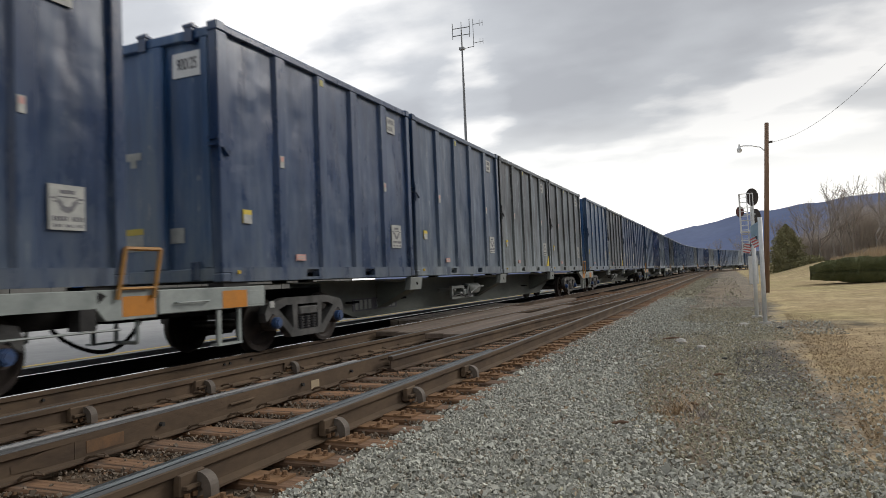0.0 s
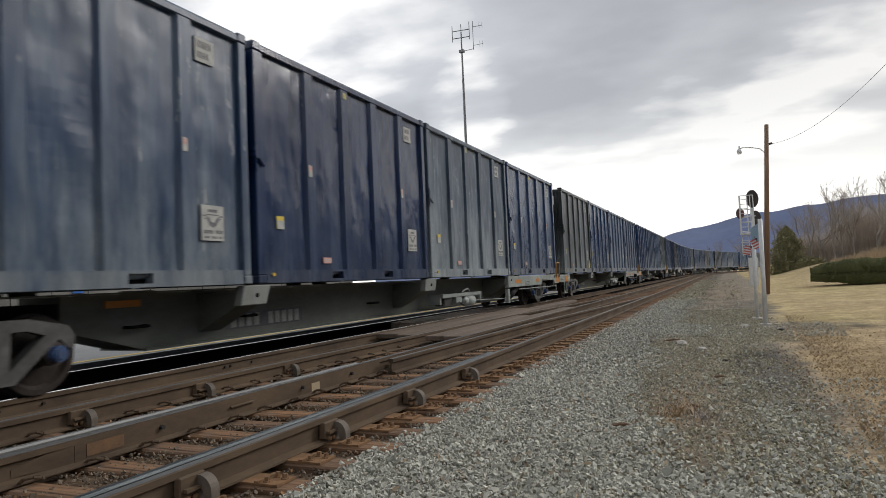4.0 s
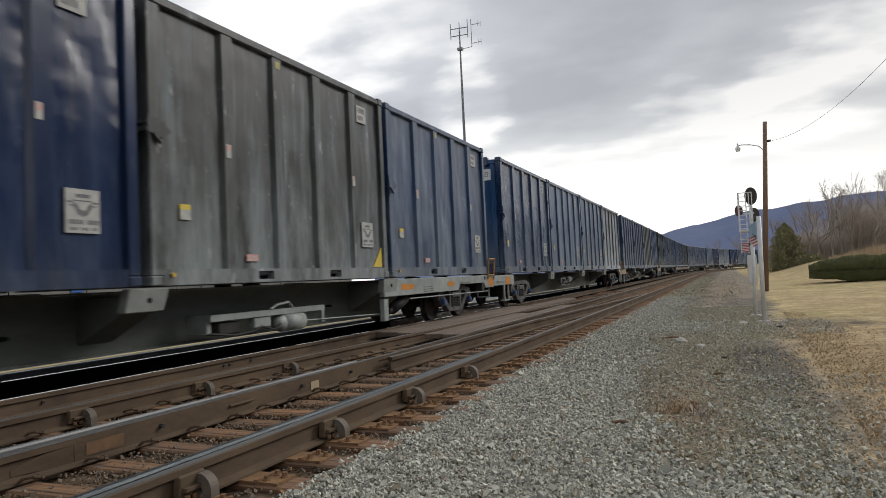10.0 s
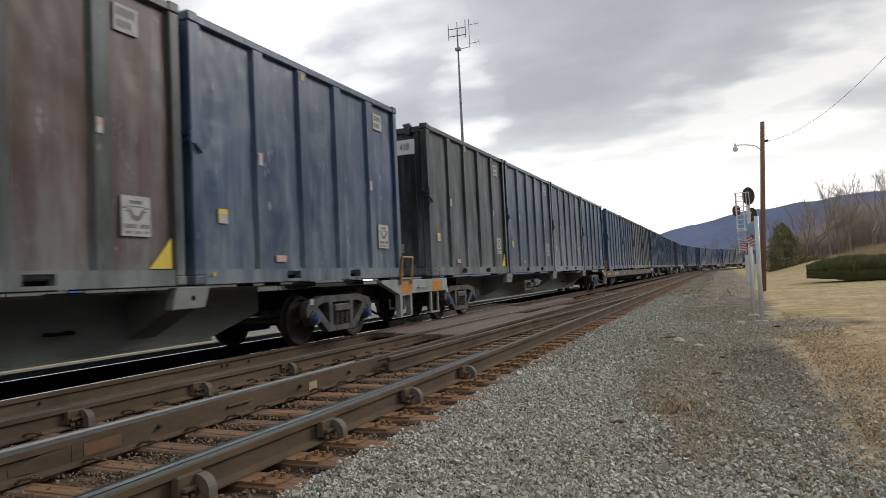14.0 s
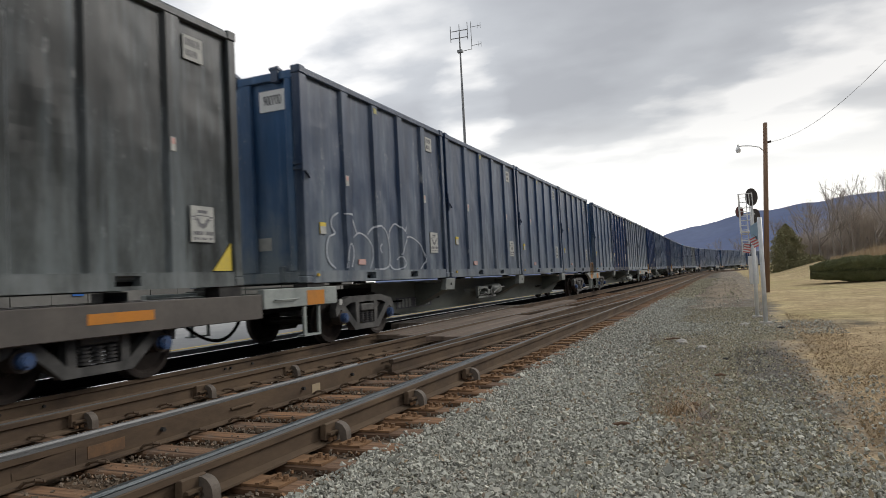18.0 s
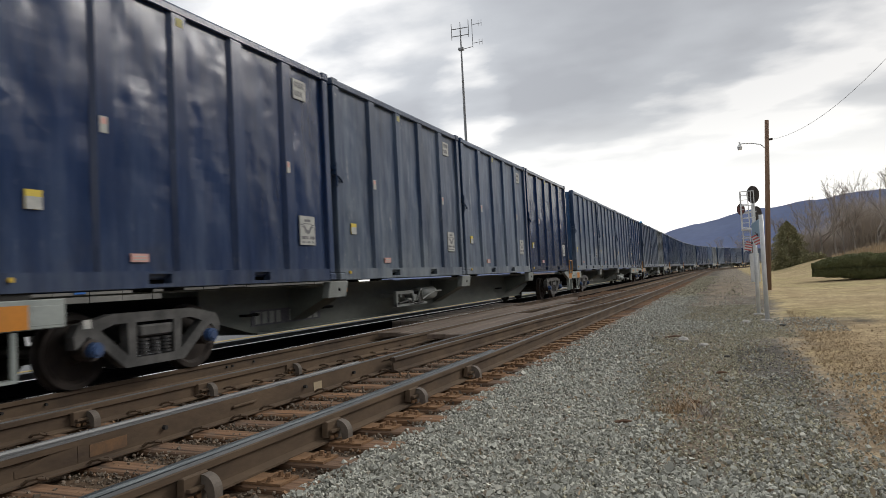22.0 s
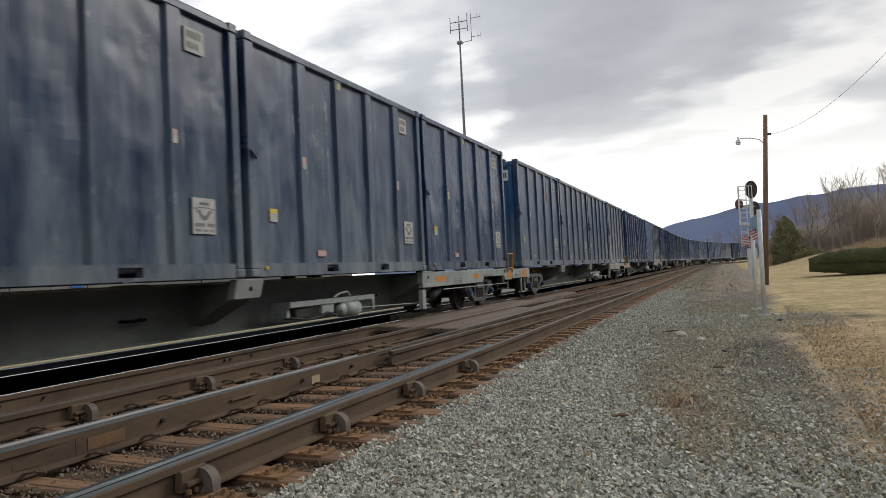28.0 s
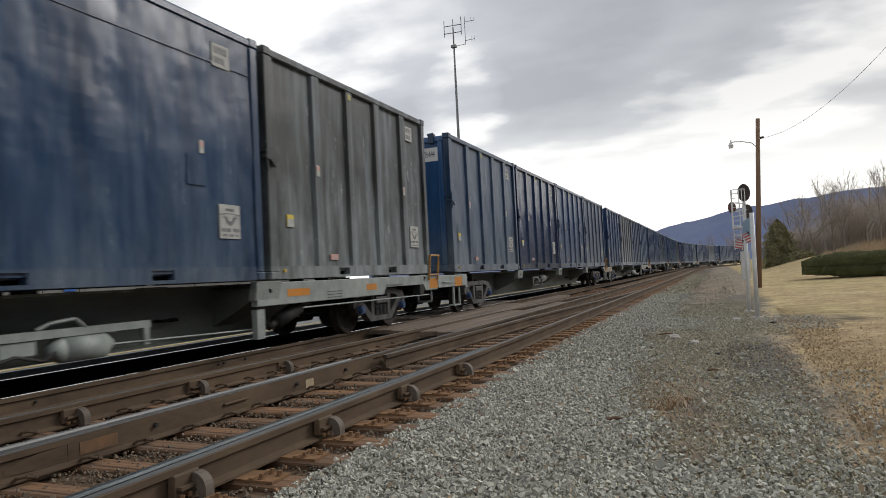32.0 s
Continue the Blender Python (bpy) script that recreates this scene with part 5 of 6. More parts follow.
            part("air_reservoir", join(tube((0.86, y + 1.75, 0.43), (0.86, y + 2.3, 0.43), 0.15, 14), tube((0.86, y + 2.3, 0.43), (0.86, y + 2.42, 0.43), 0.15, 14, 0.06), tube((0.86, y + 1.6, 0.43), (0.86, y + 1.75, 0.43), 0.06, 14, 0.15)), fm, rig, smooth=True)
            part("brake_valve", boxes((0.62, 0.9, y + 0.3, y + 0.75, 0.36, 0.54)), M["castiron"], rig, bevel=0.02)
            part("brake_pipe", pipe([(0.92, y + 1.45, 0.67), (0.93, y + 1.6, 0.73), (0.93, y + 1.9, 0.76), (0.93, y + 2.02, 0.66)], 0.022, 6), fm, rig)
            part("brake_pipe", pipe([(0.92, y + 0.1, 0.40), (0.95, y + 0.6, 0.34), (0.95, y + 0.95, 0.36), (0.94, y + 1.2, 0.42), (0.94, y + 1.5, 0.34), (0.95, y + 1.65, 0.42)], 0.018, 6), M["castiron"], rig)
            part("pull_rod", tube((0.9, y + 2.4, 0.42), (1.1, y + 5.0, 0.36), 0.013, 6), fm, rig)
        else:
            rig = part("brake_rig", join(boxes((0.86, 0.93, y + 0.35, y + 1.2, 0.73, 0.80), (0.86, 0.93, y + 0.35, y + 0.43, 0.48, 0.73), (0.86, 0.93, y + 0.35, y + 1.9, 0.46, 0.51), (0.86, 0.93, y + 1.15, y + 1.23, 0.51, 0.77)),
                                            boxes((0.4, 0.9, y + 0.6, y + 0.68, 0.66, 0.74), (0.4, 0.9, y + 2.2, y + 2.28, 0.66, 0.74))), fm, c, "bracket frame for the brake gear")
            part("air_reservoir", join(tube((0.78, y + 1.65, 0.70), (0.78, y + 2.55, 0.70), 0.15, 14), tube((0.78, y + 2.55, 0.70), (0.78, y + 2.63, 0.70), 0.15, 14, 0.08)), fm, rig, smooth=True)
            for k, (a, b, z0, z1) in enumerate(((1.15, 1.4, 0.54, 0.70), (1.42, 1.58, 0.50, 0.78), (0.9, 1.08, 0.52, 0.63))):
                part("brake_valve", boxes((0.72, 0.95, y + a, y + b, z0, z1)), (fm, M["castiron"])[k % 2], rig, bevel=0.025)
            part("brake_pipe", pipe([(0.96, y + 1.3, 0.56), (0.99, y + 1.42, 0.78), (0.97, y + 1.52, 0.82), (0.96, y + 1.62, 0.58), (0.98, y + 1.9, 0.66), (0.96, y + 2.3, 0.73), (0.94, y + 2.75, 0.74)], 0.022, 6), fm, rig)
            part("brake_pipe", pipe([(0.95, y + 0.4, 0.54), (0.97, y + 0.9, 0.58), (0.97, y + 1.2, 0.49), (0.95, y + 1.7, 0.52)], 0.016, 6), M["castiron"], rig)
    # couplers and air hoses at both ends
    part("front_coupler", join(boxes((-0.08, 0.08, -1.15, -0.7, 0.72, 0.88)), boxes((-0.16, 0.14, -1.32, -1.1, 0.66, 0.92))), M["castiron"], c, bevel=0.02)
    part("rear_coupler", join(boxes((-0.08, 0.08, end + 0.2, end + 0.42, 0.72, 0.88)), boxes((-0.1, 0.2, end + 0.4, end + 0.52, 0.66, 0.92))), M["castiron"], c, bevel=0.02)
    hose = []
    for i in range(11):
        u = i / 10
        hose.append((0.42 + 0.1 * math.sin(u * math.pi), end - 0.35 + 1.25 * u, 0.62 - 0.32 * math.sin(u * math.pi) ** 0.8))
    part("air_hose", pipe(hose, 0.026, 6), M["dark"], c, "black rubber air hose", smooth=True)
    return c


def build_truck(parent, y):
    iron = M["truck"]
    t = part("truck", boxes((-0.98, 0.98, y - 0.2, y + 0.2, 0.46, 0.66)), iron, parent, "dark cast steel truck", bevel=0.02)
    for x in (-1, 1):
        xa, xb = x * 1.0 - 0.07, x * 1.0 + 0.07

        def web(*pts):
            return prism([(y + p, q) for p, q in pts], "x", xa, xb)
        frame_geo = join(
            web((-1.12, 0.60), (-1.04, 0.73), (-0.6, 0.82), (-0.6, 0.70), (-0.95, 0.585)), web((-0.6, 0.70), (-0.6, 0.82), (0.6, 0.82), (0.6, 0.70)),
            web((1.12, 0.60), (0.95, 0.585), (0.6, 0.70), (0.6, 0.82), (1.04, 0.73)),
            web((-1.12, 0.60), (-0.95, 0.585), (-1.03, 0.50), (-1.10, 0.46)), web((1.12, 0.60), (1.10, 0.46), (1.03, 0.50), (0.95, 0.585)),
            web((-0.95, 0.60), (-0.78, 0.64), (-0.34, 0.26), (-0.45, 0.18), (-0.80, 0.48)), web((0.95, 0.60), (0.80, 0.48), (0.45, 0.18), (0.34, 0.26), (0.78, 0.64)),
            web((-0.45, 0.18), (0.45, 0.18), (0.40, 0.285), (-0.40, 0.285)),
            web((-0.40, 0.26), (-0.29, 0.26), (-0.29, 0.72), (-0.42, 0.72)), web((0.29, 0.26), (0.40, 0.26), (0.42, 0.72), (0.29, 0.72)))
        part("side_frame", frame_geo, iron, t)
        if x < 0:
            continue
        for k in (-0.17, 0.0, 0.17):
            rings = join(*[tube((x * 1.02, y + k, 0.305 + i * 0.042), (x * 1.02, y + k, 0.327 + i * 0.042), 0.075, 10) for i in range(5)],
                         tube((x * 1.02, y + k, 0.3), (x * 1.02, y + k, 0.5), 0.05, 8))
            part("spring", rings, M["spring"], t)
        part("bolster_end", boxes((x * 1.02 - 0.08, x * 1.02 + 0.08, y - 0.25, y + 0.25, 0.52, 0.66)), iron, t, bevel=0.02)
        for dy in (-0.89, 0.89):
            part("bearing_box", tube((x * 0.9, y + dy, 0.44), (x * 1.07, y + dy, 0.44), 0.125, 14), M["rustbox"], t)
            part("bearing_cap", join(tube((x * 1.07, y + dy, 0.44), (x * 1.15, y + dy, 0.44), 0.088, 14), tube((x * 1.15, y + dy, 0.44), (x * 1.17, y + dy, 0.44), 0.06, 8)), M["blue_cap"], t, "blue bearing end cap")
        part("frame_mark", boxes((min(x * 1.071, x * 1.076), max(x * 1.071, x * 1.076), y - 1.0, y - 0.9, 0.68, 0.78)), M["white"], t, "small white mark")
    part("brake_beam", boxes((-0.7, 0.7, y - 0.36, y - 0.28, 0.3, 0.42)), iron, t)
    for dy in (-0.89, 0.89):
        w = part("wheelset", wheel_mesh(), None, t, "brown steel wheelset")
        w.matrix_parent_inverse = Matrix.Translation((0, y + dy, 0.42))
        w.rotation_mode = "QUATERNION"
        wheels.append(w)
    return t


WHEEL = []
wheels = []


def wheel_mesh():
    """Two flanged wheels on an axle, turned from one profile."""
    if WHEEL:
        return WHEEL[0]
    v, f, n = [], [], 32
    for side in (-1, 1):
        prof = [(0.60, 0.0), (0.60, 0.10), (0.70, 0.12), (0.72, 0.30), (0.67, 0.35), (0.665, 0.445), (0.69, 0.45), (0.705, 0.42), (0.80, 0.418), (0.80, 0.36), (0.755, 0.32), (0.775, 0.14), (0.85, 0.11), (0.85, 0.0)]
        base = len(v)
        m = len(prof)
        for i in range(n):
            a = 2 * math.pi * i / n
            v += [(side * px, r * math.cos(a), r * math.sin(a)) for px, r in prof]
        f += [(base + i * m + j, base + i * m + j + 1, base + ((i + 1) % n) * m + j + 1, base + ((i + 1) % n) * m + j) for i in range(n) for j in range(m - 1)]
    geo = join((v, f), tube((-1.02, 0, 0), (1.02, 0, 0), 0.075, 10))
    WHEEL.append(mesh(geo, M["wheel"]))
    return WHEEL[0]


def car_pose(s):
    """A car whose first container's front stands at s on the line: both trucks on the rails."""
    a, b = on_line(s + 2.23)[0], on_line(s + 22.49)[0]
    d = (b - a).normalized()
    turn = -math.atan2(d.x, d.y)
    return Matrix.Translation(a - d * 2.23) @ Matrix.Rotation(turn, 4, "Z")


DRIFT_T = (0, 3.5, 7, 10, 14.5, 18, 22.5, 25, 28.5, 30.5, 32)
DRIFT_S = (0.05, 0.05, 0.2, 0.1, 0.15, -0.1, -0.32, -0.05, 0.13, 0.25, 0.3)


def travelled(t):
    return 14.493 * t + float(np.interp(t, DRIFT_T, DRIFT_S))


train = []          # (object, car index, offset in the car)


ENDS = {1: "900125", 9: "4108", 5: "901240", 7: "900633", 8: "901207", 11: "900700", 12: "900743", 15: "901253", 19: "901444"}
TEXTS = {}


def end_number(c, word):
    """The number on the board of the end door, in black letters."""
    if word not in TEXTS:
        cu = bpy.data.curves.new("number", "FONT")
        cu.body, cu.size, cu.extrude, cu.align_x, cu.align_y = word, 0.15, 0.002, "CENTER", "CENTER"
        cu.space_character = 0.9
        cu.materials.append(M["ink"])
        TEXTS[word] = cu
    ob = new("end_number", TEXTS[word])
    ob.parent = c
    ob.matrix_basis = pose(0.63, 0.082, 3.14, 90, 0, 0) @ Matrix.Diagonal((0.92, 1.6, 1, 1))


def merged(ob, whole):
    """The same thing with most of its parts as one mesh, for cars that stay far off."""
    out = new(ob.name.split(".")[0], None)
    for key in ("category", "group"):
        out[key] = ob[key]
    v, f, mats, idx = [], [], [], []
    for o in ob.children_recursive:
        if o.type != "MESH" or o.name.startswith("wheelset"):
            continue
        m, p = o.matrix_basis.copy(), o
        while p.parent and p.parent != ob:
            p = p.parent
            m = p.matrix_basis @ m
        base = len(v)
        v += [tuple(m @ w.co) for w in o.data.vertices]
        mat = o.data.materials[0]
        if mat not in mats:
            mats.append(mat)
        for q in o.data.polygons:
            f.append(tuple(base + i for i in q.vertices))
            idx.append(mats.index(mat))
    me = bpy.data.meshes.new("body")
    me.from_pydata(v, [], f)
    for mat in mats:
        me.materials.append(mat)
    me.polygons.foreach_set("material_index", idx)
    new(whole, me).parent = out
    return out


FAR_CAR = 21


def build_train():
    rnd = random.Random(11)
    bars = mesh(boxes(*[(0.41 + i * 0.075, 0.465 + i * 0.075, 0.08, 0.087, 3.05, 3.23) for i in range(6)]), M["ink"])
    plain = build_container()
    smooth_one = build_container(False)
    cars = {k: build_car(k) for k in ("short", "long", "flat")}
    for k, c in cars.items():
        build_truck(c, 2.23)
        build_truck(c, 22.49)
    far_box, far_cars = merged(plain, "body"), {k: merged(c, "underframe") for k, c in cars.items() if k != "flat"}
    for k, c in far_cars.items():
        for y in (2.23, 22.49):
            for dy in (-0.89, 0.89):
                w = part("wheelset", wheel_mesh(), None, c, "brown steel wheelset")
                w.matrix_parent_inverse = Matrix.Translation((0, y + dy, 0.42))
    used = set()
    for i, load in enumerate(CONSIST):
        kind = "flat" if i == FLAT else ("long" if i in LONG_SILL else "short")
        words = {"flat": "brown-grey flat car with orange reflectors under four containers", "long": "grey-green container car with a long pale rear sill",
                 "short": "grey-green container car with pale end platforms"}[kind]
        if i >= FAR_CAR:
            car = copy_thing(far_cars[kind], Matrix()) if ("far", kind) in used else far_cars[kind]
            used.add(("far", kind))
        elif kind in used:
            car = copy_thing(cars[kind], Matrix())
        else:
            car = cars[kind]
            used.add(kind)
        car["label"] = words
        train.append((car, i, Matrix()))
        for j, col in enumerate(load.split()):
            flush = (i, j) == (18, 2)
            source = far_box if i >= FAR_CAR else smooth_one if flush else plain
            c = copy_thing(source, Matrix()) if source.name in used else source
            used.add(source.name)
            c["label"] = WORDS[col] + (" smooth-sided waste container with a white placard" if flush else " steel waste container with vertical ribs and white placards")
            r, g, b = COLORS[col]
            k = rnd.uniform(0.62, 0.86) * (0.8 if flush else 1.0)
            seed = {"black": 0.1, "brown": 0.2, "deep": 0.3, "khaki": 0.75, "dusty": 0.65}.get(col, 0.38) + 0.16 * rnd.random()
            if flush:
                seed = 0.06
            for o in (c, *c.children_recursive):
                o.color = (r * k, g * k, b * k, seed)
                if col == "brown" and o.data and o.data.materials and o.data.materials[0] == M["frame"]:
                    o.color = (0.05, 0.056, 0.047, seed)
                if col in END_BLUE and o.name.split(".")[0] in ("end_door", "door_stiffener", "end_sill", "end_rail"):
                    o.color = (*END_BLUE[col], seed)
            train.append((c, i, Matrix.Translation((0, j * STEP, DECK))))
            boxes_at[i, j] = c
    for (i, j), c in boxes_at.items():
        if j == 0 and i in ENDS:
            end_number(c, ENDS[i])
        elif j == 0 and i < FAR_CAR:
            tagged(part("end_number", bars, None, c), kind="stuff")
    # what sets single boxes apart
    graffiti(boxes_at[11, 0], [curl(p) for p in (
        [(0.98, 0.24), (0.76, 0.38), (0.71, 0.59), (0.8, 0.79), (1.0, 0.87), (0.89, 0.99), (0.92, 1.14), (1.14, 1.25)],
        [(1.31, 1.24), (1.56, 1.23), (1.66, 1.08), (1.76, 0.9)], [(1.33, 0.24), (1.37, 0.52), (1.47, 0.7), (1.55, 0.52), (1.46, 0.26)],
        [(1.58, 0.78), (1.83, 0.91), (2.13, 0.84), (2.34, 0.66), (2.34, 0.43), (2.21, 0.22)],
        [(2.17, 0.9), (2.37, 1.03), (2.67, 1.09), (2.93, 1.01), (3.05, 0.75), (3.03, 0.32), (2.75, 0.22), (2.41, 0.22)], [(2.65, 0.73), (2.58, 0.64), (2.64, 0.54)],
        [(3.05, 0.84), (3.11, 1.02), (3.34, 1.17), (3.61, 1.1), (3.74, 1.04), (3.82, 1.14), (3.91, 0.98)],
        [(3.57, 0.51), (3.74, 0.78), (3.96, 0.92), (4.3, 0.88), (4.65, 0.71), (4.77, 0.4), (4.54, 0.22)], [(3.03, 0.32), (3.2, 0.22), (3.5, 0.22), (3.71, 0.32), (3.57, 0.48), (3.37, 0.41)])], 0.022, M["graffiti"])
    graffiti(boxes_at[14, 0], [curl(p) for p in (
        [(3.09, 0.43), (3.15, 0.67), (3.36, 0.75), (3.64, 0.7), (3.67, 0.51), (3.47, 0.24)], [(2.95, 0.95), (3.12, 0.85), (3.12, 0.5), (2.9, 0.4)],
        [(4.01, 0.83), (3.84, 0.84), (3.77, 0.67), (3.96, 0.6), (3.93, 0.48), (3.77, 0.52)], [(3.89, 0.37), (4.12, 0.37), (4.11, 0.61), (4.22, 0.81)],
        [(4.06, 0.88), (4.15, 0.69), (4.31, 0.77)], [(4.21, 0.37), (4.37, 0.78), (4.39, 0.38), (4.88, 0.74)])], 0.016, M["graffiti"])
    graffiti(boxes_at[17, 3], [[(0.7, 1.6), (1.3, 2.1), (0.9, 1.5), (1.6, 1.9), (1.2, 0.5)], [(0.5, 1.2), (1.1, 0.9), (1.8, 1.4), (1.5, 0.4)], [(2.2, 0.4), (2.4, 1.5), (2.9, 1.1), (2.3, 1.0)], [(0.4, 0.6), (1.2, 0.4), (2.0, 0.8)]], 0.016, M["graffiti"])
    tag = [[(16.55, 0.9), (16.45, 0.78), (16.62, 0.70), (16.5, 0.58)], [(16.95, 0.93), (16.85, 0.6)], [(17.2, 0.92), (17.12, 0.62), (17.4, 0.75), (17.25, 0.92), (17.45, 0.6)], [(17.75, 0.92), (17.66, 0.62), (17.85, 0.6)], [(16.5, 0.5), (16.75, 0.42), (17.1, 0.5)]]
    strokes = [prism([(y0 - 0.03, z0), (y0 + 0.03, z0), (y1 + 0.03, z1), (y1 - 0.03, z1)], "x", 0.361, 0.365) for pts in tag for (y0, z0), (y1, z1) in zip(pts, pts[1:])]
    tagged(part("graffiti", join(*strokes), M["pink_spray"], next(ob for ob, i, _ in train if i == 5 and ob["category"] == "rail car"), "faded pink spray-paint scrawl on the centre sill"), kind="stuff")
    graffiti(boxes_at[2, 2], dribbles(5), 0.011, M["splash"], label="pale splash of dried spill down the side")
    graffiti(boxes_at[18, 0], [[(0.68, 1.22), (0.86, 1.48)], [(0.84, 1.2), (0.69, 1.52)]], 0.016, M["tag_yellow"], label="yellow spray-paint cross")
    for i, y0, y1, z0, z1 in ((18, 3.92, 4.14, 2.86, 3.4), (18, 3.1, 3.26, 3.02, 3.13), (17, 3.92, 4.12, 2.52, 3.25)):
        part("rust_patch", boxes((C_W - 0.075, C_W - 0.046, y0, y1, z0, z1)), M["bare_rust"], boxes_at[i, 0], "rectangle of bare orange rust")
    torn = boxes_at[10, 2]
    part("loose_strap", pipe([(C_W + 0.01, -0.02, 2.2), (C_W + 0.012, 0.16, 1.92), (C_W + 0.012, 0.36, 1.78), (C_W + 0.012, 0.7, 1.74), (C_W + 0.012, 1.18, 1.79)], 0.018, 6), M["castiron"], torn, "dark strap hanging slack along the side")
    part("low_strap", pipe([(C_W + 0.01, -0.04, 0.5), (C_W + 0.012, 0.5, 0.48), (C_W + 0.012, 1.12, 0.52)], 0.018, 6), M["castiron"], torn)
    for y0, z0, y1, z1 in ((0.42, 1.32, 0.7, 1.58), (0.5, 1.1, 0.7, 1.29)):
        part("paper_notice", boxes((C_W - 0.056, C_W - 0.044, y0, y1, z0, z1)), M["white"], torn)
    for key in ((1, 2), (2, 1), (4, 0), (5, 3), (6, 2), (8, 2), (9, 0), (10, 3)):
        c = boxes_at[key]
        tri = prism([(5.52, 0.215), (5.88, 0.215), (5.88, 0.6)], "x", C_W - 0.064, C_W - 0.042)
        part("corner_mark", tri, M["tag_yellow"], c, "yellow corner triangle")


boxes_at = {}
build_train()
bm = bmesh.new()
bmesh.ops.create_icosphere(bm, subdivisions=3, radius=0.2)
for vert in bm.verts:
    vert.co *= 0.7 + 0.9 * noise.noise(vert.co * 8)
    vert.co.y *= 1.7
    vert.co.z = vert.co.z * 0.55 + 0.02
scrap = bpy.data.meshes.new("scrap")
bm.to_mesh(scrap)
bm.free()
scrap.materials.append(M["tarp"])
part("tarp_scrap", scrap, None, boxes_at[15, 0], "scrap of bright blue tarpaulin on the rim", at=pose(1.12, 0.75, C_H + 0.06))


# ---- beyond the train ----
def build_station():
    p = thing("pavement_station", "grey paved station platform beyond the train", "pavement", kind="structure", geo=boxes((-24, -9.3, -60, 100, -0.6, -0.02)), mat=M["asphalt"])
    part("yellow_line", boxes((-9.64, -9.47, -60, 100, -0.018, -0.014)), M["yellow"], p, "yellow safety line")
    hall = thing("station_shed", "long low pale building with vertical siding", "building")
    for k in range(40):
        y = -30 + k * 2.0
        part("siding_panel", boxes((-30.2, -30.0 + 0.02 * (k % 2), y + 0.02, y + 1.98, -0.2, 2.2)), M["wall"], hall)
    part("roof", boxes((-38, -29.6, -31, 51, 2.2, 2.4)), M["galv"], hall, bevel=0.03)
    sign = thing("notice_board", "small blue enamel notice on the pale siding", "sign")
    part("board", boxes((-29.97, -29.94, 23.1, 23.75, 1.15, 1.7)), M["notice"], sign, bevel=0.008)
    part("print_bar", boxes((-29.939, -29.934, 23.2, 23.65, 1.5, 1.58)), M["white"], sign)
    part("back_wall", boxes((-38, -37.8, -30, 50, -0.2, 2.2)), M["wall"], hall)


def build_antenna():
    x, y, drop = -14.12, 37.4, 0.0
    a = thing("radio_mast", "tall grey steel radio mast with dipole antennas", "antenna mast")
    part("lower_tube", tube((x, y, -0.05), (x, y, 8.0), 0.1, 10, 0.09), M["mast"], a)
    part("upper_tube", tube((x, y, 8.0), (x, y, 13.0), 0.09, 10, 0.07), M["mast"], a)
    part("top_tube", tube((x, y, 13.0), (x, y, 16.1), 0.065, 10, 0.04), M["mast"], a)
    part("clamp", boxes((x - 0.16, x + 0.16, y - 0.12, y + 0.12, 14.85, 15.0)), M["mast"], a)
    rx, ry = math.cos(radians(23)), math.sin(radians(23))

    def at(u, z):
        return (x + rx * u, y + ry * u, z + drop)
    for z in (15.75, 16.2):
        part("cross_arm", tube(at(-0.56, z - 0.05), at(0.52, z + 0.08), 0.026, 6), M["mast"], a)
    for u, z0, z1 in ((-0.54, 15.5, 16.5), (0.0, 15.4, 16.6), (0.5, 15.65, 16.75)):
        part("dipole", tube(at(u, z0), at(u, z1), 0.024, 6), M["mast"], a)
    part("side_arm", tube(at(0.0, 14.9), at(0.72, 15.05), 0.018, 6), M["mast"], a)
    part("side_rod", tube(at(0.72, 15.0), at(0.72, 16.75), 0.02, 6), M["mast"], a)
    for z in (15.25, 16.4):
        part("yagi_boom", tube(at(0.7, z), at(1.32, z + 0.1), 0.016, 6), M["mast"], a)
        for u in (1.12, 1.3):
            part("yagi_element", tube(at(u, z - 0.08), at(u, z + 0.28), 0.012, 5), M["mast"], a)


# ---- right of way ----
def build_sign():
    s = thing("two_post_sign", "pale sign panel between two galvanised posts by the track", "sign")
    for x, y, top in ((0.69, 15.84, 2.05), (0.60, 17.75, 1.97)):
        part("post", tube((x, y, -0.32), (x + 0.02, y, top), 0.047, 12), M["galv"], s, smooth=True)
        part("footing", tube((x, y, -0.32), (x, y, -0.2), 0.15, 10, 0.12), M["stone_pale"], s)
    part("panel", prism([(0.66, 15.9), (0.57, 17.7), (0.59, 17.7), (0.68, 15.9)], "z", 1.58, 1.96), M["bluebox"], s, bevel=0.003)
    for x, y, z, tilt in ((0.50, 17.7, 1.43, 14), (0.63, 16.2, 1.54, -24)):
        f = thing("small_flag", "small faded red and white striped flag tied to the post", "flag", "flags on the sign")
        f.matrix_basis = pose(x, y, z, 0, tilt, 0)
        part("staff", tube((0.10, 0.0, -0.16), (0.02, 0.0, 0.16), 0.006, 6), M["pole"], f)
        part("cloth", boxes((-0.10, 0.06, -0.004, 0.004, -0.11, 0.11)), M["ladder"], f)
        for i in range(4):
            part("stripe", boxes((-0.10, 0.06, -0.008, -0.005, -0.11 + i * 0.062, -0.08 + i * 0.062)), M["flag_red"], f)
        part("canton", boxes((0.02, 0.06, -0.011, -0.0085, 0.05, 0.11)), M["ink"], f)


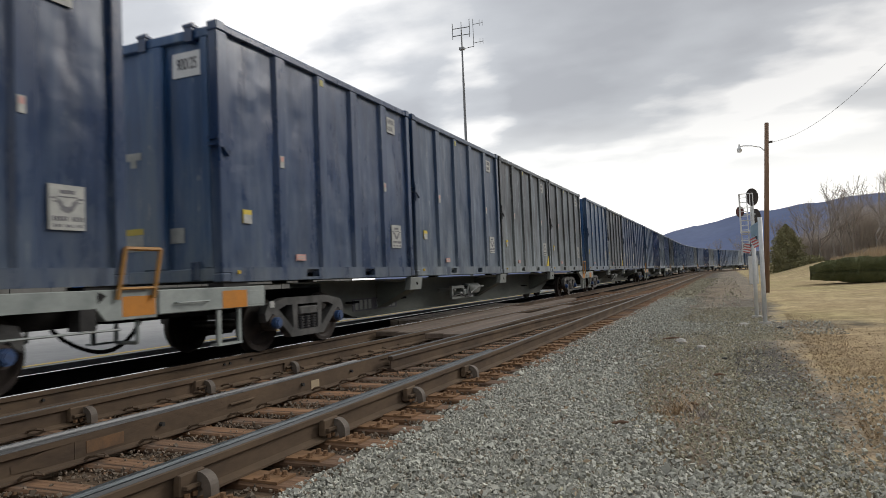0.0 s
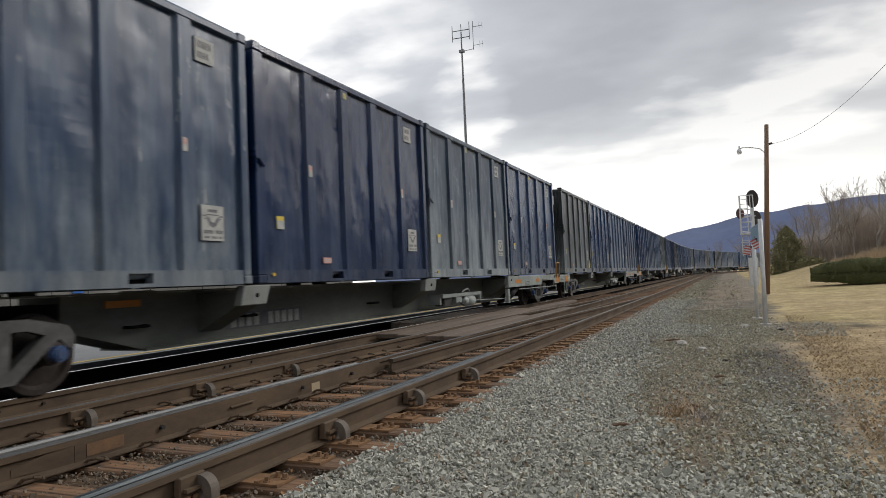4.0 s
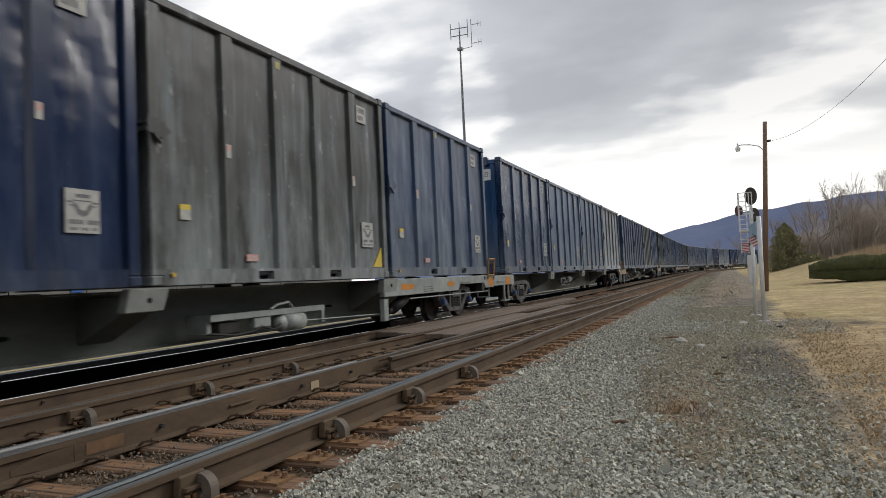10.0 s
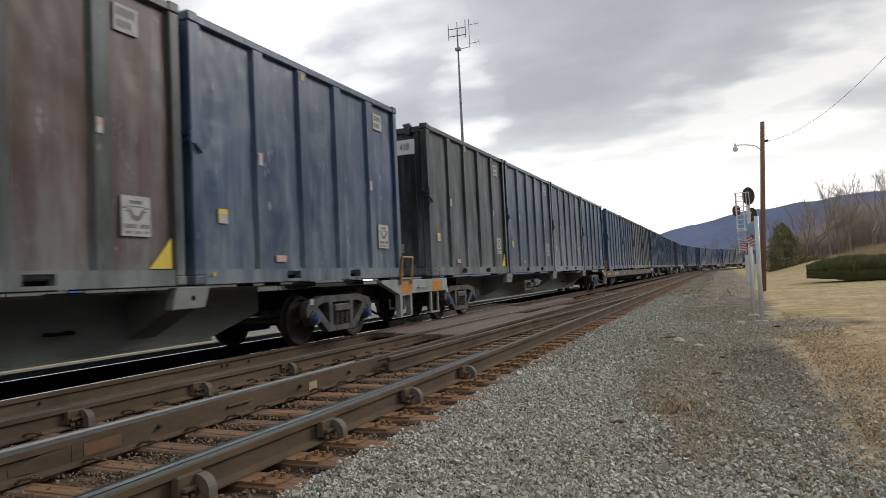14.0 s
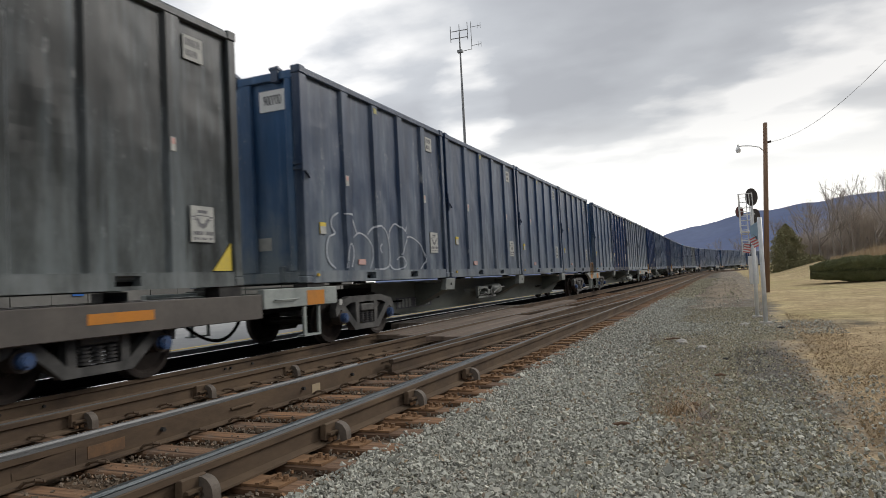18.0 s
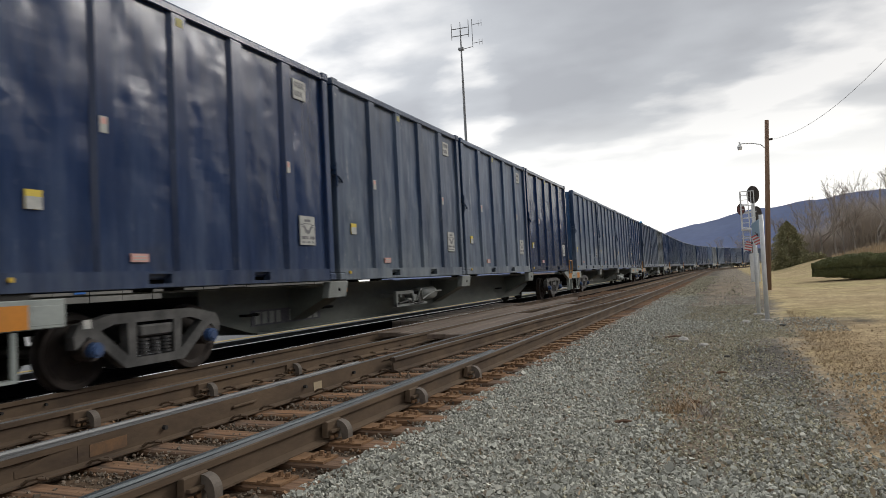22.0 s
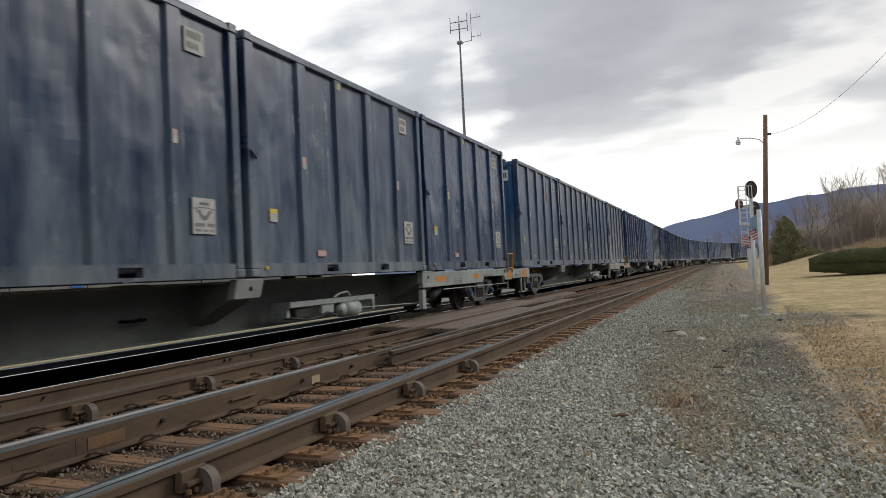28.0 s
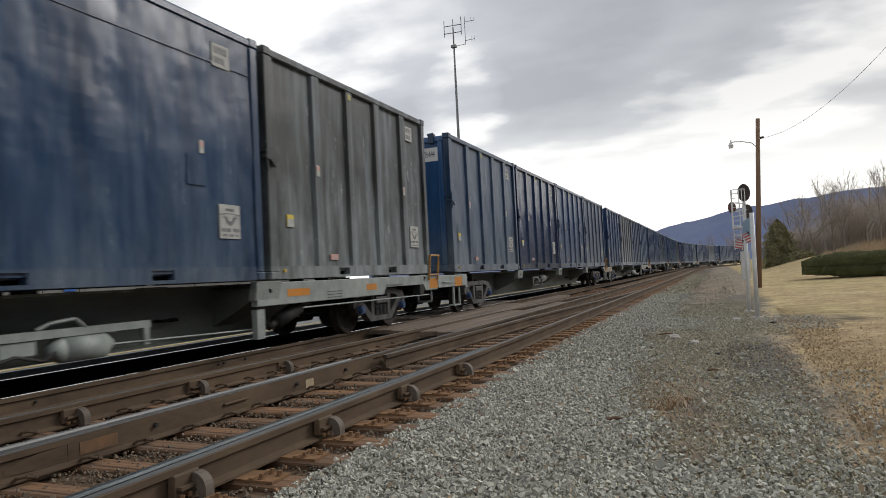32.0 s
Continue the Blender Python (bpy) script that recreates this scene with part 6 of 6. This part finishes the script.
def build_signal():
    x, y = 1.71, 48.0
    s = thing("railway_signal", "black signal heads on a galvanised mast with a caged ladder", "railway signal")
    part("mast", tube((x, y, -0.3), (x + 0.04, y, 5.75), 0.085, 12), M["galv"], s, smooth=True)
    part("relay_case", boxes((x - 0.4, x + 0.15, y - 0.25, y + 0.25, -0.3, 1.6)), M["galv"], s, bevel=0.02)
    part("case_door", boxes((x - 0.36, x + 0.11, y - 0.265, y - 0.252, -0.2, 1.5)), M["ladder"], s)

    def head(hx, hy, hz, yaw, mat, k=1.0):
        g = part("signal_head", oval(0.36 * k, 0.55 * k, 0.05), mat, s, at=pose(hx, hy, hz, 90, 0, yaw))
        part("rim", join(*[tube((0.36 * k * math.cos(a), 0.55 * k * math.sin(a), 0), (0.36 * k * math.cos(b), 0.55 * k * math.sin(b), 0), 0.035, 5)
                           for a, b in [(radians(15 * i), radians(15 * i + 15)) for i in range(24)]]), M["blackmetal"], g)
        for q in (-0.28, 0.0, 0.28):
            part("hood", tube((0, q * k + 0.02, 0.03), (0, q * k, 0.13), 0.11 * k, 10), M["blackmetal"], g)
            part("lens", tube((0, q * k, 0.13), (0, q * k, 0.136), 0.085 * k, 10), M["glass_dark"], g)
    head(x + 0.05, y - 0.15, 5.45, 8, M["blackmetal"])
    head(x + 0.2, y + 0.1, 4.22, 5, M["blackmetal"], 0.8)
    head(x - 0.72, y - 0.1, 4.54, -12, M["lens_red"], 0.62)
    part("head_arm", boxes((x - 0.72, x + 0.2, y - 0.04, y + 0.04, 4.3, 4.38)), M["galv"], s)
    for k in (-0.28, -0.70):
        part("ladder_rail", boxes((x + k - 0.03, x + k + 0.03, y - 0.45, y - 0.39, 1.7, 5.6)), M["ladder"], s)
    for i in range(13):
        part("rung", boxes((x - 0.70, x - 0.28, y - 0.435, y - 0.405, 1.8 + i * 0.3, 1.84 + i * 0.3)), M["ladder"], s)
    for z in (2.6, 3.2, 3.9, 4.7, 5.62):
        part("guard_rail", pipe([(x - 0.70, y - 0.42, z), (x - 0.76, y - 1.0, z), (x + 0.06, y - 1.0, z), (x + 0.06, y - 0.1, z)], 0.028, 5), M["ladder"], s)
    for dx in (-0.76, -0.12, 0.06):
        part("guard_post", tube((x + dx, y - 1.0, 3.15), (x + dx, y - 1.0, 5.64), 0.028, 5), M["ladder"], s)
    part("platform", boxes((x - 0.78, x + 0.08, y - 1.02, y - 0.1, 3.12, 3.18)), M["ladder"], s)


def oval(rx, ry, t):
    pts = [(rx * math.cos(a), ry * math.sin(a)) for a in [2 * math.pi * i / 24 for i in range(24)]]
    return prism(pts, "z", -t / 2, t / 2)


def build_pole():
    p = thing("utility_pole", "weathered brown wooden pole with a curved street lamp arm", "utility pole")
    base, top = Vector((1.58, 33.2, -0.3)), Vector((2.02, 33.44, 7.45))
    part("shaft", tube(base, top, 0.125, 12, 0.09), M["pole"], p, smooth=True)
    d = (top - base)

    def up(z):
        return base + d * ((z - base.z) / d.z)
    q = up(6.15)
    arm = [q + Vector((-0.05, 0, 0)), q + Vector((-0.25, 0, 0.22)), q + Vector((-0.6, 0, 0.32)), q + Vector((-0.95, 0, 0.36)), q + Vector((-1.12, 0, 0.33))]
    part("lamp_arm", pipe([tuple(v) for v in arm], 0.022, 6), M["galv"], p)
    h = q + Vector((-1.12, 0, 0.20))
    lamp = part("lamp_head", tube(h + Vector((0, 0, 0.0)), h + Vector((0, 0, 0.12)), 0.12, 12, 0.06), M["galv"], p)
    part("lamp_bowl", tube(h + Vector((0, 0, -0.12)), h, 0.09, 12, 0.115), M["glass"], lamp)
    part("photocell", tube(h + Vector((0, 0, 0.14)), h + Vector((0, 0, 0.24)), 0.035, 8), M["galv"], lamp)
    w = up(6.55)
    part("insulator", tube(w + Vector((0.05, 0, 0)), w + Vector((0.24, 0, 0.02)), 0.05, 8), M["blackmetal"], p)
    c = thing("overhead_wire", "thin dark overhead wire sagging from the pole", "cable")
    foot, pts = w + Vector((0.24, 0, 0)), []
    for i in range(25):
        u = 20 * i / 24
        pts.append((foot.x + 0.17 * u, foot.y - u, foot.z - 0.1455 * u + 0.01068 * u * u))
    part("cable", pipe(pts, 0.006, 5), M["blackmetal"], c)
    far = thing("utility_pole", "leaning grey pole among bare trees", "utility pole")
    part("shaft", tube((17.3, 95, -0.2), (17.5, 95, 9.2), 0.13, 8, 0.1), M["twig"], far)


def leaves(name, count, place, size, mat, parent, seed, label="", aspect=1.0):
    """Many small tilted blades or leaves in one mesh."""
    rng = np.random.default_rng(seed)
    c = place(rng, count)
    n = len(c)
    a = rng.normal(size=(n, 3)); a /= np.linalg.norm(a, axis=1)[:, None]
    b = rng.normal(size=(n, 3)); b = np.cross(a, b); b /= np.linalg.norm(b, axis=1)[:, None]
    s = size * rng.uniform(0.6, 1.4, (n, 1))
    v = np.stack([c - a * s * aspect, c + b * s * 0.5, c + a * s * aspect, c - b * s * 0.5], 1).reshape(-1, 3)
    me = bpy.data.meshes.new("leaves")
    me.vertices.add(4 * n); me.loops.add(4 * n); me.polygons.add(n)
    me.vertices.foreach_set("co", v.reshape(-1).astype(np.float32))
    me.loops.foreach_set("vertex_index", np.arange(4 * n, dtype=np.int32))
    me.polygons.foreach_set("loop_start", (np.arange(n) * 4).astype(np.int32))
    me.update(calc_edges=True)
    me.materials.append(mat)
    ob = new(name, me)
    ob.parent = parent
    if label:
        ob["label"] = label
    return ob


def stalks(count, place, height, spread, width, seed):
    """Thin upright stems from the ground, each a bent pair of strips."""
    rng = np.random.default_rng(seed)
    base = place(rng, count)
    n = len(base)
    h = height(rng, n, base) if callable(height) else height * rng.uniform(0.5, 1.2, n)
    lean = rng.normal(0, spread, (n, 2))
    mid = base + np.stack([lean[:, 0] * h * 0.4, lean[:, 1] * h * 0.4, h * 0.55], -1)
    top = base + np.stack([lean[:, 0] * h * 1.2, lean[:, 1] * h * 1.2, h], -1)
    ang = rng.uniform(0, math.pi, n)
    side = np.stack([np.cos(ang), np.sin(ang), 0 * ang], -1) * (width * rng.uniform(0.6, 1.3, n))[:, None]
    v = np.stack([base - side, base + side, mid - side * 0.7, mid + side * 0.7, top], 1).reshape(-1, 3)
    idx = np.array([0, 1, 3, 2, 3, 4])[None] + (np.arange(n) * 5)[:, None]
    f4 = np.stack([idx[:, 0], idx[:, 1], idx[:, 2], idx[:, 3]], 1)
    f3 = np.stack([f4[:, 3], f4[:, 2], idx[:, 5]], 1)
    me = bpy.data.meshes.new("stalks")
    me.vertices.add(5 * n); me.loops.add(7 * n); me.polygons.add(2 * n)
    me.vertices.foreach_set("co", v.reshape(-1).astype(np.float32))
    me.loops.foreach_set("vertex_index", np.concatenate([f4, f3], 1).reshape(-1).astype(np.int32))
    st = np.empty(2 * n, np.int32); st[0::2] = np.arange(n) * 7; st[1::2] = np.arange(n) * 7 + 4
    me.polygons.foreach_set("loop_start", st)
    me.update(calc_edges=True)
    return me


def build_hedge():
    h = thing("clipped_hedge", "low clipped dark green hedge on the lawn", "hedge")

    def loaf(x, ang, r):
        """Rounded at its end, bulging half-way up, flat on top."""
        close = np.clip((x - 4.15) / 1.2, 0.0, 1)
        close = (1 - (1 - close) ** 3) ** 0.5
        lump = 1 + 0.05 * np.sin(x * 2.3) + 0.03 * np.sin(x * 7 + ang * 3) + 0.02 * np.sin(x * 17 + ang * 7)
        top = np.interp(x, [4.15, 5.2, 6.5, 9, 14], [0.5, 0.6, 0.7, 0.72, 0.72])
        y = 41.1 - 0.12 * (x - 4.2) + 1.35 * close * r * lump * np.sign(np.cos(ang)) * np.abs(np.cos(ang)) ** 0.7
        z = 0.5 + top * lump * r * np.sign(np.sin(ang)) * np.abs(np.sin(ang)) ** 0.55 * np.where(np.sin(ang) > 0, np.maximum(close, 0.6), 1.0)
        return np.stack([x, y, np.maximum(z, -0.14)], -1)

    def body(rng, n):
        return loaf(4.15 + rng.random(n) ** 0.9 * 8.0, rng.uniform(-0.9, math.pi + 0.9, n), 1 - 0.14 * rng.random(n) ** 2)
    leaves("foliage", 170000, body, 0.032, M["leaf"], h, 21, "dense small dark leaves")
    rows, around = 60, 28
    v = [tuple(loaf(np.array([4.2 + 7.9 * i / (rows - 1)]), np.array([-0.95 + (math.pi + 1.9) * j / (around - 1)]), 0.9)[0]) for i in range(rows) for j in range(around)]
    f = [(i * around + j, i * around + j + 1, (i + 1) * around + j + 1, (i + 1) * around + j) for i in range(rows - 1) for j in range(around - 1)]
    part("core", (v, f), M["dark_leaf"], h)


def bare_tree(name, label, seed, height, spread, mat, twig):
    """Trunk, limbs and fine twigs of a leafless tree."""
    t = thing(name, label, "tree", "bare trees")
    rnd = random.Random(seed)
    wood, fine = [], []

    def grow(p, d, length, r, depth):
        q = p + d * length
        (wood if depth < 3 else fine).append(tube(p, q, r, 6 if depth < 2 else 3, r * 0.62))
        if depth >= 5:
            return
        for k in range(3 if depth else 4):
            e = (d + Vector((rnd.gauss(0, spread), rnd.gauss(0, spread), rnd.uniform(-0.05, 0.45)))).normalized()
            grow(p + d * length * rnd.uniform(0.55, 1.0), e, length * rnd.uniform(0.55, 0.8), r * 0.58, depth + 1)
    grow(Vector((0, 0, -0.3)), Vector((rnd.gauss(0, 0.05), rnd.gauss(0, 0.05), 1)), height * 0.3, height * 0.0085, 0)
    part("trunk", join(*wood), mat, t)
    part("crown", join(*fine), twig, t, "fine leafless twigs")
    return t


def build_woods():
    a = bare_tree("bare_tree", "leafless grey-brown tree at the edge of the lawn", 3, 11, 0.42, M["bark"], M["twig"])
    b = bare_tree("bare_tree", "leafless many-branched tree in winter scrub", 8, 9, 0.6, M["bark"], M["twig"])
    c = bare_tree("bare_tree", "slender leafless tree with fine upright twigs", 14, 13, 0.35, M["bark"], M["twig"])
    a.matrix_basis = pose(12.3, 88, 1.2, 0, 0, 20)
    b.matrix_basis = pose(15.8, 92, 1.2, 0, 0, 80)
    c.matrix_basis = pose(-24, 150, 0, 0, 0, 10) @ Matrix.Scale(1.15, 4)
    rnd = random.Random(6)
    spots = [(8.6, 84, 0.7), (9.7, 87, 0.85), (11.0, 84, 0.9), (13.2, 86, 0.8), (14.6, 82, 0.85), (16.6, 86, 0.95), (9.6, 100, 0.8), (13.6, 96, 1.0), (18.5, 90, 1.05), (21, 97, 1.1), (24.5, 92, 1.0), (17.5, 110, 1.2), (28, 104, 1.2), (11.5, 118, 1.0), (7.8, 124, 0.8),
             (32, 100, 1.1), (22, 120, 1.3), (14.5, 132, 1.1), (3.8, 215, 1.0), (8, 210, 1.1), (-2, 225, 1.0), (26.5, 84, 0.9), (36, 112, 1.2), (19.8, 84, 0.75), (-27.5, 152, 1.0), (-21, 158, 0.9),
             (30, 92, 1.15), (27.5, 97, 1.0), (10.4, 90, 1.0)]
    for i, (x, y, k) in enumerate(spots):
        copy_thing((a, b, c)[i % 3], pose(x, y, ground_at(x, y), 0, 0, rnd.uniform(0, 360)) @ Matrix.Scale(0.92 * k * (1.0 if i % 3 == 2 else 1.4), 4))

    def bank(rng, n):
        u = rng.random(n)
        y = 92 + 60 * rng.random(n) ** 1.3
        x = y * (0.066 + 0.27 * u) + rng.normal(0, 0.4, n)
        return np.stack([x, y, [ground_at(a, b) for a, b in zip(x, y)]], -1)

    def tall(rng, n, base):
        u = base[:, 0] / base[:, 1]
        return (3.4 + 46 * np.clip(u - 0.085, 0, 0.1)) * rng.uniform(0.45, 1.1, n) * (0.8 + 0.3 * np.sin(base[:, 0] * 0.9))
    me = stalks(90000, bank, tall, 0.28, 0.022, 31)
    me.materials.append(M["scrub"])
    tagged(new("winter_scrub", me), "tangled grey-brown winter scrub behind the lawn", "scrub", kind="stuff")

    def weeds(rng, n):
        u = rng.random(n)
        y = 60 + 22 * rng.random(n)
        x = y * (0.125 + 0.16 * u)
        return np.stack([x, y, [ground_at(a, b) for a, b in zip(x, y)]], -1)
    me = stalks(4500, weeds, lambda rng, n, b: rng.uniform(0.4, 1.4, n) * np.clip((b[:, 0] / b[:, 1] - 0.11) * 14, 0.35, 1), 0.2, 0.016, 33)
    me.materials.append(M["straw"])
    tagged(new("dry_weeds", me), "tall orange-tan dry weeds on the bank", "weeds", kind="stuff")

    fir = thing("evergreen_tree", "bushy dull green pine at the lawn's edge", "tree")
    part("trunk", tube((6.5, 86, -0.3), (6.5, 86, 5.6), 0.16, 8, 0.04), M["pole"], fir)

    def cone(rng, n):
        z = rng.random(n) ** 1.15
        ang = rng.uniform(0, 2 * math.pi, n)
        r = (1 - z ** 2.6) ** 0.8 * 1.9 * (0.45 + 0.55 * rng.random(n)) * (1 + 0.25 * np.sin(ang * 5 + z * 14) + 0.15 * np.sin(z * 38 + ang * 2))
        return np.stack([6.5 + r * np.cos(ang), 86 + r * np.sin(ang), 0.1 + z * 5.4 - 0.12 * r], -1)
    leaves("crown", 15000, cone, 0.085, M["pine"], fir, 40, "tufts of dull green needles", 1.5)
    low = thing("shrub", "low dark evergreen shrub by the scrub", "shrub")

    def ball(rng, n):
        v = rng.normal(size=(n, 3)); v /= np.linalg.norm(v, axis=1)[:, None]
        return v * rng.uniform(0.5, 1, (n, 1)) * [1.7, 1.4, 1.2] + [8.6, 84, 0.7]
    leaves("foliage", 2600, ball, 0.13, M["pine"], low, 44)


def build_lawn_bits():
    def turf(rng, n):
        y = 4.0 + 15 * rng.random(n) ** 1.6
        x = 0.7 + 3.4 * rng.random(n) ** 1.2 + 0.03 * y
        return np.stack([x, y, np.full(n, -0.255)], -1)
    me = stalks(52000, turf, 0.03, 1.2, 0.005, 51)
    me.materials.append(M["grass"])
    tagged(new("lawn_grass", me), "short dry straw-coloured winter grass", "grass", kind="stuff")

    def sparse(rng, n):
        return np.stack([rng.normal(0.25, 0.6, n), 4 + 9 * rng.random(n), np.full(n, -0.25)], -1)
    me = stalks(900, sparse, 0.03, 1.5, 0.003, 52)
    me.materials.append(M["straw"])
    tagged(new("stray_grass", me), "stray dead grass stems in the dirt", "grass", kind="stuff")
    for i, (x, y) in enumerate(((-0.55, 6.15), (-0.38, 6.3), (-0.25, 6.0))):
        w = thing("dead_weed", "small dead brown weed flattened in the gravel", "weed", "dead weeds")
        me = stalks(30, lambda rng, n: np.stack([rng.normal(x, 0.07, n), rng.normal(y, 0.07, n), np.full(n, -0.24)], -1), 0.12, 0.9, 0.006, 60 + i)
        me.materials.append(M["mould"] if i < 2 else M["twig"])
        ob = new("tuft", me)
        ob.parent = w
    for i, (x, y, r) in enumerate(((-0.79, 12.2, 0.13), (-0.45, 11.3, 0.09), (0.28, 15.6, 0.12), (0.9, 14.6, 0.1), (-0.1, 9.9, 0.05))):
        bm = bmesh.new()
        bmesh.ops.create_icosphere(bm, subdivisions=2, radius=r)
        for v in bm.verts:
            v.co *= 0.8 + 0.45 * noise.noise(v.co * 9 + Vector((i * 5, 0, 0)))
            v.co.z *= 0.5
        me = bpy.data.meshes.new("rock")
        bm.to_mesh(me)
        bm.free()
        me.materials.append(M["stone_pale"] if i < 3 else M["castiron"])
        ob = tagged(new("stone", me), "pale flat stone lying in the gravel" if i < 3 else "dark flat stone lying in the dirt", "stone", "loose stones")
        ob.location = (x, y, -0.235)

    def litter(rng, n):
        return np.stack([rng.uniform(-2.2, 1.4, n), 2.5 + 9 * rng.random(n), np.full(n, -0.205)], -1)
    def mould(rng, n):
        a, r = rng.uniform(0, 2 * math.pi, n), np.abs(rng.normal(0, 0.55, n))
        return np.stack([-0.5 + 0.55 * r * np.cos(a), 6.2 + 2.4 * r * np.sin(a), -0.232 + 0.02 * rng.random(n)], -1)
    ob = leaves("leaf_litter", 260, mould, 0.016, M["mould"], None, 71, "", 1.5)
    tagged(ob, "brown rotting leaves and stems among the stones", "leaves", kind="stuff")

    def fallen(rng, n):
        y = 4.6 + 11 * rng.random(n) ** 1.3
        return np.stack([0.42 + 0.02 * y + 2.7 * rng.random(n) ** 1.1, y, -0.245 + 0.025 * rng.random(n)], -1)
    ob = leaves("leaf_litter", 4200, fallen, 0.014, M["mould"], None, 72, "", 1.3)
    tagged(ob, "dead brown leaves strewn over the near lawn", "leaves", kind="stuff")
    for i, (x, y, a, l) in enumerate(((-0.87, 5.6, 75, 0.16), (-0.97, 12.5, 80, 0.3), (-0.35, 6.5, 30, 0.12), (-0.15, 8.3, 60, 0.12))):
        st = thing("stick", "short dark stick lying in the gravel", "stick", "sticks in the gravel")
        d = Vector((math.cos(radians(a - 70)), math.sin(radians(a - 70)), 0.05)) * l / 2
        m0 = Vector((x, y, -0.215))
        bend = Vector((0.01, 0.0, 0.012))
        part("wood", join(tube(m0 - d, m0 + bend, 0.014, 6, 0.017), tube(m0 + bend, m0 + d, 0.017, 6, 0.009)), M["pole"], st)
    ob = leaves("leaf_litter", 420, litter, 0.02, M["straw"], None, 70, "", 1.2)
    tagged(ob, "scattered dry brown leaves on the gravel", "leaves", kind="stuff")


def build_mountain():
    """A long wooded ridge, far off up the valley."""
    v, f = [], []
    prof = [(-31, 0.026), (-14, 0.029), (-6.3, 0.0398), (-4.32, 0.0508), (-1.92, 0.0616), (0.61, 0.0685), (2.65, 0.0748), (5.36, 0.0793), (10.54, 0.0852), (16.7, 0.095),
            # right of the view: unseen height added to darken the containers' reflections
            (24, 0.105), (34, 0.13), (42, 0.23), (54, 0.36), (105, 0.34), (140, 0.18), (165, 0.06)]
    n = 300
    for i in range(n + 1):
        deg = -29 + 190 * i / n
        a = radians(deg)
        e = float(np.interp(deg, [p for p, _ in prof], [q for _, q in prof]))
        for k in range(7):
            q = k / 6
            far = 2600 - 700 * (1 - q) + 25 * noise.noise((deg * 0.24, q * 5, 1))
            top = 2600 * e + 9 * noise.noise((deg * 0.39, 0, 0)) + 4 * noise.noise((deg * 1.6, 3, 0))
            v.append((far * math.sin(a), far * math.cos(a), -4 + top * q ** 1.15))
    for i in range(n):
        f += [(i * 7 + k, (i + 1) * 7 + k, (i + 1) * 7 + k + 1, i * 7 + k + 1) for k in range(6)]
    thing("backdrop_mountain", "wooded mountain ridge in the distance, painted blue with haze", "mountain", kind="structure", geo=(v, f), mat=M["hill"], smooth=True)


build_station()
build_antenna()
build_sign()
build_signal()
build_pole()
build_hedge()
build_woods()
build_lawn_bits()
build_mountain()


# ---- movement ----
def motions():
    for ob, i, off in train:
        walk(ob, [(t, car_pose(S0 + (i - 1) * PITCH - travelled(t)) @ off) for t in range(33)])
    # all wheelsets roll alike: the turn of one serves them all
    walk(wheels[0], [(k / FPS, Matrix.Rotation(travelled(k / FPS) / 0.42, 4, "X")) for k in range(32 * FPS + 1)])
    turn = wheels[0].animation_data
    for ob in scene.objects:
        if ob.name.startswith("wheelset") and ob != wheels[0]:
            ob.rotation_mode = "QUATERNION"
            own = ob.animation_data_create()
            own.action, own.action_slot = turn.action, turn.action_slot


motions()
